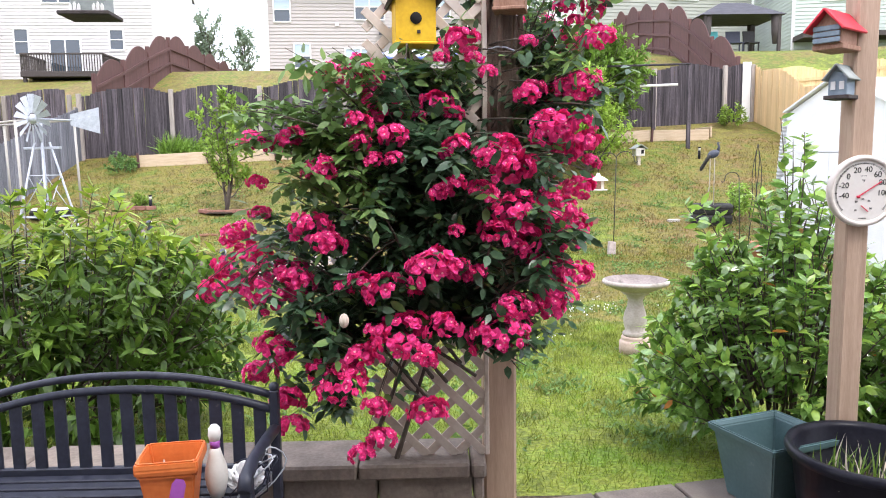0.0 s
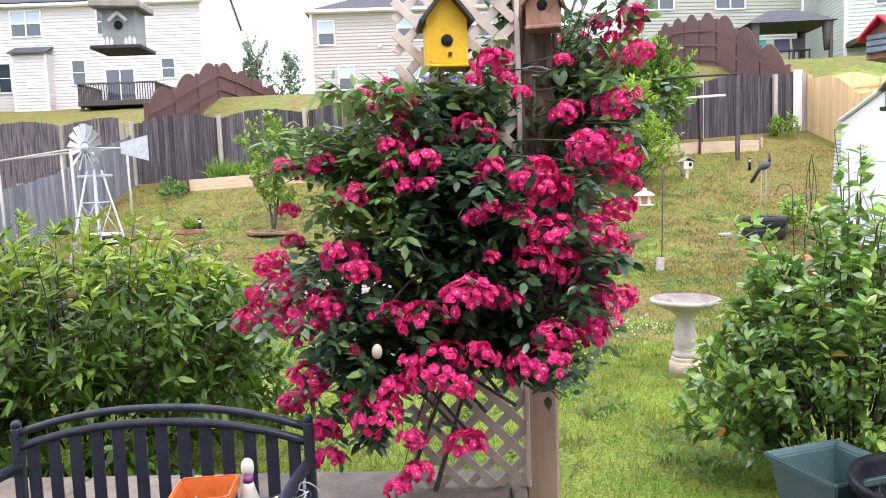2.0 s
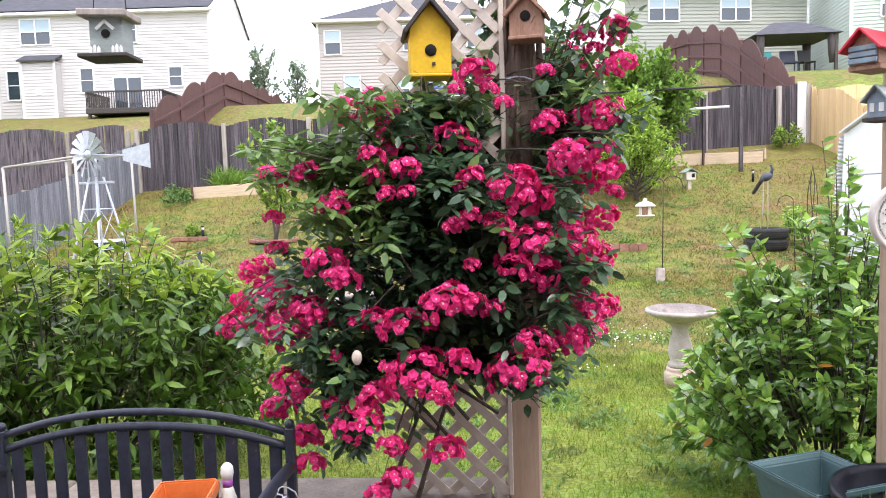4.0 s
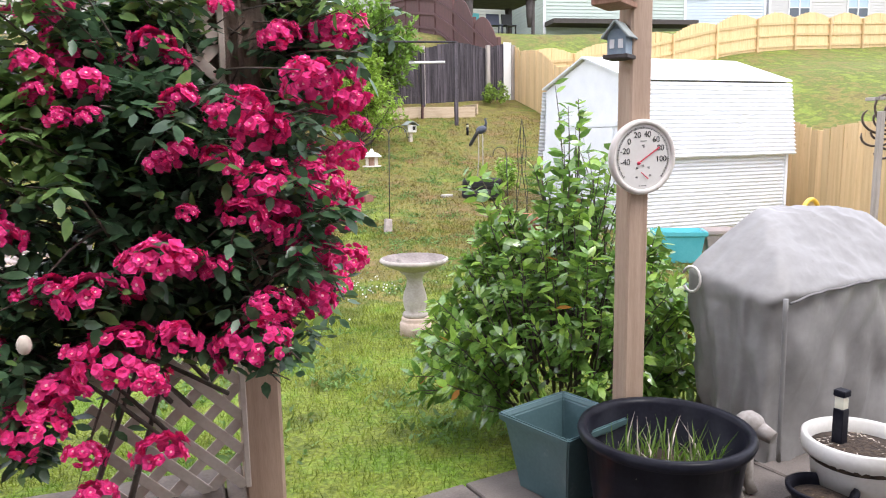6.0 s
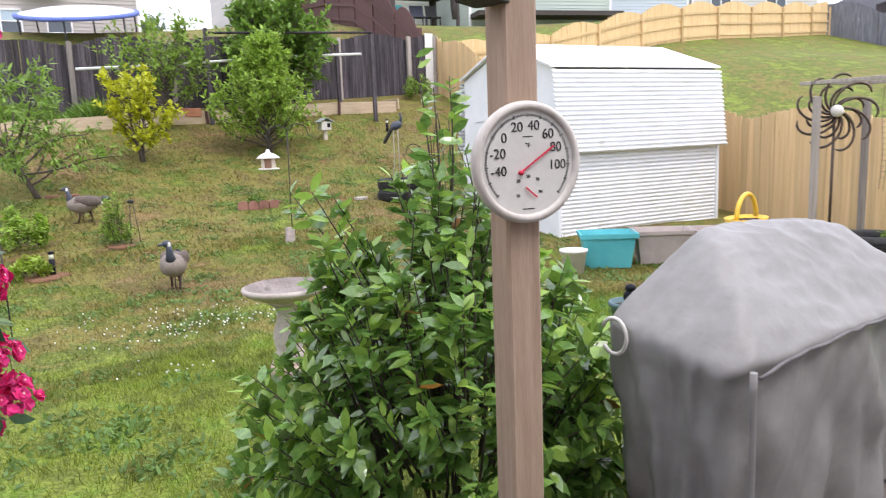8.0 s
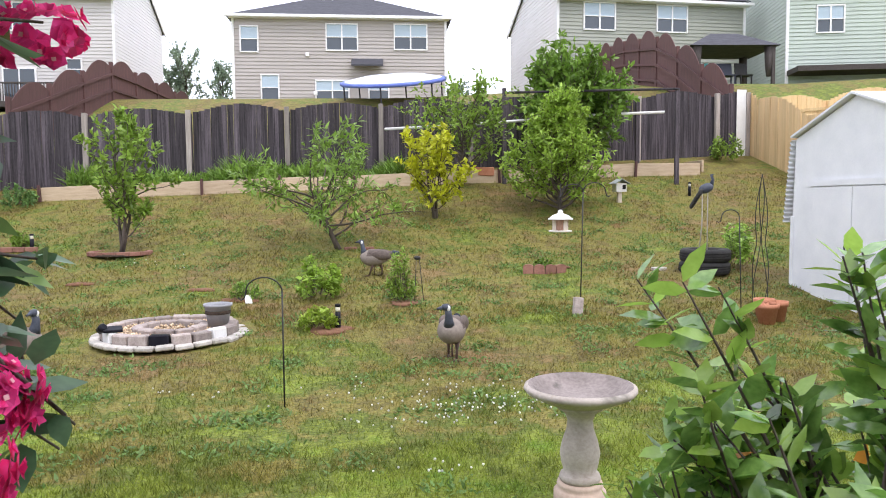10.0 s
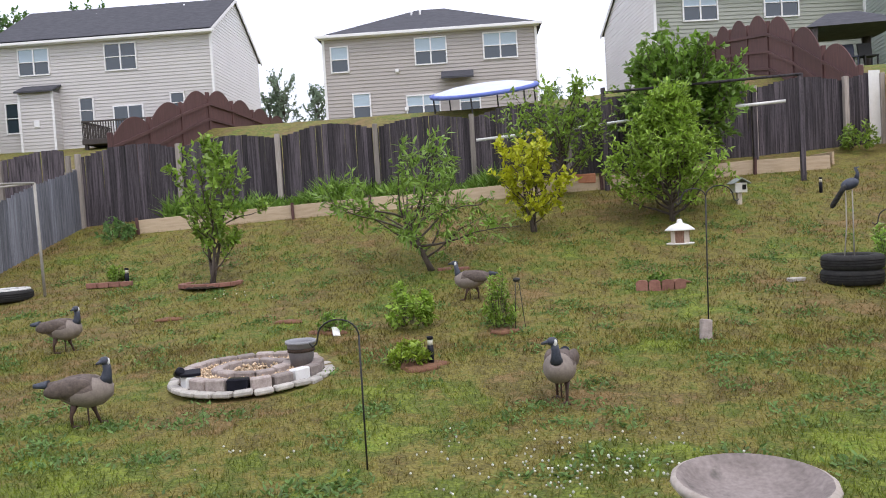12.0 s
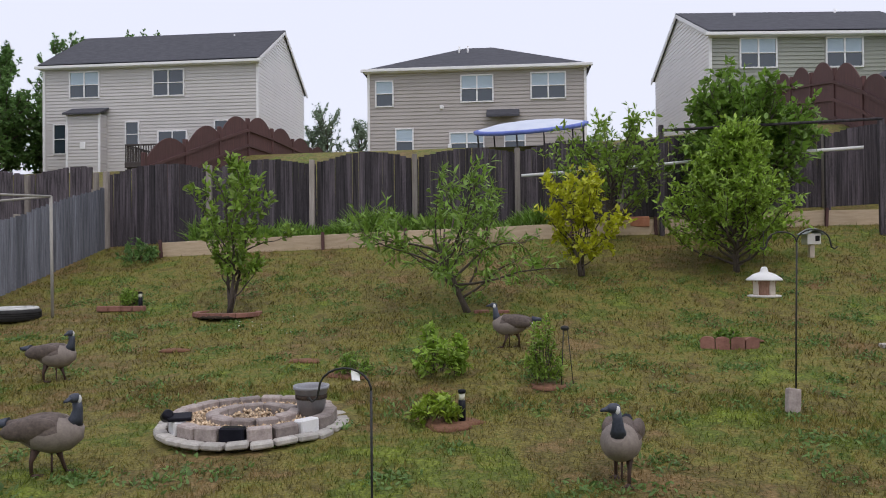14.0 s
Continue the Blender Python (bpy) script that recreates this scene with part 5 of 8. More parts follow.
_s += [((0.05 + _r.normal(0, 0.08), _r.normal(0, 0.08), 0.5), (0.02 + _r.normal(0, 0.17), _r.normal(0, 0.14), _r.uniform(1.05, 1.5))) for _ in range(34)]
_s += [((0.0, 0.0, 0.8), (0.0 + _r.normal(0, 0.05), _r.normal(0, 0.05), z)) for z in (1.55, 1.66, 1.78, 1.5, 1.7)]
_s += [((-0.08 + _r.normal(0, 0.05), 0.08, 0.55), (-0.32 + _r.normal(0, 0.09), 0.17 + _r.normal(0, 0.1), _r.uniform(1.0, 1.36))) for _ in range(10)]
_s += [((-0.15, 0.1, 0.45), (-0.43 + _r.normal(0, 0.05), 0.15 + _r.normal(0, 0.08), _r.uniform(0.85, 1.08))) for _ in range(6)]
bush("evergreen_shrub", (1.80, 3.68, -0.02), _s, 25, 0.092, 0.5, "glossy dark evergreen shrub with lighter new leaves", 34, LEAFMAG, ((LEAFMAGNEW, 0.66, 0.48, 0.25), (LEAFDEAD, 0.2, 0.008, 0.0)), stem_r=0.0055)

tree("young_fruit_tree", -4.68, 15.9, 3.3, 1.0, 0.035, 28, 8, 0.125, 0.5, 10, LEAFTREE, "slender young tree with sparse bright leaves in a mulch ring", 41, 0.15, multi=3, up=0.3)
tree("peach_tree", -0.72, 16.1, 1.9, 1.7, 0.055, 20, 10, 0.17, 0.28, 11, LEAFPEACH, "spreading peach tree with bare lower limbs", 42, 0.25, lean=(-0.35, 0), up=0.05, multi=2)
tree("golden_shrub", 1.1, 18.0, 2.0, 1.0, 0.035, 24, 9, 0.13, 0.55, 10, LEAFYELLOW, "yellow green shrub with slender stems", 43, 0.15, multi=3, up=0.2)
tree("crape_tree", 1.7, 20.2, 2.6, 1.7, 0.05, 30, 9, 0.14, 0.45, 10, LEAFTREE, "loose leafy tree in the raised bed", 44, 0.2, multi=2, up=0.15)
tree("maple_tree", 3.85, 18.2, 3.0, 1.5, 0.06, 80, 11, 0.125, 0.42, 15, LEAFMAPLE, "dense light green young tree hung with a feeder", 45, 0.06, cone=True, up=0.10)
tree("round_tree", 4.8, 21.5, 2.35, 1.9, 0.08, 90, 12, 0.19, 0.5, 11, LEAFROUND, "rounded dark green tree beside the back fence", 46, 0.2, up=0.15)
for i, (x, y, h, s) in enumerate(((-34, 37, 5.4, 3.2), (-31.5, 39, 4.6, 2.8), (-36, 42, 6.0, 3.2), (-33, 44, 5.2, 2.8), (-39, 40, 6.5, 3.6), (-31.2, 47, 5.0, 2.6), (-43, 44, 8, 4), (-27, 24, 4.0, 2.6), (-31, 27, 5.0, 3.0), (-36, 31, 6.0, 3.4), (-46, 52, 9, 4.5))):
    tree("woodland_tree", x, y, h, s, 0.2, 60, 12, 0.27, 0.6, 17, LEAFDARK, "leafy dark green tree beyond the houses", 60 + i, 0.03, up=0.06, group="far trees")
for i, (x, y, h, s) in enumerate(((-37.5, 39.5, 14, 2.4), (-35.8, 46, 10.5, 1.9), (-39, 50, 11, 2.2), (-37, 53, 14.5, 2.2), (-36, 64, 18, 2.6))):
    tree("woodland_tree", x, y, h, s, 0.16, 30, 9, 0.25, 0.6, 14, LEAFDARK, "tall thin tree with gaps in its crown", 75 + i, 0.35, up=0.12, group="far trees")
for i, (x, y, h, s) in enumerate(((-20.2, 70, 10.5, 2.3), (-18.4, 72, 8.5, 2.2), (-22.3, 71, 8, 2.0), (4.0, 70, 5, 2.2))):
    tree("hazy_tree", x, y, h, s, 0.12, 34, 10, 0.26, 0.6, 8, LEAFFAR, "thin tree between the houses, paled by haze in its colour", 80 + i, 0.3, up=0.1, group="far trees")

for i, (nm, x, y, h, r, leaf, lw, ml, lb) in enumerate((
        ("green_shrub", -0.62, 12.95, 0.66, 0.34, 0.10, 0.5, LEAFMAPLE, "small bright green shrub in the lawn"),
        ("low_plant", -0.45, 11.4, 0.27, 0.26, 0.075, 0.5, LEAFLIME, "low light green plant in red soil"),
        ("sapling", 0.55, 12.75, 0.75, 0.22, 0.08, 0.35, LEAFTREE, "thin pale sapling tied to wire stakes"),
        ("red_bed_plant", 2.85, 14.45, 0.22, 0.18, 0.06, 0.5, LEAFSHRUB, "small plant behind red scalloped edging"),
        ("brick_bed_plant", -6.75, 16.4, 0.3, 0.2, 0.07, 0.4, LEAFTREE, "small plant inside brick edging"),
        ("corner_shrub", -8.2, 19.0, 0.55, 0.45, 0.10, 0.4, LEAFDARK, "dark low shrub at the end of the edging"),
        ("fence_shrub", 9.3, 22.6, 0.75, 0.5, 0.10, 0.5, LEAFTREE, "leafy shrub in the fence corner"),
        ("stub_plant", -1.7, 13.0, 0.28, 0.25, 0.05, 0.4, LEAFPEACH, "thin plant with brown stems"),
        ("tub_tomato_plant", 9.0, 6.6, 0.75, 0.42, 0.10, 0.45, LEAFTREE, "bushy green plant in a yellow rimmed tyre"),
        ("hook_vine", 6.15, 14.6, 0.8, 0.3, 0.10, 0.45, LEAFMAGNEW, "bright leafy plant beside the tyre planter"))):
    r_ = np.random.default_rng(200 + i)
    bush(nm, (x, y, gz(x, y)), dome_shoots(r_, 40, r, r, h, 0.1, 0.2), 22, leaf, lw, lb, 300 + i, ml, stem_r=0.004, category="plant")


def build_daylilies():
    rng = np.random.default_rng(71)
    n = 4200
    x = rng.uniform(-7.4, 0.4, n)
    y = 19.75 + (x + 7.4) * 0.12 + rng.uniform(0.05, 0.75, n)
    P = np.stack([x, y, ground_z(x, y) + 0.05], 1)
    D = rng.normal(0, 0.45, (n, 3))
    D[:, 2] = 1
    hgt = 0.45 + 0.25 * np.sin(x * 2.3) * np.sin(x * 0.9 + 2)
    me = leaf_mesh("bed_foliage", P, D, rng.uniform(0.6, 1.2, n) * hgt, 0.045, droop=0.35, rng=rng)
    tagged(part_mesh("bed_foliage", me, LEAFROUND, None), "strappy green plants filling the raised bed", "plants", kind="stuff")


build_daylilies()


def build_grass():
    rng = np.random.default_rng(90)

    def field(n, x0, x1, y0, y1, h, w, power=1.0):
        x = rng.uniform(x0, x1, n)
        y = y0 + (y1 - y0) * rng.random(n) ** power
        keep = (y > 3.1) | (x > 4.5)
        keep &= ~((x < 0.2) & (y < 2.95)) & ~((y < 2.9) & (x < 6.3))
        keep &= np.hypot(x + 2.15, (y - 11.15)) > 0.98
        clump = 0.5 + 0.5 * np.sin(x * 3.1 + np.sin(y * 2.3) * 1.7) * np.sin(y * 2.7 + np.sin(x * 1.9))
        keep &= rng.random(n) < 0.35 + 0.65 * clump
        return x[keep], y[keep], h, w

    V = []
    for x, y, h, w in (field(150000, -4.5, 6.5, 2.9, 7.5, 0.055, 0.006), field(150000, -8, 8, 6.5, 12.5, 0.05, 0.009), field(110000, -9.6, 10.5, 11.5, 21.5, 0.06, 0.016), field(30000, 4.4, 11, 1.5, 9, 0.06, 0.009)):
        n = len(x)
        z = ground_z(x, y) - 0.004
        z = np.where((y < 3.6) & (x > -7) & (x < 9), np.minimum(z, -0.045), z)
        a = rng.uniform(0, 2 * math.pi, n)
        hh = h * rng.uniform(0.4, 1.25, n)
        lean = rng.normal(0, 0.55, (n, 2)) * hh[:, None]
        c = np.stack([x, y, z], 1)
        s = np.stack([np.cos(a), np.sin(a), np.zeros(n)], 1) * (w / 2)
        tip = c + np.concatenate([lean, hh[:, None]], 1)
        V.append(np.stack([c - s, c + s, tip], 1).reshape(-1, 3))
    V = np.concatenate(V)
    me = fast_mesh("grass", V, np.arange(len(V)).reshape(-1, 3))
    tagged(part_mesh("grass", me, BLADE, None), "short uneven spring grass blades over the lawn", "grass", kind="stuff")
    # broad weeds and clover heads
    n = 30000
    cx, cy = rng.uniform(-8, 8, 520), rng.uniform(3.6, 18, 520)
    k = rng.integers(0, 520, n)
    x, y = cx[k] + rng.normal(0, 0.11, n), cy[k] + rng.normal(0, 0.11, n)
    P = np.stack([x, y, ground_z(x, y) + 0.005], 1)
    D = rng.normal(0, 0.8, (n, 3))
    D[:, 2] = 0.5
    ok = (y > 3.5)
    me = leaf_mesh("lawn_weeds", P[ok], D[ok], rng.uniform(0.03, 0.075, ok.sum()), 0.026, rng=rng)
    tagged(part_mesh("lawn_weeds", me, WEED, None), "broad leaved weeds scattered in the lawn", "weeds", kind="stuff")
    n = 190
    c = np.array([(1.1, 8.5, 0.55), (1.6, 8.2, 0.35), (0.9, 8.0, 0.4), (-4.2, 15.2, 0.6), (-1.2, 8.8, 0.3), (1.0, 6.9, 0.2)])
    k = rng.choice(6, n, p=(0.5, 0.2, 0.1, 0.1, 0.05, 0.05))
    x, y = c[k, 0] + rng.normal(0, 1, n) * c[k, 2], c[k, 1] + rng.normal(0, 0.6, n) * c[k, 2]
    bm = B()
    for a, b in zip(x, y):
        z = gz(a, b) + rng.uniform(0.04, 0.08)
        g = bmesh.ops.create_icosphere(bm, subdivisions=1, radius=rng.uniform(0.007, 0.011), matrix=Matrix.Translation((a, b, z)))
    tagged(part("clover_heads", bm, CLOVER, None), "small white clover flowers in the lawn", "flowers", kind="stuff")


build_grass()


# ---------------------------------------------------------------- things on and round the patio
def text_mesh(body, size, extrude=0.0006):
    cu = bpy.data.curves.new("digits", "FONT")
    cu.body, cu.size, cu.align_x, cu.align_y, cu.extrude = body, size, "CENTER", "CENTER", extrude
    ob = bpy.data.objects.new("digits", cu)
    me = bpy.data.meshes.new_from_object(ob)
    bpy.data.objects.remove(ob)
    return me


def build_thermometer():
    t = thing("dial_thermometer", (1.668, 2.815, 1.40), 0, "round white dial thermometer with red needles on the post", "thermometer")
    up = pose(0, 0, 0, 90)      # the dial's face looks along -y
    bm = B()
    add_lathe(bm, [(0.10, -0.004), (0.148, 0.0), (0.152, 0.014), (0.150, 0.026), (0.140, 0.032), (0.131, 0.028), (0.129, 0.02)], 64, caps=False)
    part("rim", bm, DIALRIM, t).matrix_basis = up
    bm = B()
    add_lathe(bm, [(0.13, 0.018), (0.13, 0.0215)], 64, smoothed=False)
    part("dial", bm, DIALWHITE, t).matrix_basis = up

    def on(ob, x, z, y=-0.0225, rot=0.0):
        ob.matrix_basis = pose(x, y, z, 90, 0, 0) @ pose(0, 0, 0, 0, 0, rot)

    for s, a in (("-40", 197), ("-20", 168), ("0", 140), ("20", 110), ("40", 78), ("60", 47), ("80", 20), ("100", -10)):
        x, z = 0.086 * math.cos(radians(a)), 0.086 * math.sin(radians(a)) + 0.006
        on(part_mesh("number", text_mesh(s, 0.034), INK, t), x, z)
    on(part_mesh("letter", text_mesh("°F", 0.017), INK, t), 0.0, 0.042)
    for s, a in (("10", 215), ("30", 140), ("50", 90), ("70", 45), ("90", -20)):
        on(part_mesh("number", text_mesh(s, 0.011), INK, t), 0.037 * math.cos(radians(a)), -0.064 + 0.030 * math.sin(radians(a)))
    for i in range(141):
        a = radians(222 - i * (264 / 140))
        long = i % 10 == 0
        bm = B()
        add_box(bm, (0, 0, 0), (0.010 if long else 0.006, 0.0012 if not long else 0.002, 0.0008))
        part("tick", bm, INK, t).matrix_basis = pose(0.117 * math.cos(a), -0.0224, 0.117 * math.sin(a), 90, 0, 0) @ pose(0, 0, 0, 0, 0, math.degrees(a))
    for z, w in ((0.064, 0.028), (-0.115, 0.034)):
        bm = B()
        add_box(bm, (0, -0.0224, z), (w, 0.0006, 0.0022))
        part("small_print", bm, INK, t)
    a = radians(33)
    bm = B()
    ln = 0.118
    add_box(bm, (0.040, 0, 0), (ln, 0.0045, 0.0016))
    part("needle", bm, NEEDLE, t).matrix_basis = pose(-0.010, -0.0265, -0.015, 90, 0, 0) @ pose(0, 0, 0, 0, 0, math.degrees(a))
    bm = B()
    add_box(bm, (0.012, 0, 0), (0.042, 0.0035, 0.0014))
    part("needle", bm, NEEDLE, t).matrix_basis = pose(-0.002, -0.0255, -0.066, 90, 0, 0) @ pose(0, 0, 0, 0, 0, -40)
    bm = B()
    add_lathe(bm, [(0.006, 0.02), (0.006, 0.03), (0.0, 0.031)], 16)
    part("hub", bm, NEEDLE, t).matrix_basis = pose(-0.022, 0, -0.024, 90)


def pot(name, x, y, z, prof, material, label, soil=None, category="pot", rz=0, sq=None, n=40):
    """A turned pot with a wall of real thickness: prof runs up the outside and down the inside."""
    t = thing(name, (x, y, z), rz, label, category)
    bm = B()
    if sq:
        rings = []
        for r, h in prof:
            a, b = sq
            pts = []
            for sx, sy in ((1, 1), (-1, 1), (-1, -1), (1, -1)):
                pts.append((sx * a * r, sy * b * r, h))
            rings.append([bm.verts.new(p) for p in pts])
        for r0, r1 in zip(rings, rings[1:]):
            for k in range(4):
                bm.faces.new((r0[k], r0[(k + 1) % 4], r1[(k + 1) % 4], r1[k]))
        bm.faces.new(list(reversed(rings[0])))
        bm.faces.new(rings[-1])
        bmesh.ops.bevel(bm, geom=bm.edges[:], offset=0.006, segments=2, affect="EDGES")
    else:
        add_lathe(bm, prof, n)
    part("shell", fix(bm), material, t)
    if soil:
        r, h = soil
        bm = B()
        if sq:
            add_box(bm, (0, 0, h), (2 * sq[0] * r, 2 * sq[1] * r, 0.03))
        else:
            add_lathe(bm, [(r, h - 0.04), (r, h), (r * 0.5, h + 0.012), (0, h + 0.015)], 28)
        part("soil", bm, SOIL, t)
    return t


def blades(name, parent, n, r, z, h, seed, material, spread=0.25):
    rng = np.random.default_rng(seed)
    a, q = rng.uniform(0, 2 * math.pi, n), np.sqrt(rng.random(n)) * r
    P = np.stack([q * np.cos(a), q * np.sin(a), np.full(n, z)], 1)
    D = rng.normal(0, spread, (n, 3))
    D[:, 2] = 1
    return part_mesh(name, leaf_mesh(name, P, D, rng.uniform(0.5, 1.1, n) * h, 0.007, droop=0.25, rng=rng), material, parent)


def build_pots():
    pot("planter_box", 1.37, 2.87, 0.0, [(0.72, 0), (0.97, 0.30), (1.06, 0.30), (1.08, 0.335), (1.0, 0.335), (0.92, 0.31), (0.70, 0.03)], TEALGREY, "empty slate teal square plastic planter", (0.66, 0.05), "planter", 20, (0.19, 0.185))
    t = pot("half_barrel_tub", 1.57, 2.46, 0.0, [(0.235, 0), (0.27, 0.16), (0.295, 0.36), (0.318, 0.365), (0.326, 0.385), (0.318, 0.405), (0.298, 0.405), (0.285, 0.385), (0.262, 0.10)], BLACKPLASTIC, "large round black plastic tub with onion grass growing", (0.27, 0.20), "planter", n=56)
    blades("onion_grass", t, 130, 0.22, 0.20, 0.20, 5, LEAFSHRUB)
    blades("dry_stalk", t, 26, 0.2, 0.2, 0.22, 6, BUD, 0.4)
    t = pot("white_pot", 2.32, 2.27, 0.0, [(0.135, 0), (0.17, 0.25), (0.20, 0.262), (0.207, 0.285), (0.207, 0.325), (0.198, 0.33), (0.185, 0.325), (0.178, 0.27), (0.16, 0.12)], WHITEPOT, "white plastic pot of dry soil holding a solar light", (0.176, 0.275), "pot")
    rng = np.random.default_rng(3)
    P = np.stack([rng.uniform(-0.12, 0.12, 260), rng.uniform(-0.12, 0.12, 260), np.full(260, 0.285)], 1)
    D = rng.normal(0, 1, (260, 3))
    D[:, 2] = 0.1
    part_mesh("dry_litter", leaf_mesh("dry_litter", P, D, rng.uniform(0.012, 0.03, 260), 0.006, rng=rng), BUD, t)
    s = thing("solar_light", (2.28, 2.33, 0.275), 12, "small black square solar light stuck in the white pot", "solar light")
    bm = B()
    add_box(bm, (0, 0, 0.07), (0.042, 0.042, 0.16), bevel=0.003)
    part("body", bm, BLACKPLASTIC, s)
    bm = B()
    add_box(bm, (0, 0, 0.175), (0.036, 0.036, 0.05), bevel=0.002)
    part("lens", bm, LAMPGLASS, s)
    bm = B()
    add_box(bm, (0, 0, 0.212), (0.046, 0.046, 0.026), bevel=0.003)
    part("cap", bm, BLACKPLASTIC, s)
    t = pot("small_black_pot", 2.09, 2.22, 0.0, [(0.085, 0), (0.105, 0.16), (0.122, 0.165), (0.125, 0.185), (0.112, 0.188), (0.103, 0.17), (0.09, 0.05)], BLACKPLASTIC, "small black nursery pot of dry soil", (0.10, 0.145))
    pot("terracotta_saucer", 1.12, 2.62, 0.0, [(0.09, 0), (0.12, 0.035), (0.126, 0.035), (0.122, 0.045), (0.105, 0.015)], TERRA, "small terracotta saucer on the pavers", None, "saucer")
    t = pot("navy_pot", 4.04, 2.56, 0.0, [(0.12, 0), (0.165, 0.09), (0.182, 0.26), (0.20, 0.275), (0.20, 0.31), (0.19, 0.315), (0.176, 0.30), (0.16, 0.14)], NAVYPLASTIC, "glossy navy blue planter of dry soil", (0.175, 0.265))
    blades("dry_stalk", t, 40, 0.14, 0.265, 0.09, 8, BUD, 0.9)
    t = pot("black_barrel", 3.80, 2.03, 0.0, [(0.20, 0), (0.225, 0.25), (0.232, 0.255), (0.232, 0.275), (0.225, 0.28), (0.24, 0.56), (0.265, 0.57), (0.265, 0.62), (0.25, 0.62), (0.235, 0.58), (0.2, 0.06)], BLACKPLASTIC, "tall black plastic barrel with side handles", (0.22, 0.45), "barrel", n=40)
    for sx in (-1, 1):
        bm = B()
        add_tube(bm, [(sx * 0.24, -0.06, 0.54), (sx * 0.31, -0.05, 0.56), (sx * 0.31, 0.05, 0.56), (sx * 0.24, 0.06, 0.54)], 0.016, 8)
        part("handle", bm, BLACKPLASTIC, t)
    v = thing("climbing_vine", (3.80, 2.03, 0.45), 0, "slender vine on a black rod in the barrel", "plant")
    bm = B()
    add_tube(bm, [(0, 0, -0.05), (0.02, 0.02, 1.4)], 0.009, 6)
    part("rod", bm, BLACKMETAL, v)
    rng = np.random.default_rng(14)
    n = 90
    z = rng.uniform(0.1, 1.45, n)
    P = np.stack([rng.normal(0, 0.05, n), rng.normal(0, 0.05, n), z], 1)
    part_mesh("foliage", leaf_mesh("foliage", P, rng.normal(0, 1, (n, 3)), rng.uniform(0.03, 0.06, n), 0.03, rng=rng), LEAFSHRUB, v)
    # planters in a row before the shed
    t = pot("white_bucket", 5.58, 8.5, gz(5.58, 8.5), [(0.12, 0), (0.155, 0.26), (0.17, 0.265), (0.17, 0.29), (0.155, 0.29), (0.14, 0.25)], WHITEPOT, "small white bucket beside the shed", (0.14, 0.22))
    pot("turquoise_planter", 6.14, 8.6, gz(6.1, 8.6), [(0.80, 0), (0.95, 0.36), (1.06, 0.37), (1.07, 0.43), (1.0, 0.43), (0.9, 0.35)], TURQ, "turquoise rectangular plastic planter in front of the shed", (0.86, 0.33), "planter", -28, (0.33, 0.22))
    for x, y, w in ((6.82, 8.42, 0.34), (7.52, 8.1, 0.36)):
        pot("taupe_planter", x, y, gz(x, y), [(0.82, 0), (0.96, 0.36), (1.06, 0.37), (1.07, 0.42), (1.0, 0.42), (0.9, 0.35)], TAUPE, "taupe rectangular plastic planter in front of the shed", (0.86, 0.33), "planter", -27, (w, 0.22))
    t = pot("dark_urn", 4.50, 6.05, gz(4.5, 6.05), [(0.12, 0), (0.15, 0.2), (0.17, 0.21), (0.17, 0.24), (0.15, 0.24), (0.13, 0.2)], TEALGREY, "dark round pot with a small frog figure", (0.14, 0.2))
    bm = B()
    add_ball(bm, (0, 0, 0.28), (0.05, 0.05, 0.06), 10)
    add_ball(bm, (0, -0.02, 0.36), (0.045, 0.05, 0.035), 10)
    part("figure", bm, BLACKPLASTIC, t)
    t = pot("terracotta_pot", 7.75, 5.0, gz(7.75, 5.0), [(0.20, 0), (0.25, 0.27), (0.28, 0.275), (0.285, 0.36), (0.26, 0.36), (0.235, 0.26)], TERRA, "large terracotta pot with a seedling", (0.25, 0.31))
    blades("seedling", t, 30, 0.12, 0.31, 0.2, 18, LEAFTREE, 0.5)
    for dx, dy, r in ((5.22, 11.5, 0.14), (5.42, 11.62, 0.12), (5.3, 11.75, 0.13)):
        pot("terracotta_pot", dx, dy, gz(dx, dy), [(r * 0.7, 0), (r * 0.92, 0.2), (r * 1.02, 0.2), (r * 1.04, 0.26), (r * 0.95, 0.26), (r * 0.85, 0.18)], TERRA, "small terracotta pot beside the shed", (r * 0.88, 0.22))


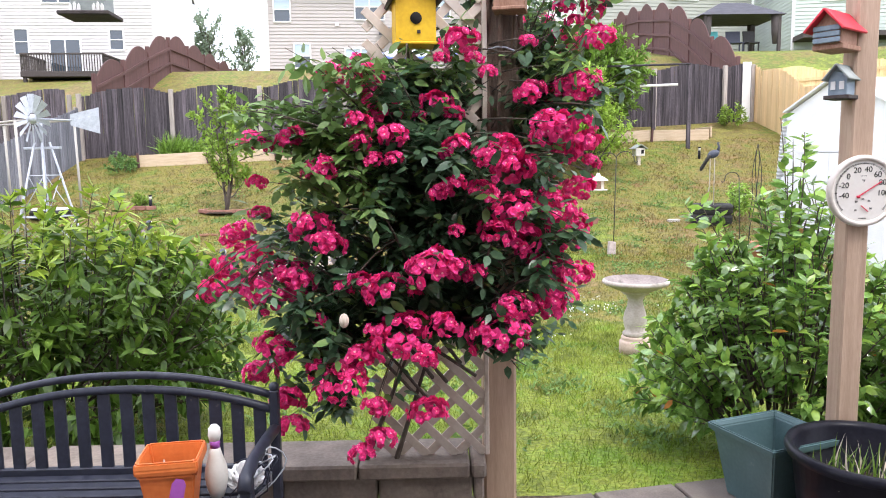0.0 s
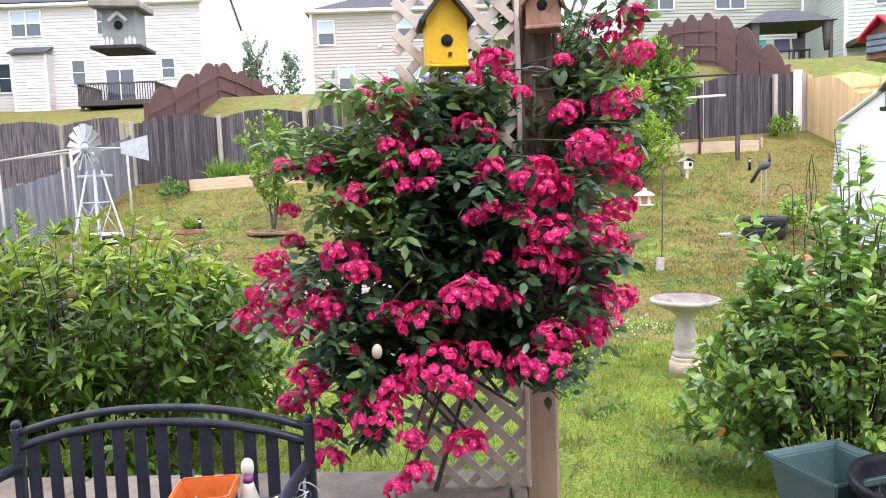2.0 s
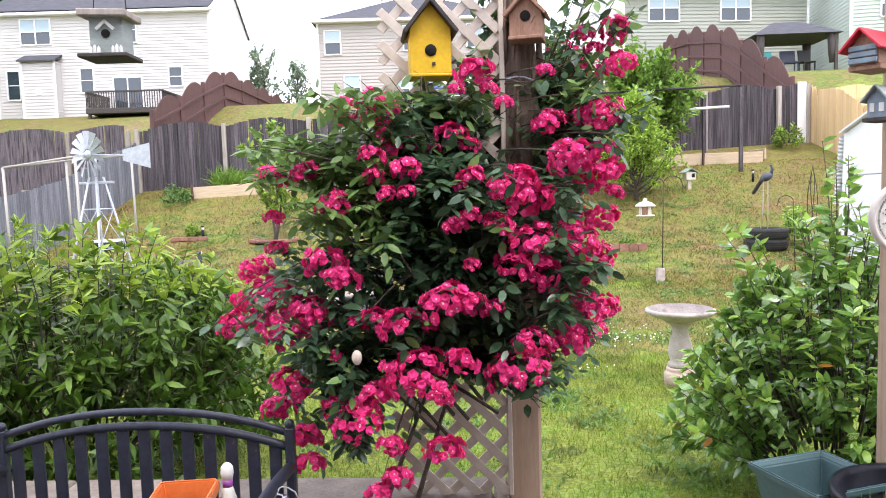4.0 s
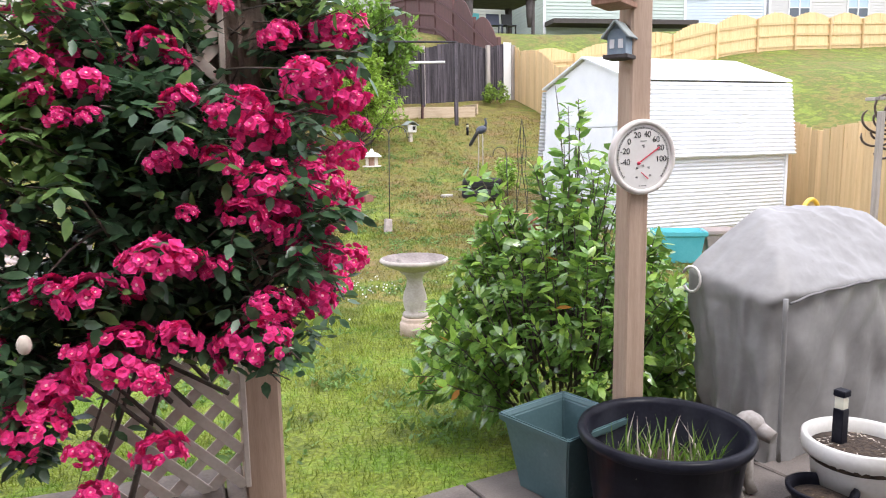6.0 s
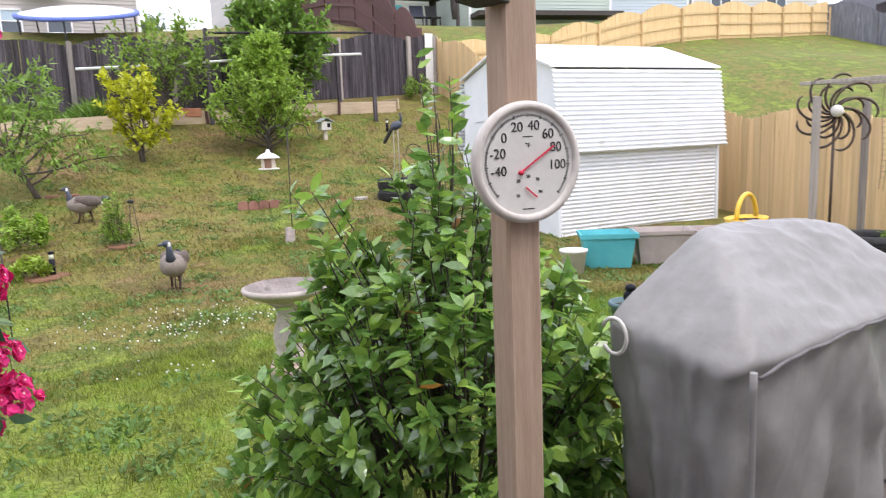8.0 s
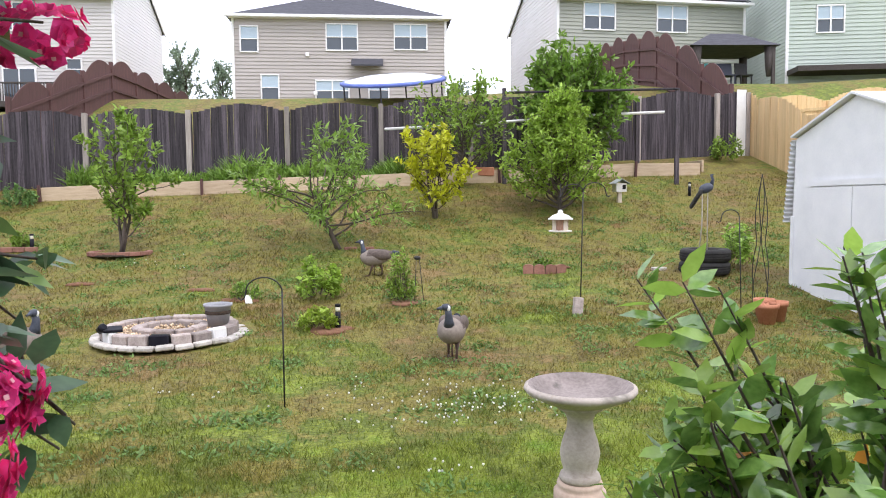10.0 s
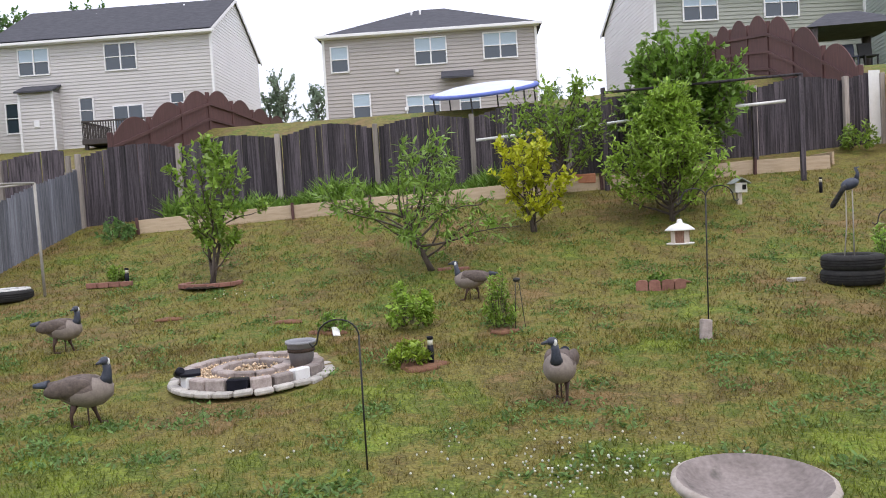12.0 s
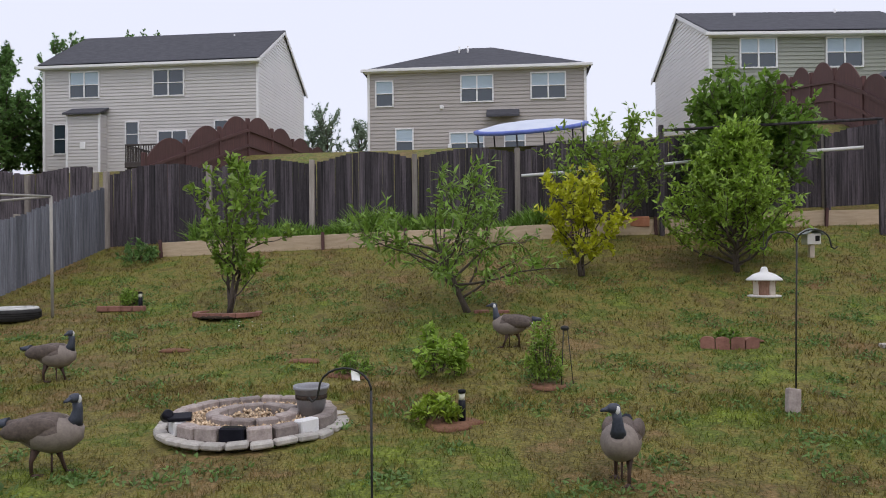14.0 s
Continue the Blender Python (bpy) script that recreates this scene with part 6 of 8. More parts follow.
def build_grill():
    t = thing("covered_grill", (2.88, 3.10, -0.02), 15, "barbecue grill under a wrinkled grey fabric cover", "grill")
    bm = B()
    rng = random.Random(6)
    n, hw, hd = 168, 0.70, 0.28

    def rim(k):
        a = 2 * math.pi * k / n
        c, s = math.cos(a), math.sin(a)
        q = (abs(c) ** 7 + abs(s) ** 7) ** (-1 / 7)
        return c * q, s * q

    def top(u, v):
        """Height of the cover over the side shelves and the hood."""
        x, d = u * hw, v * hd
        sh = 0.80 + 0.010 * math.sin(5 * u + 3 * v)
        planes = (0.325 - 0.05 * u, (x + 0.72) * 0.86 + 0.05 * v, (0.70 - x) * 1.5, (d + hd) * 1.05 + 0.005, (hd - d) * 2.4)
        k = 48.0
        rise = -math.log(sum(math.exp(-k * q) for q in planes)) / k
        w = noise.noise(Vector((u * 3.2, v * 2.6, 1.7))) * 0.008 - abs(noise.noise(Vector((u * 4 + v * 2, v * 3 - u * 2, 9.1)))) * 0.02 - abs(noise.noise(Vector((u * 9 - v * 3, v * 7 + u * 3, 3.3)))) * 0.008
        return sh + max(0.0, rise) + 0.01 + w

    rings = []
    levels = (0.03, 0.08, 0.14, 0.20, 0.26, 0.32, 0.38, 0.44, 0.50, 0.56, 0.62, 0.68, 0.73, 0.765)
    for li, z in enumerate(levels):
        row = []
        f = z / 0.765
        for k in range(n):
            u, v = rim(k)
            a = 2 * math.pi * k / n
            fold = (1 - f) * (0.026 * math.sin(9 * a + 1.2 * f) + 0.018 * math.sin(17 * a + 2)) + 0.010 * noise.noise(Vector((u * 4, v * 4, z * 5))) + 0.022 * noise.noise(Vector((u * 5 + z * 4, v * 5, z * 2.5))) - 0.05 * abs(noise.noise(Vector((u * 3.1 - z * 3.0, v * 3, z * 1.8 + 5)))) - 0.02 * abs(noise.noise(Vector((u * 5 + z * 5.0, v * 4 - z * 3, z * 2 + 1))))
            k2 = 0.90 + 0.10 * f
            zz = z + (0.02 * math.sin(6 * a) if li == 0 else 0)
            row.append(bm.verts.new((u * (hw * k2 + fold), v * (hd * (0.92 + 0.08 * f) + fold), zz)))
        rings.append(row)
    for j in range(1, 32):
        s = 1 - (j - 1) / 31.0
        s = s if j > 1 else 0.995
        row = []
        for k in range(n):
            u, v = rim(k)
            row.append(bm.verts.new((u * s * hw, v * s * hd, top(u * s, v * s) - (0.012 if j == 1 else 0))))
        rings.append(row)
    for r0, r1 in zip(rings, rings[1:]):
        for k in range(n):
            bm.faces.new((r0[k], r0[(k + 1) % n], r1[(k + 1) % n], r1[k])).smooth = True
    bm.faces.new(rings[-1])
    part("cover", fix(bm), COVER, t)
    # the seam tape runs along the front edge and down the corner
    bm = B()
    add_tube(bm, [(x, -hd * 1.0 - 0.006, top(x / hw, -0.99) - 0.008 + 0.006 * math.sin(9 * x)) for x in np.linspace(-0.66, 0.66, 24)], 0.006, 6)
    part("seam", bm, COVERSEAM, t)
    bm = B()
    add_tube(bm, [(-hw * 0.965 - 0.006 + 0.03 * (1 - f), -hd * 0.985 + 0.012 * (1 - f) - 0.004, 0.78 * f + 0.03) for f in np.linspace(1, 0.05, 12)], 0.011, 6)
    part("corner_fold", bm, COVER, t)
    bm = B()
    add_tube(bm, [(-hw - 0.01, 0.18 + 0.05 * math.cos(a), 0.83 + 0.06 * math.sin(a)) for a in np.linspace(0.4, 5.6, 14)], 0.007, 6)
    part("cord_loop", bm, WHITEPOT, t, "white cord loop")
    for sx in (-0.5, 0.5):
        for sy in (-0.16, 0.16):
            bm = B()
            add_tube(bm, [(sx - 0.012, sy, 0.03), (sx + 0.012, sy, 0.03)], 0.03, 12)
            part("wheel", bm, BLACKPLASTIC, t)


def build_bench():
    t = thing("garden_bench", (-1.31, 2.38, 0.0), 0, "blue black metal garden bench with arched slatted back", "bench")
    w = 1.08

    def arch(x):
        return 0.775 - 0.085 * (abs(x) / (w / 2)) ** 2.2

    for off, r, nm in ((0.0, 0.017, "top_rail"), (-0.055, 0.017, "back_rail")):
        bm = B()
        add_tube(bm, [(a, 0.02, arch(a) + off) for a in np.linspace(-w / 2, w / 2, 25)], 0.0145 if off == 0 else 0.016, 8)
        part(nm, bm, BENCHPAINT, t)
    bm = B()
    add_box(bm, (0, 0.02, 0.40), (w, 0.026, 0.045), bevel=0.004)
    part("lower_rail", bm, BENCHPAINT, t)
    n = 13
    for i in range(n):
        x = -w / 2 + 0.045 + i * (w - 0.09) / (n - 1)
        z1 = arch(x) - 0.06
        bm = B()
        add_box(bm, (x, 0.02, (0.40 + z1) / 2), (0.046, 0.012, z1 - 0.40), bevel=0.003)
        part("slat", bm, BENCHPAINT, t)
    for s in (-1, 1):
        bm = B()
        add_box(bm, (s * (w / 2 + 0.012), 0.02, 0.35), (0.035, 0.035, 0.72), bevel=0.005)
        add_ball(bm, (s * (w / 2 + 0.012), 0.02, 0.72), (0.02, 0.02, 0.02), 8)
        part("back_leg", bm, BENCHPAINT, t)
        bm = B()
        add_box(bm, (s * (w / 2 + 0.012), -0.42, 0.28), (0.04, 0.04, 0.56), bevel=0.005)
        part("front_leg", bm, BENCHPAINT, t)
        bm = B()
        pts = [(s * (w / 2 + 0.012), 0.02, 0.56), (s * (w / 2 + 0.012), -0.15, 0.575), (s * (w / 2 + 0.012), -0.33, 0.58), (s * (w / 2 + 0.012), -0.43, 0.565), (s * (w / 2 + 0.012), -0.46, 0.53)]
        add_tube(bm, pts, 0.022, 8)
        part("armrest", bm, BENCHPAINT, t)
    for i in range(7):
        bm = B()
        add_box(bm, (0, -0.42 + i * 0.066, 0.393), (w, 0.048, 0.014), bevel=0.003)
        part("seat_slat", bm, BENCHPAINT, t)
    for y in (-0.42, -0.02):
        bm = B()
        add_box(bm, (0, y, 0.37), (w, 0.03, 0.03), bevel=0.003)
        part("seat_rail", bm, BENCHPAINT, t)
    # clutter on the seat
    p = pot("orange_planter", -1.035, 2.08, 0.40, [(0.72, 0), (0.92, 0.155), (1.02, 0.157), (1.06, 0.18), (1.02, 0.205), (0.94, 0.205), (0.86, 0.16), (0.7, 0.02)], ORANGE, "square orange plastic planter with a purple tag", (0.7, 0.11), "planter", 8, (0.095, 0.09))
    bm = B()
    add_plate(bm, [(-0.022, 0), (0.022, 0), (0.022, 0.05), (0.012, 0.066), (-0.012, 0.066), (-0.022, 0.05)], -0.001, 0.001)
    part("tag", bm, PURPLE, p, "purple plant tag").matrix_basis = pose(0.03, -0.108, 0.085, -8, 12, 0)
    bm = B()
    add_plate(bm, [(-0.014, 0), (0.014, 0), (0, 0.05)], -0.001, 0.001)
    part("label_stake", bm, WHITEPAINT, p).matrix_basis = pose(-0.01, -0.07, 0.165, 10, 5, 0)
    q = thing("bowling_pin", (-0.92, 2.18, 0.40), 0, "old white bowling pin with purple neck band", "bowling pin")
    bm = B()
    add_lathe(bm, [(0.022, 0), (0.033, 0.03), (0.040, 0.075), (0.036, 0.11), (0.022, 0.155), (0.0165, 0.178)], 22)
    part("body", bm, WHITEPOT, q)
    bm = B()
    add_lathe(bm, [(0.0167, 0.176), (0.0172, 0.19), (0.0178, 0.203)], 22)
    part("neck_band", bm, PURPLE, q)
    bm = B()
    add_lathe(bm, [(0.0175, 0.2025), (0.022, 0.225), (0.020, 0.246), (0.010, 0.258), (0, 0.26)], 22)
    part("head", bm, WHITEPAINT, q)
    h = thing("wire_hangers", (-0.80, 2.10, 0.40), 0, "tangled bundle of bent wire hangers", "wire")
    rr = random.Random(4)
    for k in range(9):
        bm = B()
        a = rr.uniform(-0.5, 0.5)
        pts = [(rr.uniform(-0.04, 0.03), rr.uniform(-0.05, 0.05), 0.005)]
        for s in np.linspace(0.15, 1, 9):
            pts.append((pts[0][0] + 0.09 * math.sin(2.6 * s + a) + 0.02 * math.sin(9 * s + k), pts[0][1] + 0.05 * math.cos(3 * s + k), 0.18 * math.sin(s * 2.2)))
        add_tube(bm, pts, 0.0028, 5)
        part("wire", bm, GALV if k % 2 else BENCHPAINT, h)
    b = thing("plastic_bag", (-0.83, 2.22, 0.40), 20, "crumpled clear plastic bag", "bag")
    bm = B()
    g = bmesh.ops.create_icosphere(bm, subdivisions=4, radius=1.0)
    for v in bm.verts:
        f = 1 + 0.35 * noise.noise(v.co * 2.3) + 0.15 * noise.noise(v.co * 6)
        v.co = Vector((v.co.x * 0.06 * f, v.co.y * 0.05 * f, max(0, (v.co.z + 0.9) * 0.05 * f)))
    part("film", bm, CLEARFILM, b)


def gable_box(t, w, d, h, rise, wall, roof, over=0.02, thick=0.012, hole=None, roof_label=""):
    """A little house: walls with a gable to the front (-y) and two roof boards."""
    bm = B()
    add_plate(bm, [(-w / 2, 0), (w / 2, 0), (w / 2, h), (0, h + rise), (-w / 2, h)], -d / 2, d / 2)
    bmesh.ops.bevel(bm, geom=bm.edges[:], offset=0.002, segments=1, affect="EDGES")
    part("box", fix(bm), wall, t)
    for s in (-1, 1):
        bm = B()
        ln = math.hypot(w / 2, rise) + over
        add_box(bm, (0, 0, 0), (ln, d + over * 2.2, thick), bevel=0.002)
        a = math.degrees(math.atan2(rise, w / 2))
        cx = s * (ln / 2) * math.cos(radians(a))
        part("roof_board", bm, roof, t, roof_label).matrix_basis = pose(cx, 0, h + rise + thick * 0.75 - (ln / 2) * math.sin(radians(a)), 0, s * a, 0)
    if hole:
        r, z = hole
        bm = B()
        add_lathe(bm, [(r, -0.003), (r, 0.003), (0, 0.0031)], 24)
        part("entrance_hole", bm, HOLE, t).matrix_basis = pose(0, -d / 2 - 0.001, z, 90)


def build_birdhouses():
    t = thing("yellow_birdhouse", (-0.215, 2.655, 2.005), 9, "mustard yellow wooden birdhouse with dark roof", "birdhouse")
    gable_box(t, 0.155, 0.13, 0.165, 0.095, YELLOW, DARKROOF, 0.035, 0.014, (0.022, 0.085))
    bm = B()
    add_box(bm, (0, 0, -0.006), (0.165, 0.14, 0.012), bevel=0.003)
    part("floor_board", bm, YELLOW, t)
    bm = B()
    add_box(bm, (0.01, -0.068, 0.035), (0.012, 0.008, 0.012))
    part("catch", bm, DARKROOF, t)
    t = thing("wooden_birdhouse", (0.165, 2.695, 2.14), -12, "small rustic wooden birdhouse on the post", "birdhouse")
    gable_box(t, 0.125, 0.10, 0.085, 0.065, TANWOOD, TANWOOD, 0.025, 0.012, (0.02, 0.075))
    bm = B()
    add_box(bm, (0, -0.01, -0.007), (0.13, 0.12, 0.014), bevel=0.003)
    part("floor_board", bm, TANWOOD, t)
    t = thing("grey_birdhouse", (-1.345, 2.40, 2.075), 4, "hanging grey wooden birdhouse with white picket trim", "birdhouse")
    bm = B()
    add_box(bm, (0, 0, 0.075), (0.135, 0.11, 0.15), bevel=0.003)
    part("box", bm, GREYPAINT, t)
    bm = B()
    add_box(bm, (0, -0.01, 0.163), (0.20, 0.17, 0.028), bevel=0.004, ry=2)
    part("roof_board", bm, GREYPOST, t)
    bm = B()
    add_box(bm, (0, -0.02, -0.008), (0.20, 0.17, 0.016), bevel=0.003)
    part("floor_board", bm, DARKROOF, t)
    bm = B()
    add_lathe(bm, [(0.017, -0.003), (0.017, 0.003), (0, 0.0031)], 24)
    part("entrance_hole", bm, HOLE, t).matrix_basis = pose(0, -0.0565, 0.085, 90)
    for s in (-1, 1):
        bm = B()
        add_box(bm, (0, 0, 0), (0.05, 0.012, 0.012))
        part("gable_trim", bm, WHITEPAINT, t).matrix_basis = pose(s * 0.017, -0.06, 0.118, 0, s * 42, 0)
        for k in range(3):
            bm = B()
            x = s * 0.045 + (k - 1) * 0.016
            add_plate(bm, [(-0.006, 0), (0.006, 0), (0.006, 0.025 + 0.006 * (k == 1)), (0, 0.034 + 0.006 * (k == 1)), (-0.006, 0.025 + 0.006 * (k == 1))], -0.003, 0.003)
            part("picket", bm, WHITEPAINT, t).matrix_basis = pose(x, -0.062, 0.002)
    for s in (-1, 1):
        bm = B()
        add_tube(bm, [(s * 0.07, 0, 0.17), (s * 0.05, 0, 0.4), (0.0, 0, 0.86)], 0.002, 5)
        part("chain", bm, BLACKMETAL, t)
    t.matrix_basis = pose(-1.335, 2.40, 2.075, 0, 0, 4) @ Matrix.Scale(0.86, 4)
    t = thing("red_roof_birdhouse", (1.52, 2.80, 2.0), -52, "wooden birdhouse with a bright red roof on the post", "birdhouse")
    gable_box(t, 0.11, 0.15, 0.07, 0.06, TANWOOD, REDPAINT, 0.035, 0.01)
    for k in range(3):
        bm = B()
        add_box(bm, (0, -0.082, 0.015 + k * 0.024), (0.105, 0.012, 0.02), bevel=0.002)
        part("front_slat", bm, BLUEGREY, t)
    bm = B()
    add_box(bm, (0, 0.02, -0.01), (0.12, 0.18, 0.02), bevel=0.002)
    part("floor_board", bm, TANWOOD, t)
    t = thing("cottage_birdhouse", (1.575, 2.83, 1.80), -50, "tiny blue grey cottage birdhouse on the post", "birdhouse")
    gable_box(t, 0.075, 0.09, 0.075, 0.045, BLUEGREY, GREYPAINT, 0.025, 0.008)
    for s in (-1, 1):
        bm = B()
        add_box(bm, (s * 0.017, -0.047, 0.04), (0.018, 0.006, 0.034))
        part("window_trim", bm, WHITEPAINT, t)
    bm = B()
    add_box(bm, (0, 0, -0.008), (0.1, 0.12, 0.016), bevel=0.002)
    part("floor_board", bm, DARKROOF, t)


build_thermometer()
build_pots()
build_grill()
build_bench()
build_birdhouses()


# ---------------------------------------------------------------- statues
def statue(name, x, y, rz, label, fill, scale=1.0, z=None, category="statue", group=""):
    bm = B()
    mats = fill(bm)
    ob = part(name, bm, mats, None)
    ob.matrix_basis = pose(x, y, (gz(x, y) if z is None else z) - 0.005, 0, 0, rz) @ Matrix.Scale(scale, 4)
    return tagged(ob, label, category, group)


def paint(bm, start, idx):
    bm.faces.ensure_lookup_table()
    for f in bm.faces[start:]:
        f.material_index = idx


def goose(turn):
    def fill(bm):
        # body along +x, breast at the front
        pts = [(-0.33, 0, 0.395), (-0.26, 0, 0.375), (-0.17, 0, 0.35), (-0.06, 0, 0.325), (0.05, 0, 0.315), (0.14, 0, 0.325), (0.20, 0, 0.35), (0.235, 0, 0.385)]
        add_tube(bm, pts, [0.022, 0.055, 0.098, 0.135, 0.15, 0.14, 0.105, 0.05], 20)
        for f in bm.faces:
            c = f.calc_center_median()
            f.material_index = 0 if c.z > 0.345 - 0.06 * (c.x < -0.1) and c.x < 0.13 else 1
        for s in (-1, 1):
            k = len(bm.faces)
            add_ball(bm, (-0.09, s * 0.105, 0.37), (0.21, 0.05, 0.085), 14, ry=-7)
            paint(bm, k, 0)
            k = len(bm.faces)
            add_tube(bm, [(-0.01 + 0.05 * s, s * 0.055, 0.21), (-0.01 + 0.085 * s, s * 0.06, 0.11), (0.01 + 0.10 * s, s * 0.06, 0.012)], [0.035, 0.015, 0.012], 8)
            for a in (-0.5, 0, 0.5):
                add_tube(bm, [(0.01 + 0.10 * s, s * 0.06, 0.012), (0.01 + 0.10 * s + 0.08 * math.cos(a), s * 0.06 + 0.08 * math.sin(a), 0.008)], [0.013, 0.007], 6)
            paint(bm, k, 4)
        k = len(bm.faces)
        add_tube(bm, [(0.03, 0, 0.2), (0.03, 0, -0.02)], 0.008, 6)
        paint(bm, k, 4)
        k = len(bm.faces)
        add_tube(bm, [(-0.29, 0, 0.40), (-0.42, 0, 0.395)], [0.045, 0.02], 8)
        paint(bm, k, 2)
        k = len(bm.faces)
        add_ball(bm, (-0.24, 0, 0.315), (0.10, 0.055, 0.035), 10, ry=28)
        paint(bm, k, 3)
        k = len(bm.faces)
        ct, st = math.cos(radians(turn)), math.sin(radians(turn))
        add_tube(bm, [(0.20, 0, 0.39), (0.215, 0, 0.44), (0.225, 0.0, 0.50), (0.225 + 0.01 * ct, 0.01 * st, 0.56)], [0.062, 0.046, 0.036, 0.034], 12)
        add_ball(bm, (0.225 + 0.03 * ct, 0.03 * st, 0.585), (0.055, 0.038, 0.038), 12, rz=turn)
        add_tube(bm, [(0.225 + 0.07 * ct, 0.07 * st, 0.583), (0.225 + 0.13 * ct, 0.13 * st, 0.572)], [0.022, 0.009], 8)
        paint(bm, k, 2)
        k = len(bm.faces)
        for s in (-1, 1):
            add_ball(bm, (0.225 + 0.012 * ct - s * 0.026 * st, 0.012 * st + s * 0.026 * ct, 0.575), (0.022, 0.014, 0.032), 8, rz=turn)
        paint(bm, k, 3)
        return [DECOYBROWN, DECOYTAN, DECOYBLACK, DECOYWHITE, DECOYLEG]
    return fill


def reclining(bm, antlers=False):
    add_tube(bm, [(-0.26, 0, 0.11), (-0.15, 0, 0.14), (0.02, 0, 0.14), (0.15, 0, 0.15), (0.2, 0, 0.17)], [0.05, 0.12, 0.12, 0.11, 0.07], 14)
    add_tube(bm, [(0.15, 0, 0.2), (0.22, 0, 0.32), (0.26, 0, 0.42)], [0.085, 0.06, 0.05], 12)
    add_ball(bm, (0.30, 0, 0.45), (0.085, 0.055, 0.06), 12, ry=12)
    add_tube(bm, [(0.34, 0, 0.44), (0.43, 0, 0.41)], [0.045, 0.026], 10)
    for s in (-1, 1):
        add_tube(bm, [(0.25, s * 0.04, 0.48), (0.21, s * 0.08, 0.56), (0.20, s * 0.085, 0.60)], [0.012, 0.03, 0.004], 7)
        add_tube(bm, [(0.12, s * 0.08, 0.07), (0.28, s * 0.10, 0.04), (0.16, s * 0.12, 0.03)], [0.05, 0.03, 0.025], 8)
        add_tube(bm, [(-0.2, s * 0.08, 0.10), (-0.05, s * 0.15, 0.06), (-0.22, s * 0.17, 0.03)], [0.08, 0.06, 0.025], 8)
        if antlers:
            add_tube(bm, [(0.25, s * 0.02, 0.49), (0.22, s * 0.07, 0.57), (0.25, s * 0.11, 0.66)], [0.014, 0.011, 0.004], 6)
            add_tube(bm, [(0.22, s * 0.07, 0.57), (0.29, s * 0.07, 0.62)], [0.01, 0.004], 5)
            add_tube(bm, [(0.235, s * 0.09, 0.61), (0.18, s * 0.11, 0.65)], [0.009, 0.004], 5)
    return [RESINTAN]


def dog_figure(bm):
    add_tube(bm, [(-0.16, 0, 0.09), (-0.06, 0, 0.13), (0.03, 0, 0.19), (0.07, 0, 0.26)], [0.07, 0.085, 0.075, 0.055], 14)
    add_ball(bm, (0.10, 0, 0.315), (0.058, 0.05, 0.05), 14)
    add_tube(bm, [(0.13, 0, 0.305), (0.195, 0, 0.285)], [0.036, 0.026], 10)
    for s in (-1, 1):
        add_tube(bm, [(0.08, s * 0.045, 0.345), (0.075, s * 0.062, 0.30), (0.085, s * 0.058, 0.265)], [0.012, 0.022, 0.008], 8)
        add_tube(bm, [(0.06, s * 0.045, 0.19), (0.075, s * 0.05, 0.06), (0.10, s * 0.05, 0.015)], [0.034, 0.024, 0.022], 8)
        add_tube(bm, [(-0.13, s * 0.06, 0.10), (-0.05, s * 0.09, 0.05), (0.0, s * 0.09, 0.018)], [0.06, 0.045, 0.02], 8)
    add_tube(bm, [(-0.2, 0, 0.06), (-0.3, 0.02, 0.03)], [0.02, 0.01], 6)
    return [RESINGREY]


for x, y, rz, turn, s in ((-3.25, 9.75, 12, -112, 1.03), (-5.29, 12.52, 5, -98, 1.0), (1.17, 10.13, 258, -58, 1.0), (0.10, 14.2, 172, 0, 0.95)):
    statue("goose_decoy", x, y, rz, "brown plastic goose decoy standing on the lawn", goose(turn), s, category="decoy", group="goose decoys")
statue("deer_statue", 5.98, 4.25, 12, "tan resin fawn lying on the grass", lambda bm: reclining(bm), 0.95)
statue("deer_statue", 6.75, 3.95, 150, "tan resin buck with antlers lying on the grass", lambda bm: reclining(bm, True), 1.0)
statue("dog_statue", 1.98, 2.62, -68, "weathered grey sitting dog figure between pots and grill", dog_figure, 1.05, 0.0)


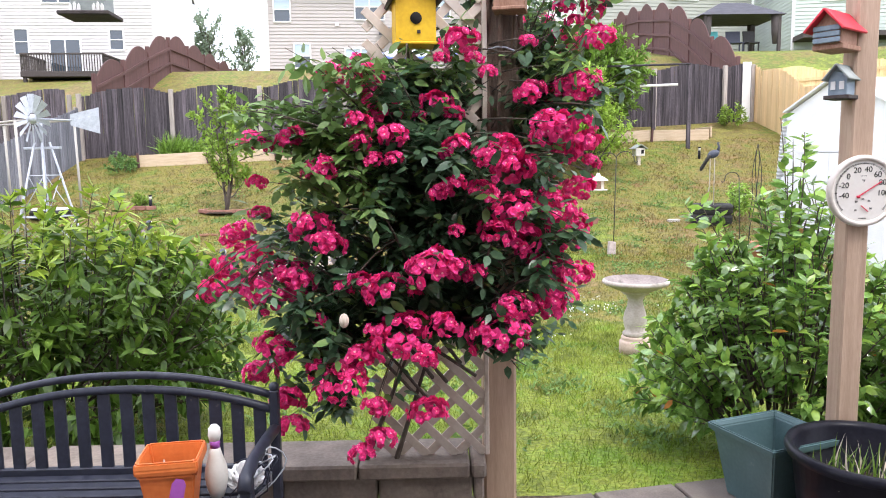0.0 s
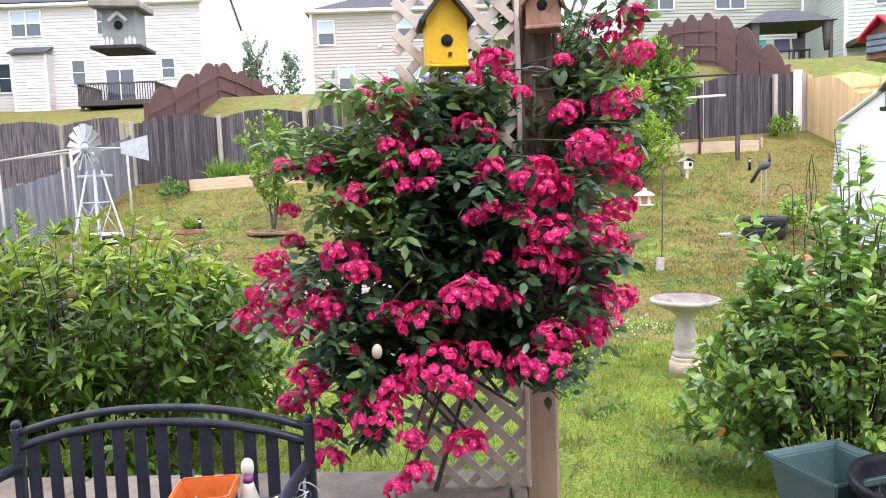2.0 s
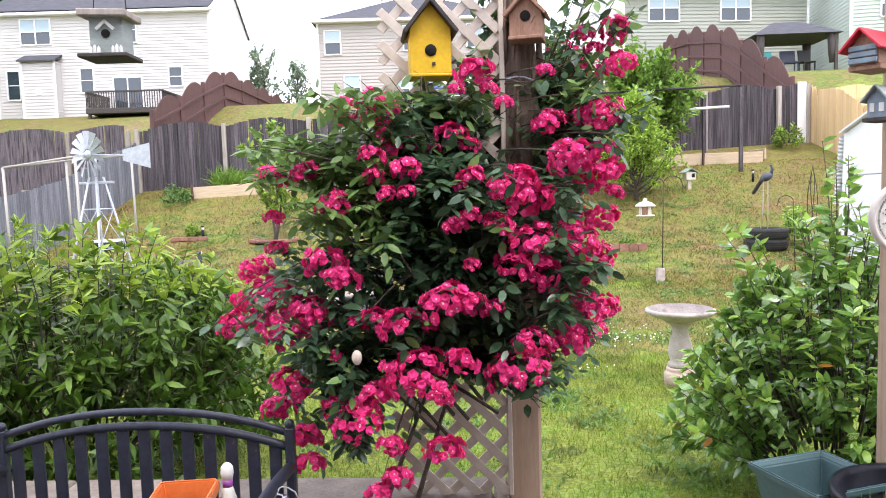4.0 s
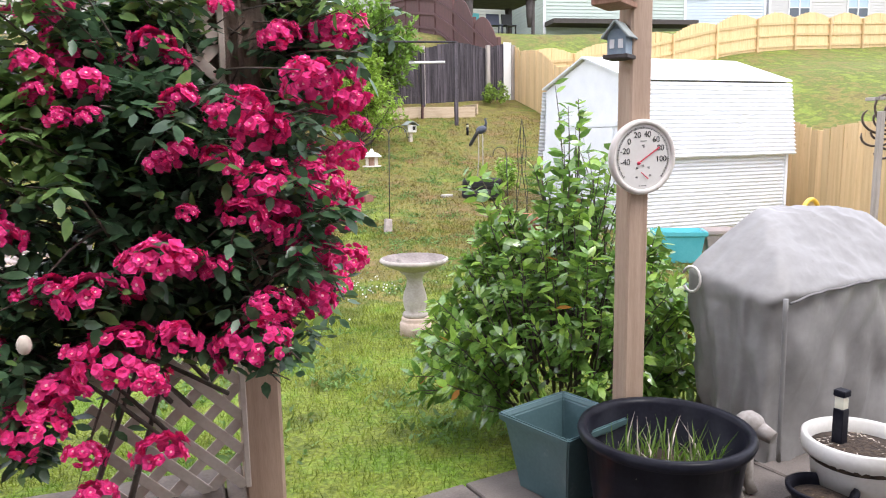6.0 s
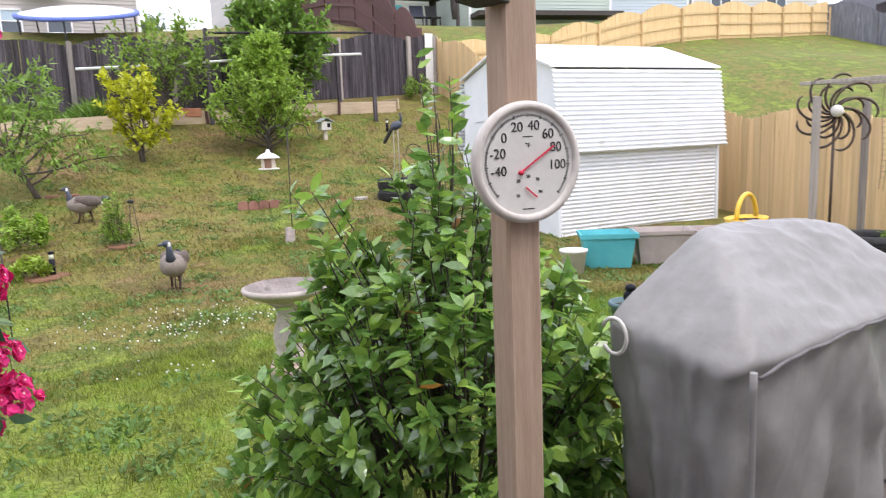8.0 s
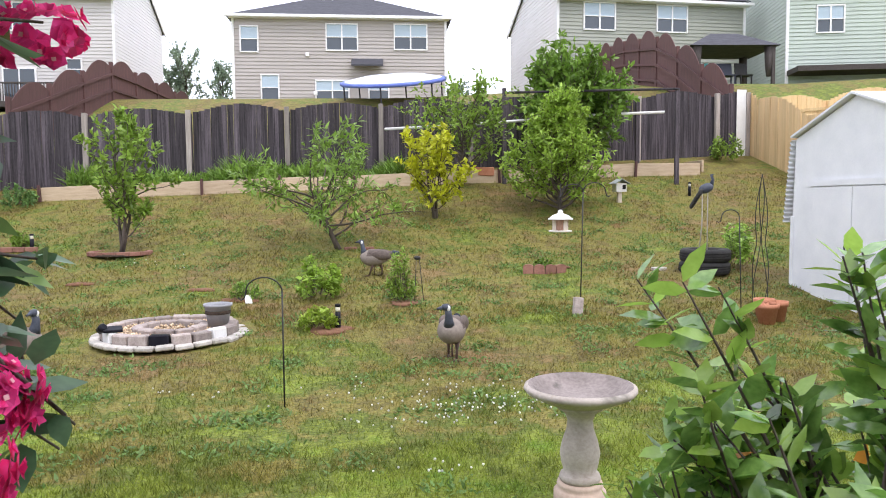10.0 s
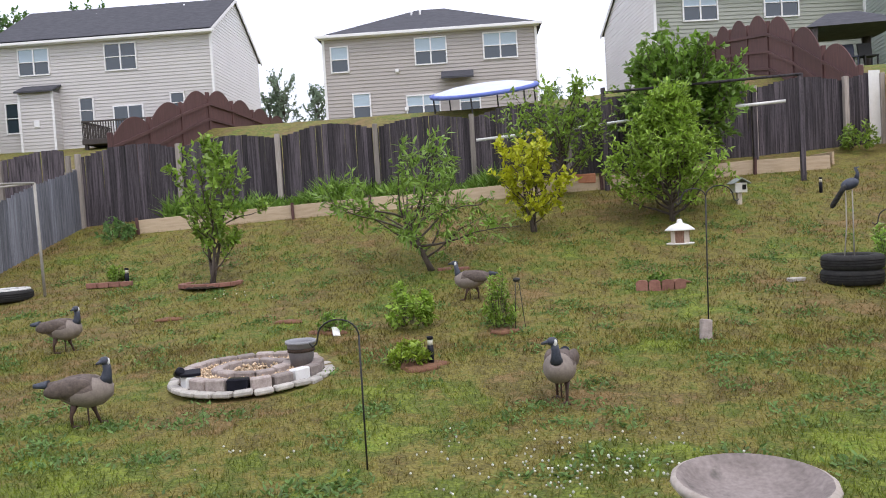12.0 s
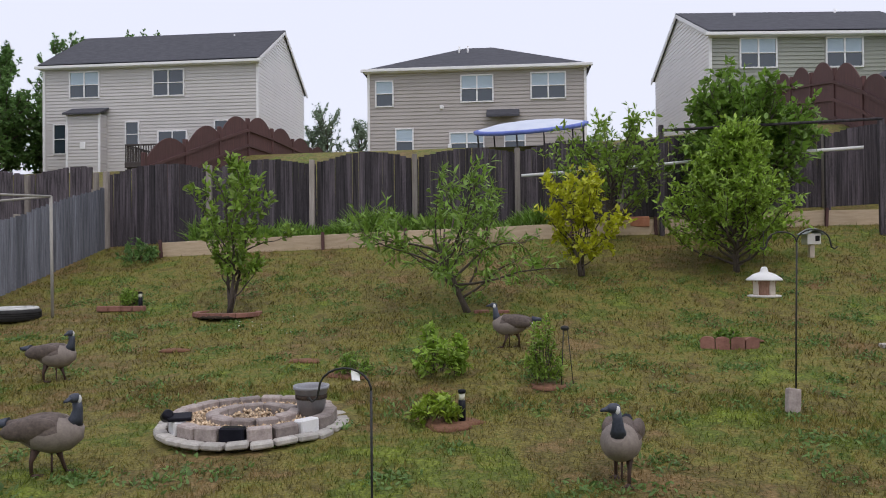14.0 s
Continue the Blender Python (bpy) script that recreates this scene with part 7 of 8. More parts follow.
# ---------------------------------------------------------------- bags of soil
def soil_bag(x, y, rz, pitch, ln, wd, label, z):
    t = thing("soil_bag", (x, y, z), rz, label, "bag", "bags of soil")
    bm = B()
    nu, nv = 44, 28
    V = []
    for side in (1, -1):
        grid = []
        for i in range(nu + 1):
            row = []
            for j in range(nv + 1):
                u, v = i / nu * 2 - 1, j / nv * 2 - 1
                th = 0.10 * max(0, (1 - u ** 6)) ** 0.6 * max(0, (1 - v ** 4)) ** 0.6
                th *= 1 + 0.14 * noise.noise(Vector((u * 3, v * 3, rz + side)))
                row.append(bm.verts.new((u * ln / 2, v * wd / 2 * (1 - 0.08 * math.cos(u * 9) ** 2 * (abs(u) > 0.8)), side * th + 0.014 * noise.noise(Vector((u * 7, v * 5, rz))) + 0.02 * (1 - u * u))))
            grid.append(row)
        for i in range(nu):
            for j in range(nv):
                q = (grid[i][j], grid[i + 1][j], grid[i + 1][j + 1], grid[i][j + 1])
                f = bm.faces.new(q if side > 0 else tuple(reversed(q)))
                f.smooth = True
                u, v = (i + 0.5) / nu * 2 - 1, (j + 0.5) / nv * 2 - 1
                if side > 0:
                    if v > 0.05 + 0.5 * abs(u + 0.25) ** 1.5 and -0.85 < u < 0.55:
                        f.material_index = 1
                    if v < -0.55 and -0.5 < u < 0.2:
                        f.material_index = 2
    bmesh.ops.remove_doubles(bm, verts=bm.verts, dist=0.0008)
    ob = part("sack", fix(bm), [BAGGREEN, BAGYELLOW, BAGRED], t)
    ob.matrix_basis = pose(0, 0, 0, 0, pitch, 0) @ pose(0, 0, 0, 34)
    me = text_mesh("Garden Soil", 0.058, 0.001)
    lt = part_mesh("lettering", me, WHITEPAINT, t)
    lt.matrix_basis = pose(0, 0, 0, 0, pitch, 0) @ pose(0, 0, 0, 34) @ pose(0.02, -0.06, 0.128, 0, 0, 0)
    return t


soil_bag(4.57, 3.19, -50, -38, 0.72, 0.32, "plump green and yellow bag of soil leaning on a block", 0.20)
soil_bag(4.53, 2.95, -54, -26, 0.74, 0.30, "green bag of soil leaning against the other bag", 0.12)
_t = thing("upright_bag", (4.95, 3.22, -0.02), 30, "opened yellow and white bag standing upright", "bag")
_bm = B()
add_lathe(_bm, [(0.16, 0), (0.19, 0.12), (0.18, 0.28), (0.13, 0.42), (0.07, 0.52), (0.11, 0.58)], 22, sx=1.0, sy=0.6, wob=lambda a, z: 1 + 0.13 * math.sin(3 * a + 9 * z))
part("sack", _bm, BAGYELLOW, _t)
_bm = B()
add_box(_bm, (4.74, 2.86, 0.09), (0.42, 0.2, 0.24), 20, bevel=0.015)
solid("concrete_block", _bm, STONE, "rough concrete block propping up the bags", "block")
_bm = B()
add_box(_bm, (0, 0, 0), (0.8, 0.35, 0.012), bevel=0.004, rx=-20)
solid("folded_tarp", _bm, BLACKPLASTIC, "folded black plastic sheet on the soil bags", "tarp", m=pose(5.0, 2.72, 0.30, 0, -12, -40))


# ---------------------------------------------------------------- birdbath
def build_birdbath():
    t = thing("birdbath", (1.70, 6.26, gz(1.7, 6.26)), 0, "weathered concrete birdbath on a turned pedestal", "birdbath")
    t.matrix_basis = t.matrix_basis @ Matrix.Diagonal((1.22, 1.22, 1.05, 1))
    bm = B()
    add_lathe(bm, [(0.115, -0.02), (0.115, 0.10), (0.105, 0.115), (0.098, 0.12), (0.102, 0.135), (0.098, 0.15), (0.085, 0.155)], 32)
    part("base", bm, BASEPINK, t, "pinkish concrete foot")
    bm = B()
    add_lathe(bm, [(0.085, 0.153), (0.092, 0.17), (0.086, 0.19), (0.07, 0.20), (0.082, 0.25), (0.088, 0.30), (0.078, 0.36), (0.06, 0.42), (0.055, 0.47), (0.07, 0.51), (0.10, 0.53), (0.11, 0.55)], 32)
    part("pedestal", bm, BIRDBATH, t)
    bm = B()
    add_lathe(bm, [(0.10, 0.545), (0.16, 0.57), (0.215, 0.60), (0.238, 0.615), (0.247, 0.63), (0.243, 0.645), (0.228, 0.652)], 48, caps=False, wob=lambda a, z: 1 + 0.006 * math.sin(30 * a))
    bw = part("bowl", bm, BIRDBATH, t)
    bm = B()
    add_lathe(bm, [(0.2285, 0.652), (0.212, 0.644), (0.19, 0.618), (0.12, 0.588), (0.0, 0.578)], 48, caps=False)
    part("basin", bm, BATHBOWL, bw, "stained shallow basin")


build_birdbath()


# ---------------------------------------------------------------- things in the yard
def hook(name, x, y, h, arms, label, r=0.006, lean=0.0):
    t = thing(name, (x, y, gz(x, y)), 0, label, "garden hook")
    bm = B()
    add_tube(bm, [(0, 0, -0.06), (lean * 0.5, 0, h * 0.5), (lean, 0, h)], r, 8)
    part("stake", bm, BLACKMETAL, t)
    for ax, up in arms:
        bm = B()
        s = 1 if ax > 0 else -1
        a = abs(ax)
        pts = [(lean, 0, h)] + [(lean + s * (a / 2 - a / 2 * math.cos(q)), 0, h + up * math.sin(q)) for q in np.linspace(0.15, math.pi, 11)]
        e = pts[-1]
        pts += [(e[0] + s * 0.012, 0, e[2] - 0.05), (e[0] + s * 0.04, 0, e[2] - 0.07), (e[0] + s * 0.065, 0, e[2] - 0.045)]
        add_tube(bm, pts, r * 0.9, 8)
        part("arm", bm, BLACKMETAL, t)
    return t


def solar_stake(x, y, label="black stake solar light in the lawn", h=0.32):
    t = thing("solar_light", (x, y, gz(x, y)), 0, label, "solar light", "lawn solar lights")
    bm = B()
    add_lathe(bm, [(0.035, -0.03), (0.035, h * 0.68)], 14)
    part("body", bm, BLACKPLASTIC, t)
    bm = B()
    add_lathe(bm, [(0.03, h * 0.68), (0.03, h * 0.88)], 14)
    part("lens", bm, LAMPGLASS, t)
    bm = B()
    add_lathe(bm, [(0.037, h * 0.88), (0.037, h * 0.98), (0.0, h)], 14)
    part("cap", bm, BLACKPLASTIC, t)


def tyre(name, x, y, z, r, w, label, material, rim=None, tilt=0.0):
    t = thing(name, (x, y, z), 0, label, "tyre")
    bm = B()
    ri = r * 0.62
    add_lathe(bm, [(ri, w * 0.12), (ri + 0.02, 0.01), (r * 0.9, 0.0), (r * 0.985, w * 0.14), (r, w * 0.3), (r, w * 0.7), (r * 0.985, w * 0.86), (r * 0.9, w), (ri + 0.02, w * 0.99), (ri, w * 0.88), (ri - 0.005, w * 0.5), (ri, w * 0.12)], 44, caps=False)
    part("tread", bm, material, t).matrix_basis = pose(0, 0, 0, tilt, 0, 0)
    for k in range(3):
        bm = B()
        zz = w * (0.32 + 0.18 * k)
        add_tube(bm, [((r + 0.001) * math.cos(a), (r + 0.001) * math.sin(a), zz) for a in np.linspace(0, 2 * math.pi, 45)], 0.006, 5, cap=False)
        part("groove", bm, HOLE if material is RUBBER else material, t).matrix_basis = pose(0, 0, 0, tilt, 0, 0)
    if rim:
        bm = B()
        add_tube(bm, [(r * 0.83 * math.cos(a), r * 0.83 * math.sin(a), w * 0.985) for a in np.linspace(0, 2 * math.pi, 45)], 0.035, 8, cap=False)
        part("sidewall", bm, rim, t, "painted upper sidewall").matrix_basis = pose(0, 0, 0, tilt, 0, 0)
    bm = B()
    add_lathe(bm, [(ri, 0.02), (ri, w * 0.6), (0, w * 0.66)], 28)
    part("soil", bm, SOIL, t)
    return t


def build_yard():
    hook("crook_hook", -0.31, 8.5, 0.98, ((-0.30, 0.12),), "slim black iron hook standing in the lawn", 0.007)
    t = hook("double_hook", 2.95, 12.02, 1.60, ((0.30, 0.12), (-0.27, 0.10)), "tall black iron hook with two arms", 0.008, 0.03)
    bm = B()
    add_box(bm, (0, 0, 0), (0.13, 0.07, 0.24), bevel=0.01)
    solid("hook_brick", bm, RINGSTONE, "pale brick leaning on the hook stake", "brick", m=pose(2.90, 11.93, gz(2.9, 11.93) + 0.10, -14, 9, 10))
    t = thing("hanging_feeder", (2.68, 12.02, 1.03), 0, "lantern shaped hanging bird feeder with white roof", "bird feeder")
    bm = B()
    add_lathe(bm, [(0.15, 0), (0.155, 0.015), (0.14, 0.02), (0.12, 0.02)], 24)
    part("tray", bm, WHITEPOT, t)
    bm = B()
    add_lathe(bm, [(0.085, 0.018), (0.112, 0.15), (0.115, 0.165)], 12, smoothed=False)
    part("seed_box", bm, TANWOOD, t, "seed filled clear body")
    for k in range(4):
        bm = B()
        a = k * math.pi / 2 + 0.5
        add_box(bm, (0.102 * math.cos(a), 0.102 * math.sin(a), 0.09), (0.018, 0.06, 0.15), math.degrees(a), bevel=0.003)
        part("corner_strut", bm, BUD, t)
    bm = B()
    add_lathe(bm, [(0.165, 0.16), (0.165, 0.172), (0.10, 0.22), (0.035, 0.245), (0.03, 0.275), (0.02, 0.29), (0, 0.292)], 24)
    part("roof", bm, WHITEPAINT, t)
    bm = B()
    add_tube(bm, [(0, 0, 0.29), (0, 0, 0.64)], 0.003, 5)
    part("wire", bm, BLACKMETAL, t)
    solar_stake(-0.20, 11.45)
    solar_stake(-6.42, 16.2)
    solar_stake(7.15, 19.5)
    # tyre planter with the peacock
    tyre("tyre_planter", 5.48, 14.25, gz(5.48, 14.25) - 0.02, 0.40, 0.21, "two stacked black tyres as a planter", RUBBER)
    tyre("tyre_planter", 5.49, 14.25, gz(5.48, 14.25) + 0.185, 0.40, 0.21, "two stacked black tyres as a planter", RUBBER)
    p = thing("peacock_ornament", (5.47, 14.25, gz(5.47, 14.25) + 0.25), 0, "metal peacock ornament on thin rods", "garden ornament")
    for dx in (-0.04, 0.05):
        bm = B()
        add_tube(bm, [(dx - 0.06 * (dx < 0), 0, -0.1), (dx, 0, 0.55), (dx, 0, 1.05)], 0.008, 6)
        part("rod", bm, PIPE, p)
    bm = B()
    add_ball(bm, (0.02, 0, 1.13), (0.13, 0.07, 0.08), 12, ry=-20)
    add_tube(bm, [(0.1, 0, 1.17), (0.13, 0, 1.27), (0.10, 0, 1.35), (0.15, 0, 1.36)], [0.04, 0.022, 0.024, 0.006], 8)
    part("body", bm, DECOYBLACK, p)
    for k in range(5):
        bm = B()
        add_ball(bm, (-0.10 - 0.02 * k, (k - 2) * 0.03, 1.06 - 0.05 * k), (0.04, 0.02, 0.07), 8, ry=30)
        part("tail_feather", bm, BLACKMETAL, p)
    hook("plant_hook", 5.12, 12.02, 1.28, ((-0.24, 0.10),), "black iron hook beside the shed", 0.007, -0.05)
    o = thing("wire_obelisk", (5.50, 12.3, gz(5.5, 12.3)), 0, "tall twisted black wire plant stand", "plant stand")
    for k in range(4):
        bm = B()
        a = k * math.pi / 2
        add_tube(bm, [((0.10 * (1 - s) + 0.05 * abs(math.sin(s * 6.3))) * math.cos(a + s * 2), (0.10 * (1 - s) + 0.05 * abs(math.sin(s * 6.3))) * math.sin(a + s * 2), s * 1.85 - 0.03) for s in np.linspace(0, 1, 26)], 0.006, 5)
        part("wire", bm, BLACKMETAL, o)
    # red scalloped edging
    r = thing("scalloped_edging", (2.86, 14.28, gz(2.86, 14.28)), -2, "red scalloped brick edging round a small plant", "edging")
    for k in range(4):
        bm = B()
        oo = [(-0.085, -0.03), (0.085, -0.03), (0.085, 0.12)] + [(0.085 * math.cos(q), 0.12 + 0.04 * math.sin(q)) for q in np.linspace(0.3, math.pi - 0.3, 6)] + [(-0.085, 0.12)]
        add_plate(bm, oo, -0.03, 0.03)
        part("brick", fix(bm), REDBRICK, r).matrix_basis = pose(-0.27 + k * 0.178, 0.03 * abs(k - 1.5), 0, 0, 0, (k - 1.5) * 9)
    # birdhouse on a short post
    b = thing("post_birdhouse", (5.35, 19.0, gz(5.35, 19.0)), 12, "small white birdhouse on a low post", "birdhouse")
    bm = B()
    add_box(bm, (0, 0, 0.1), (0.09, 0.09, 0.3), bevel=0.006)
    part("post", bm, BUD, b)
    bm = B()
    add_box(bm, (0, 0, 0.33), (0.26, 0.22, 0.2), bevel=0.006)
    part("box", bm, WHITEPOT, b)
    for s in (-1, 1):
        bm = B()
        add_box(bm, (0, 0, 0), (0.23, 0.32, 0.02), bevel=0.004)
        part("roof_board", bm, GREYPAINT, b).matrix_basis = pose(s * 0.09, 0, 0.47, 0, s * 30, 0)
    bm = B()
    add_box(bm, (0.06, -0.112, 0.34), (0.08, 0.01, 0.1))
    part("opening", bm, HOLE, b)
    # brick edging by the small lamp, ring of bricks round the young tree
    e = thing("brick_edging", (-6.68, 16.2, gz(-6.68, 16.2)), 0, "short L of red bricks round a small plant", "edging")
    for k in range(4):
        bm = B()
        add_box(bm, (0, 0, 0.03), (0.2, 0.1, 0.09), bevel=0.006)
        part("brick", bm, REDBRICK, e).matrix_basis = pose(-0.32 + k * 0.21, -0.18 + 0.02 * k, 0, 0, 0, 4)
    e = thing("tree_ring", (-4.68, 15.9, gz(-4.68, 15.9)), 0, "ring of red bricks round the young tree", "edging")
    for k in range(16):
        a = 2 * math.pi * k / 16
        bm = B()
        add_box(bm, (0, 0, 0.02), (0.2, 0.09, 0.07), bevel=0.006)
        part("brick", bm, REDBRICK, e).matrix_basis = pose(0.52 * math.cos(a), 0.42 * math.sin(a), 0, 0, 0, math.degrees(a) + 90)
    bm = B()
    add_lathe(bm, [(0.5, -0.02), (0.48, 0.02), (0, 0.03)], 28)
    part("mulch", bm, SOIL, e)
    for x, y, rr in ((-0.35, 11.42, 0.36), (-1.75, 13.0, 0.3), (2.95, 14.75, 0.4), (0.6, 12.7, 0.25), (-2.5, 13.6, 0.22), (-4.5, 13.9, 0.2)):
        bm = B()
        add_lathe(bm, [(rr, -0.02), (rr * 0.8, 0.012), (0, 0.02)], 22, wob=lambda a, z: 1 + 0.2 * math.sin(3 * a + x) + 0.1 * math.sin(7 * a))
        solid("clay_patch", bm, CLAY, "bare patch of red clay soil", "soil", m=pose(x, y, gz(x, y) + 0.004) @ Matrix.Diagonal((1, 0.75, 1, 1)))
    # small white fallen piece and stones
    bm = B()
    add_box(bm, (0, 0, 0), (0.10, 0.16, 0.02), bevel=0.005)
    solid("white_shard", bm, WHITEPAINT, "white broken pot shard in the clay", "shard", m=pose(-1.62, 12.78, gz(-1.62, 12.78) + 0.05, 40, 10, 30))
    for x, y in ((-0.18, 16.1), (-0.5, 16.1), (4.78, 14.4)):
        bm = B()
        add_box(bm, (0, 0, 0.01), (0.24, 0.12, 0.06), bevel=0.01)
        solid("loose_brick", bm, REDBRICK if x < 1 else RINGPALE, "loose brick lying in the grass", "brick", m=pose(x, y, gz(x, y), 0, 0, 12))
    # wire supports beside the sapling
    w = thing("wire_support", (0.78, 12.78, gz(0.78, 12.78)), 0, "thin wire plant support with a metal flower", "plant support")
    for k in range(3):
        bm = B()
        add_tube(bm, [(0.09 * math.cos(k * 2.1), 0.09 * math.sin(k * 2.1), -0.04), (0.03 * math.cos(k * 2.1), 0.03 * math.sin(k * 2.1), 0.6)], 0.005, 5)
        part("wire", bm, BLACKMETAL, w)
    bm = B()
    add_ball(bm, (0, 0, 0.62), (0.05, 0.04, 0.03), 8)
    part("finial", bm, BLACKMETAL, w)


CLAY = mat("red_clay", (0.12, 0.055, 0.03), (0.26, 0.13, 0.075), 14, rough=0.95, bump=0.8, dist=0.01)
build_yard()


def build_fire_ring():
    cx, cy = -2.15, 11.15
    z = gz(cx, cy)
    t = thing("stone_ring", (cx, cy, z), 0, "double ring of tumbled edging stones with gravel between", "fire ring")
    rnd = random.Random(12)
    bm = B()
    add_lathe(bm, [(0.79, -0.05), (0.79, 0.02), (0, 0.03)], 40)
    part("bed", bm, SOIL, t)
    for rad, n, h, nm, ml, tilt in ((0.83, 26, 0.055, "edge_stone", RINGPALE, 0), (0.71, 20, 0.15, "stone", RINGSTONE, 0), (0.37, 11, 0.15, "stone", RINGSTONE, 0)):
        for k in range(n):
            a = 2 * math.pi * (k + 0.5) / n
            ln = 2 * math.pi * rad / n
            bm = B()
            add_box(bm, (0, 0, 0), (0.12 if rad < 0.9 else 0.10, ln * 0.95, h), bevel=0.014)
            m2 = ml
            if rad == 0.71 and math.sin(a) < -0.25 and k % 3 == 0:
                m2 = BLACKPLASTIC if k % 2 else DECOYWHITE
            part(nm, bm, m2, t).matrix_basis = pose(rad * math.cos(a), rad * math.sin(a), h / 2 - 0.02 + rnd.uniform(-0.01, 0.01), rnd.uniform(-4, 4), rnd.uniform(-4, 4), math.degrees(a) + rnd.uniform(-4, 4))
    rng = np.random.default_rng(17)
    n = 2600
    a, r = rng.uniform(0, 2 * math.pi, n), np.sqrt(rng.uniform(0.42 ** 2, 0.66 ** 2, n))
    inner = rng.random(n) < 0.12
    r = np.where(inner, np.sqrt(rng.random(n)) * 0.30, r)
    base = np.array([[1, 0, 0], [-1, 0, 0], [0, 1, 0], [0, -1, 0], [0, 0, 1], [0, 0, -1]], float)
    tri = np.array([[0, 2, 4], [2, 1, 4], [1, 3, 4], [3, 0, 4], [2, 0, 5], [1, 2, 5], [3, 1, 5], [0, 3, 5]])
    s = rng.uniform(0.008, 0.02, (n, 1, 1)) * (1 + 0.4 * rng.random((n, 1, 3)))
    c = np.stack([r * np.cos(a), r * np.sin(a), rng.uniform(0.03, 0.085, n)], 1)[:, None]
    v = (base[None] * s + c).reshape(-1, 3)
    f = (np.arange(n)[:, None, None] * 6 + tri[None]).reshape(-1, 3)
    ob = part_mesh("gravel", fast_mesh("gravel", v, f), GRAVEL, t)
    ob["kind"] = "stuff"
    b = pot("grey_bucket", cx + 0.53, cy + 0.10, z + 0.05, [(0.11, 0), (0.155, 0.28), (0.17, 0.28), (0.172, 0.31), (0.16, 0.31), (0.15, 0.28), (0.13, 0.1)], RESINGREY2, "grey plastic bucket standing in the stone ring", (0.15, 0.23), "bucket")
    lt = thing("spot_light", (cx - 0.46, cy - 0.54, z + 0.13), 25, "black solar spotlight lying on the ring stones", "spotlight")
    bm = B()
    add_box(bm, (0, 0, 0.04), (0.2, 0.11, 0.035), rx=18, bevel=0.006)
    part("panel", bm, BLACKPLASTIC, lt)
    bm = B()
    add_lathe(bm, [(0.045, 0), (0.05, 0.08), (0.03, 0.1)], 14)
    part("lamp_head", bm, BLACKPLASTIC, lt).matrix_basis = pose(-0.13, 0.06, 0.03, 60, 0, 30)


RESINGREY2 = mat("grey_bucket_plastic", (0.24, 0.24, 0.26), (0.36, 0.36, 0.385), 6, rough=0.55, bump=0.1, dist=0.002)
build_fire_ring()


# ---------------------------------------------------------------- edges of the yard
def build_windmill():
    x, y = -5.16, 9.35
    t = thing("garden_windmill", (x, y, gz(x, y)), -20, "grey metal garden windmill with a broad tail vane", "windmill")
    t.matrix_basis = t.matrix_basis @ Matrix.Diagonal((1, 1, 1.08, 1))
    top = [(sx * 0.06, sy * 0.06, 1.95) for sx in (-1, 1) for sy in (-1, 1)]
    for sx in (-1, 1):
        for sy in (-1, 1):
            bm = B()
            add_tube(bm, [(sx * 0.42, sy * 0.42, -0.03), (sx * 0.06, sy * 0.06, 1.95)], 0.014, 6)
            part("leg", bm, GALV, t)
    for f in (0.28, 0.55, 0.8):
        w = 0.42 + (0.06 - 0.42) * f
        z = -0.03 + 1.98 * f
        for a in range(4):
            bm = B()
            c0, s0 = math.cos(a * math.pi / 2 + math.pi / 4), math.sin(a * math.pi / 2 + math.pi / 4)
            c1, s1 = math.cos((a + 1) * math.pi / 2 + math.pi / 4), math.sin((a + 1) * math.pi / 2 + math.pi / 4)
            q = w * math.sqrt(2)
            add_tube(bm, [(c0 * q, s0 * q, z), (c1 * q, s1 * q, z)], 0.008, 5)
            part("brace", bm, GALV, t)
            if f < 0.7:
                w2 = 0.42 + (0.06 - 0.42) * (f + 0.25)
                bm = B()
                add_tube(bm, [(c0 * q, s0 * q, z), (c1 * w2 * 1.414, s1 * w2 * 1.414, z + 1.98 * 0.25)], 0.006, 5)
                part("brace", bm, GALV, t)
    bm = B()
    add_box(bm, (0, 0, 1.88), (0.6, 0.05, 0.03), bevel=0.004)
    part("cross_bar", bm, GALV, t)
    hz = 2.22
    bm = B()
    add_tube(bm, [(0, 0, 1.9), (0, 0, hz)], 0.02, 8)
    part("mast", bm, GALV, t)
    wheel = part("hub", add_lathe(B(), [(0.05, -0.04), (0.06, 0), (0.03, 0.04), (0, 0.045)], 16), GALV, t)
    wheel.matrix_basis = pose(0, -0.12, hz, 90, 0, 0)
    for k in range(14):
        bm = B()
        add_poly(bm, [(-0.018, 0.07, 0.006), (0.018, 0.07, -0.006), (0.036, 0.29, -0.02), (-0.036, 0.29, 0.02)])
        g = bmesh.ops.extrude_face_region(bm, geom=bm.faces[:])
        bmesh.ops.translate(bm, vec=(0, 0, 0.003), verts=[v for v in g["geom"] if isinstance(v, bmesh.types.BMVert)])
        part("blade", fix(bm), GALV, wheel).matrix_basis = pose(0, 0, 0, 0, 0, k * 360 / 14)
    bm = B()
    add_tube(bm, [(0, -0.1, hz), (0.42, 0.1, hz - 0.02)], 0.012, 6)
    part("tail_rod", bm, GALV, t)
    bm = B()
    add_plate(bm, [(0, -0.06), (0.36, -0.16), (0.36, 0.15), (0, 0.07)], -0.002, 0.002)
    part("tail_vane", bm, GALV, t).matrix_basis = pose(0.40, 0.09, hz - 0.02, 0, 0, 24)


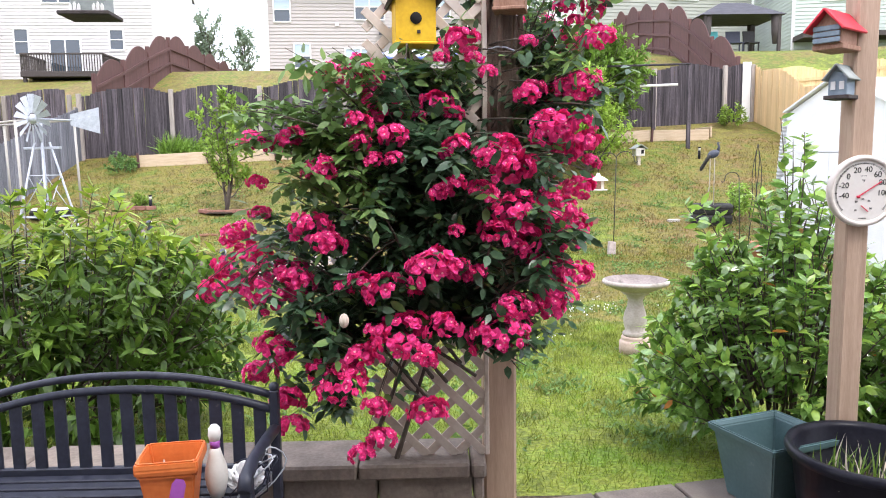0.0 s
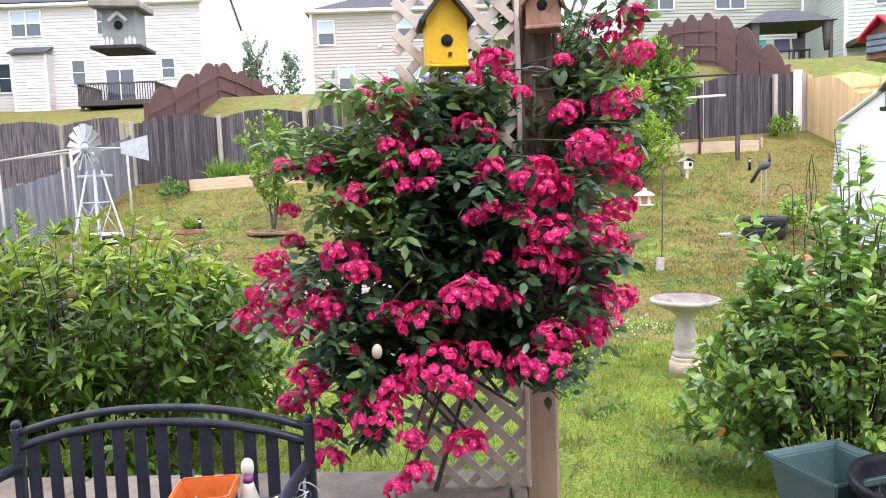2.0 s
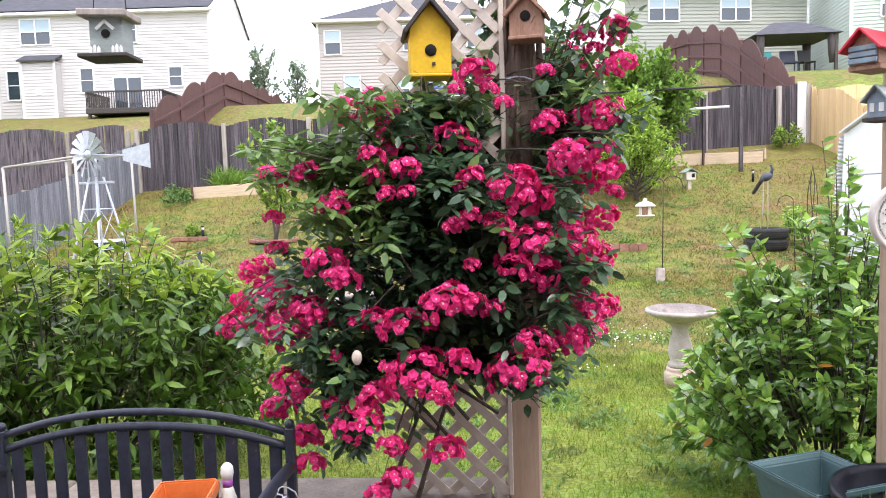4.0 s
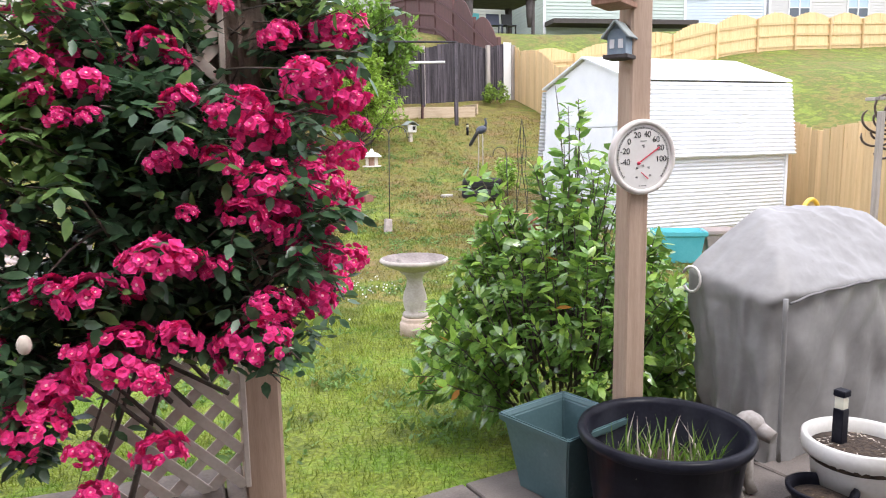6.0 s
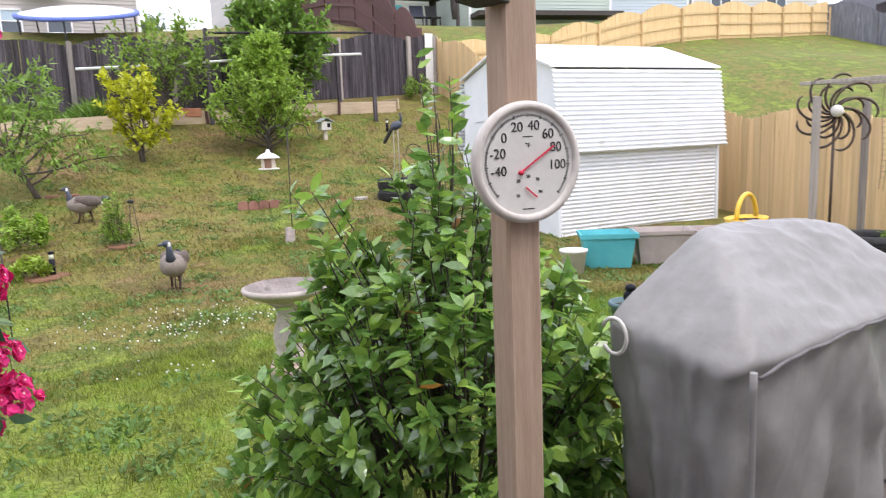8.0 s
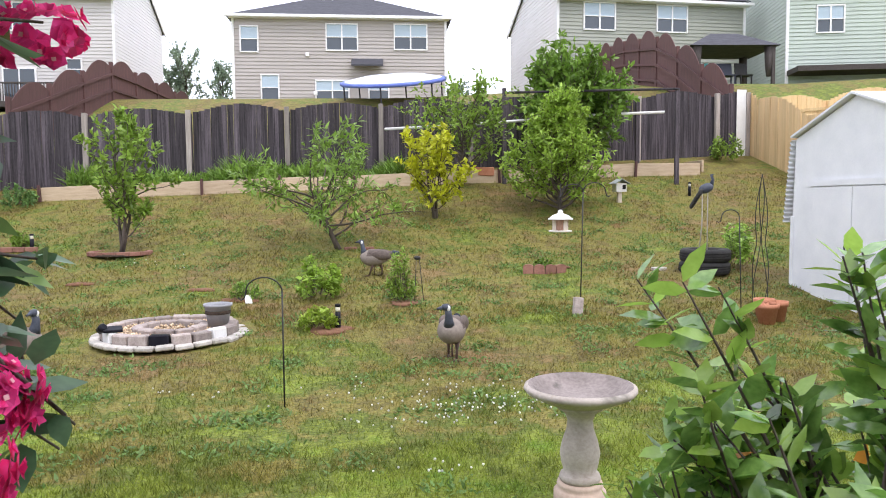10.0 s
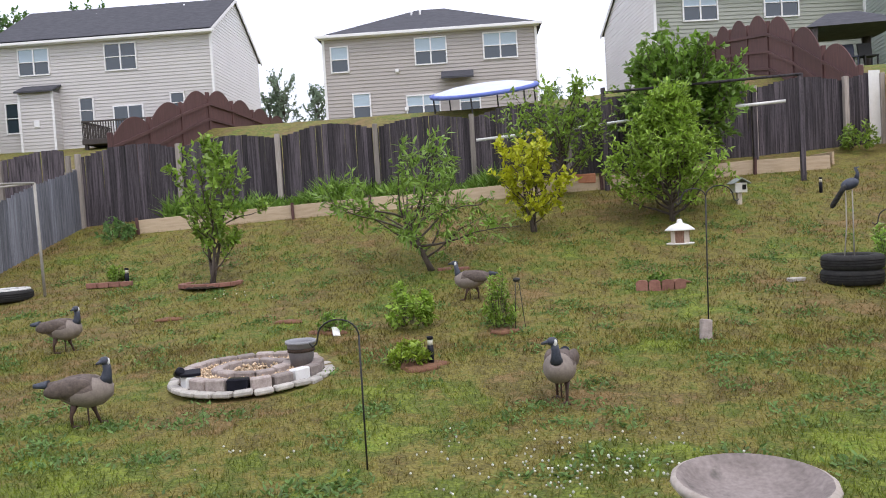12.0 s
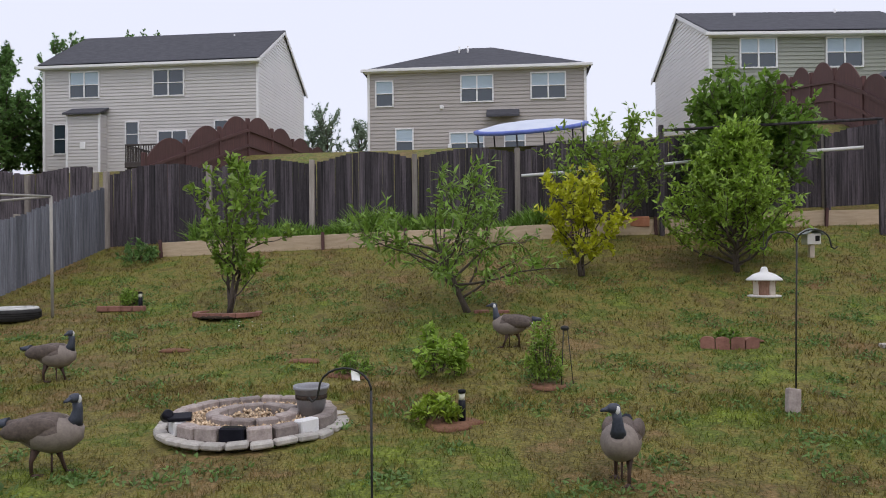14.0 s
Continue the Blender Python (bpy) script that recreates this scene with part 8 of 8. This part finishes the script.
def build_frame_left():
    t = thing("vine_arbor", (0, 0, 0), 0, "rickety frame of pale poles beside the fence", "arbor")
    P = [(-7.72, 15.7, 2.05), (-9.3, 15.85, 1.95), (-7.7, 13.4, 2.3), (-9.2, 13.5, 2.1)]
    tops = []
    for x, y, h in P:
        z = gz(x, y)
        bm = B()
        add_tube(bm, [(0, 0, -0.1), (-0.03, 0, h)], 0.026, 8)
        part("pole", bm, PIPE, t).matrix_basis = pose(x, y, z)
        tops.append((x - 0.03, y, z + h))
    for a, b in ((0, 1), (2, 3), (0, 2), (1, 3)):
        bm = B()
        add_tube(bm, [tops[a], tops[b]], 0.02, 8)
        part("rail", bm, PIPE, t)
    tyre("tyre_planter", -8.35, 15.6, gz(-8.35, 15.6) - 0.02, 0.40, 0.20, "half white painted tyre planter on the lawn", RUBBER, TYREWHITE)
    tyre("tyre_planter", -8.5, 13.45, gz(-8.5, 13.45) - 0.02, 0.40, 0.20, "black tyre planter with weeds", RUBBER)
    r_ = np.random.default_rng(401)
    bush("weedy_plant", (-8.9, 13.6, gz(-8.9, 13.6)), dome_shoots(r_, 30, 0.5, 0.35, 1.1, 0.2, 0.2), 14, 0.09, 0.4, "straggly weed beside the fence", 402, LEAFTREE, stem_r=0.004, category="plant")


def build_spinner_side():
    x, y = 8.9, 7.7
    z = gz(x, y)
    t = thing("wind_spinner", (x, y, z), -35, "bronze metal wind spinner with curled blades", "wind spinner")
    bm = B()
    add_tube(bm, [(0, 0, -0.1), (0, 0, 1.78)], 0.018, 8)
    part("pole", bm, BROWNMETAL, t)
    hz = 1.80
    bm = B()
    add_ball(bm, (0, -0.10, hz + 0.02), (0.075, 0.075, 0.075), 14)
    part("globe", bm, WHITEPOT, t)
    for wheel, (rr, n, yy) in enumerate(((0.47, 9, -0.07), (0.33, 8, -0.02))):
        for k in range(n):
            a = 2 * math.pi * k / n + wheel * 0.3
            bm = B()
            pts = []
            for q in np.linspace(0, math.pi * 1.15, 12):
                u = rr * (0.5 - 0.5 * math.cos(q))
                v = rr * 0.36 * math.sin(q)
                pts.append((u * math.cos(a) - v * math.sin(a), yy, hz + u * math.sin(a) + v * math.cos(a)))
            add_tube(bm, pts, [0.008] + [0.017] * 10 + [0.007], 5)
            part("blade", bm, BROWNMETAL, t)
    # garden frame with netting
    g = thing("netting_frame", (0, 0, 0), 0, "weathered timber frame hung with brown garden netting", "frame")
    posts = [(9.75, 7.9), (8.65, 7.75), (8.95, 5.2), (9.75, 5.15), (8.9, 2.6), (9.75, 2.5)]
    for px, py in posts:
        bm = B()
        add_box(bm, (0, 0, 0.95), (0.075, 0.075, 2.1), bevel=0.006)
        part("post", bm, GREYPOST, g).matrix_basis = pose(px, py, gz(px, py))
    for a, b in (((8.65, 8.0), (8.98, 2.3)), ((9.75, 8.0), (9.75, 2.3)), ((8.9, 5.2), (9.8, 5.15)), ((8.6, 7.8), (9.85, 7.9))):
        d = Vector((*b, 0)) - Vector((*a, 0))
        bm = B()
        add_box(bm, (0, 0, 0), (d.length, 0.04, 0.045), bevel=0.004)
        part("rail", bm, GREYPOST, g).matrix_basis = pose((a[0] + b[0]) / 2, (a[1] + b[1]) / 2, 1.90, 0, 0, math.degrees(math.atan2(d.y, d.x)))
    bm = B()
    for k in range(70):
        y0 = 2.6 + k * (5.1 / 69)
        xx = 9.80
        zt = 1.85
        zb = 0.62 + 0.12 * math.sin(k * 0.35)
        pts = [(xx + 0.02 * math.sin(k), y0 + 0.02 * math.sin(zq * 5), zq) for zq in np.linspace(zb, zt, 6)]
        add_tube(bm, pts, 0.0038, 3, cap=False)
    for j in range(17):
        pts = [(9.80 + 0.01 * math.sin(q * 3), q, 0.68 + j * 0.072 + 0.10 * math.sin(q * 1.2 + 0.3) * (1 - j / 17)) for q in np.linspace(2.6, 7.7, 36)]
        add_tube(bm, pts, 0.0032, 3, cap=False)
    part("netting", bm, BROWNMETAL, g)
    # raised timber bed, tyres and baskets
    r = thing("raised_bed", (9.2, 4.5, gz(9.2, 4.5)), 0, "raised bed of stacked pine boards", "raised bed")
    for k in range(3):
        bm = B()
        add_box(bm, (-0.45, 0.2, 0.08 + k * 0.15), (0.04, 2.2, 0.14), bevel=0.006)
        part("board", bm, PINE2, r)
        bm = B()
        add_box(bm, (0.0, 1.3, 0.08 + k * 0.15), (0.9, 0.04, 0.14), bevel=0.006)
        part("board", bm, PINE2, r)
    bm = B()
    add_box(bm, (0.0, 0.2, 0.2), (0.85, 2.1, 0.36))
    part("soil", bm, SOIL, r)
    tyre("tyre_planter", 8.75, 7.0, gz(8.75, 7.0) - 0.02, 0.42, 0.16, "tyre planter painted yellow below", YELLOWPLASTIC)
    tyre("tyre_planter", 8.75, 7.0, gz(8.75, 7.0) + 0.14, 0.42, 0.2, "black tyre stacked on a yellow tyre", RUBBER)
    tyre("tyre_planter", 9.02, 6.55, gz(9, 6.5) - 0.02, 0.36, 0.14, "low tyre planter with yellow painted rim", YELLOWPLASTIC)
    tyre("tyre_planter", 8.5, 8.2, gz(8.5, 8.2) - 0.02, 0.42, 0.3, "pale green painted tyre planter", WHITEPOT)
    b = thing("yellow_basket", (7.75, 7.95, gz(7.75, 7.95)), 20, "yellow glazed basket planter on a stand", "planter")
    bm = B()
    add_lathe(bm, [(0.16, 0), (0.12, 0.1), (0.13, 0.26), (0.3, 0.30), (0.33, 0.35), (0.3, 0.37), (0.0, 0.36)], 28, wob=lambda a, z: 1 + 0.05 * math.sin(12 * a) * (z > 0.28))
    part("stand", bm, YELLOWPLASTIC, b)
    bm = B()
    add_lathe(bm, [(0.12, 0.36), (0.24, 0.43), (0.30, 0.54), (0.28, 0.54), (0.22, 0.45)], 28, sx=1.15, sy=0.8)
    part("bowl", bm, YELLOWPLASTIC, b)
    bm = B()
    add_tube(bm, [(0.27 * math.cos(q), 0, 0.53 + 0.30 * math.sin(q)) for q in np.linspace(0, math.pi, 18)], 0.03, 8)
    part("handle", bm, YELLOWPLASTIC, b)
    bm = B()
    add_lathe(bm, [(0.25, 0.50), (0, 0.51)], 24, sx=1.1, sy=0.78)
    part("soil", bm, SOIL, b)
    bm = B()
    add_box(bm, (0, 0, 0.01), (1.6, 0.5, 0.04), bevel=0.01)
    solid("slate_slab", bm, STONE, "flat grey stone slab in the grass", "slab", m=pose(7.4, 5.6, gz(7.4, 5.6), 0, 0, -30))
    for x, y, s in ((8.45, 4.45, 0.16), (8.7, 4.1, 0.13), (8.2, 6.4, 0.12)):
        bm = B()
        bmesh.ops.create_icosphere(bm, subdivisions=3, radius=s)
        for v in bm.verts:
            v.co *= 1 + 0.35 * noise.noise(v.co * 9 + Vector((x, y, 0)))
            v.co.z = v.co.z * 0.7 + s * 0.35
        solid("garden_rock", bm, RINGPALE, "rough grey garden rock", "rock", m=pose(x, y, gz(x, y) - 0.02))


PINE2 = mat("raised_bed_pine", (0.32, 0.19, 0.09), (0.50, 0.33, 0.18), 3, (6, 1, 6), 0.85, 0.4, 0.004, per="object", vary=0.12)


def build_line():
    t = thing("vine_trellis", (0, 0, 0), 0, "weathered posts with wires and a white pipe before the fence", "trellis")
    for i, (x, y) in enumerate(((2.9, 20.6), (7.15, 20.4), (6.4, 21.2))):
        bm = B()
        add_box(bm, (0, 0, 1.1), (0.10, 0.10, 2.5 if i < 2 else 1.7), bevel=0.008)
        part("post", bm, GREYWOOD, t).matrix_basis = pose(x, y, gz(x, y))
    for z0 in (2.33,):
        bm = B()
        add_tube(bm, [(2.9, 20.55, gz(2.9, 20.6) + z0 - 0.1), (7.15, 20.35, gz(7.15, 20.4) + z0)], 0.03, 6)
        part("rail", bm, GREYWOOD, t)
    bm = B()
    add_tube(bm, [(-0.1, 21.3, 3.30), (2.2, 21.35, 3.42), (5.2, 21.2, 3.62), (6.9, 20.6, 3.62)], 0.035, 8)
    part("pipe", bm, WHITEPAINT, t, "white plastic pipe")
    bm = B()
    add_box(bm, (2.4, 20.75, gz(2.4, 20.75) + 0.25), (0.5, 0.25, 0.22), bevel=0.02)
    solid("red_trough", bm, TERRA, "red clay trough in the raised bed", "trough")
    bm = B()
    add_box(bm, (0, 0, 0.95), (0.30, 0.02, 1.95), bevel=0.005)
    solid("white_board", bm, WHITEPAINT, "white painted board closing the fence corner", "board", m=pose(10.02, 23.3, gz(10, 23.3) - 0.05, 0, 0, 9))


def build_neighbours():
    # trampoline
    x, y = -0.15, 30.3
    z = gz(x, y)
    t = thing("trampoline", (x, y, z), 0, "round trampoline with blue pad and pale cover", "trampoline")
    t.matrix_basis = pose(x, y, z - 0.22, 14, -3, 0)
    bm = B()
    add_lathe(bm, [(1.84, 0.80), (1.98, 0.80), (2.0, 0.90), (1.82, 0.93)], 48, caps=False)
    part("pad", bm, TARPBLUE, t)
    bm = B()
    add_lathe(bm, [(1.83, 0.925), (1.5, 0.99), (1.2, 1.05), (0.5, 1.10), (0, 1.11)], 48, caps=False)
    part("cover", bm, TARPTOP, t)
    for k in range(6):
        a = k * math.pi / 3 + 0.3
        bm = B()
        add_tube(bm, [(1.9 * math.cos(a), 1.9 * math.sin(a), -0.4), (1.9 * math.cos(a), 1.9 * math.sin(a), 0.92)], 0.03, 8)
        part("leg", bm, BLACKMETAL, t)
    # gazebo
    gx, gy = 14.6, 36.0
    z = gz(gx, gy)
    zb = 6.75
    t = thing("gazebo", (gx, gy, zb), 0, "dark metal gazebo with hipped roof and curtains", "gazebo")
    bm = B()
    rf = [(-2.0, -1.6, 1.42), (2.0, -1.6, 1.42), (2.0, 1.6, 1.42), (-2.0, 1.6, 1.42)]
    tp = [(-0.6, -0.25, 2.2), (0.6, -0.25, 2.2), (0.6, 0.25, 2.2), (-0.6, 0.25, 2.2)]
    for k in range(4):
        add_poly(bm, [rf[k], rf[(k + 1) % 4], tp[(k + 1) % 4], tp[k]])
    add_poly(bm, tp)
    add_poly(bm, list(reversed(rf)))
    bmesh.ops.remove_doubles(bm, verts=bm.verts, dist=1e-4)
    part("roof", fix(bm), SHINGLE, t)
    for sx in (-1, 1):
        for sy in (-1, 1):
            bm = B()
            add_box(bm, (sx * 1.75, sy * 1.4, 0.4), (0.14, 0.14, 2.1), bevel=0.01)
            part("post", bm, DECKWOOD, t)
            bm = B()
            add_lathe(bm, [(0.10, 0.1), (0.16, 0.6), (0.20, 1.4)], 10)
            part("curtain", bm, DECKWOOD, t).matrix_basis = pose(sx * 1.6, sy * 1.3, 0)
    for dx, c, w in ((-1.1, TURQ, 0.6), (0.0, NAVYPLASTIC, 0.7), (0.8, BLACKMETAL, 0.6)):
        ch = thing("patio_chair", (gx + dx, gy - 0.6, zb - 0.1), 10 * dx, "plastic patio chair under the gazebo", "chair", "patio chairs")
        bm = B()
        add_box(bm, (0, 0, 0.35), (w, 0.5, 0.06), bevel=0.01)
        part("seat", bm, c, ch)
        bm = B()
        add_box(bm, (0, 0.25, 0.65), (w, 0.06, 0.6), bevel=0.01, rx=-10)
        part("backrest", bm, c, ch)
        for sx in (-1, 1):
            for sy in (-1, 1):
                bm = B()
                add_box(bm, (sx * (w / 2 - 0.04), sy * 0.2, 0.05), (0.05, 0.05, 0.6))
                part("leg", bm, c, ch)
    # deck and details on the cream house
    m = H1
    d = new("deck")
    d.parent = m
    d.location = (6.55, 0, -0.42)
    d["label"] = "dark timber deck with railing"
    bm = B()
    add_box(bm, (2.25, -1.5, 0.55), (4.4, 3.0, 0.3), bevel=0.02)
    part("platform", bm, DECKWOOD, d)
    for a, b in (((0.1, -2.95), (4.4, -2.95)), ((0.1, -2.95), (0.1, 0)), ((4.4, -2.95), (4.4, 0))):
        dd = Vector((*b, 0)) - Vector((*a, 0))
        n = int(dd.length / 0.14)
        bm = B()
        c = (Vector((*a, 0)) + Vector((*b, 0))) / 2
        add_box(bm, (c.x, c.y, 1.62), (max(abs(dd.x), 0.1), max(abs(dd.y), 0.1), 0.08))
        part("handrail", bm, DECKWOOD, d)
        for k in range(n + 1):
            p = Vector((*a, 0)) + dd * k / n
            bm = B()
            add_box(bm, (p.x, p.y, 1.15), (0.04, 0.04, 0.95))
            part("baluster", bm, DECKWOOD, d)
    for sx in (0.2, 4.25):
        bm = B()
        add_box(bm, (sx, -2.8, -0.5), (0.16, 0.16, 2.0))
        part("deck_post", bm, DECKWOOD, d)
    bm = B()
    add_box(bm, (7.85, -0.04, 1.42), (1.8, 0.09, 2.1))
    dr = part("patio_door", bm, TRIM, m)
    for sx in (-0.48, 0.48):
        bm = B()
        add_box(bm, (7.85 + sx * 0.88, -0.09, 1.42), (0.76, 0.02, 1.95))
        part("pane", bm, GLASS, dr)
    bo = new("bay_closet")
    bo.parent = m
    bo.location = (1.9, 0, 0.05)
    bm = lap_wall(1.95, 3.35)
    part("front_wall", bm, SIDINGPALE, bo).matrix_basis = pose(0, -0.75, 0)
    for sx, rot in ((0, -90), (1.95, 90)):
        bm = lap_wall(0.75, 3.35)
        part("side_wall", bm, SIDINGPALE, bo).matrix_basis = pose(0, 0, 0, 0, 0, -90) if sx == 0 else pose(1.95, -0.75, 0, 0, 0, 90)
        bm = B()
        add_box(bm, (sx, -0.77, 1.68), (0.12, 0.06, 3.35))
        part("corner_trim", bm, TRIM, bo)
    bm = B()
    add_poly(bm, [(-0.15, -1.0, 3.3), (2.1, -1.0, 3.3), (2.1, 0, 3.75), (-0.15, 0, 3.75)])
    gg = bmesh.ops.extrude_face_region(bm, geom=bm.faces[:])
    bmesh.ops.translate(bm, vec=(0, 0, 0.1), verts=[v for v in gg["geom"] if isinstance(v, bmesh.types.BMVert)])
    part("roof", fix(bm), SHINGLE, bo)
    bm = B()
    add_box(bm, (0.95, -0.79, 1.55), (0.32, 0.06, 0.4), bevel=0.02)
    part("vent", bm, TRIM, bo)
    # porch roofs on the other houses
    for hh, x, z, w in ((H2, 7.1, 1.75, 1.7), (H3, 3.1, 1.9, 1.6)):
        bm = B()
        add_poly(bm, [(x - w / 2, -0.8, z), (x + w / 2, -0.8, z), (x + w / 2, 0, z + 0.45), (x - w / 2, 0, z + 0.45)])
        gg = bmesh.ops.extrude_face_region(bm, geom=bm.faces[:])
        bmesh.ops.translate(bm, vec=(0, 0, 0.1), verts=[v for v in gg["geom"] if isinstance(v, bmesh.types.BMVert)])
        part("porch_roof", fix(bm), SHINGLE, hh)
    for hh, x, z in ((H2, 3.9, 2.45), (H2, 4.3, 0.4)):
        bm = B()
        add_box(bm, (x, -0.08, z), (0.2, 0.14, 0.2), bevel=0.02)
        part("wall_lamp", bm, TRIM, hh)
    # balcony under the mint house
    bm = B()
    add_box(bm, (0, 0, 0), (8.5, 1.6, 0.25))
    part("deck", bm, DECKWOOD, H4, "dark raised deck").matrix_basis = pose(4.25, -0.8, 1.6)


build_windmill()
build_frame_left()
build_spinner_side()
build_line()
build_neighbours()
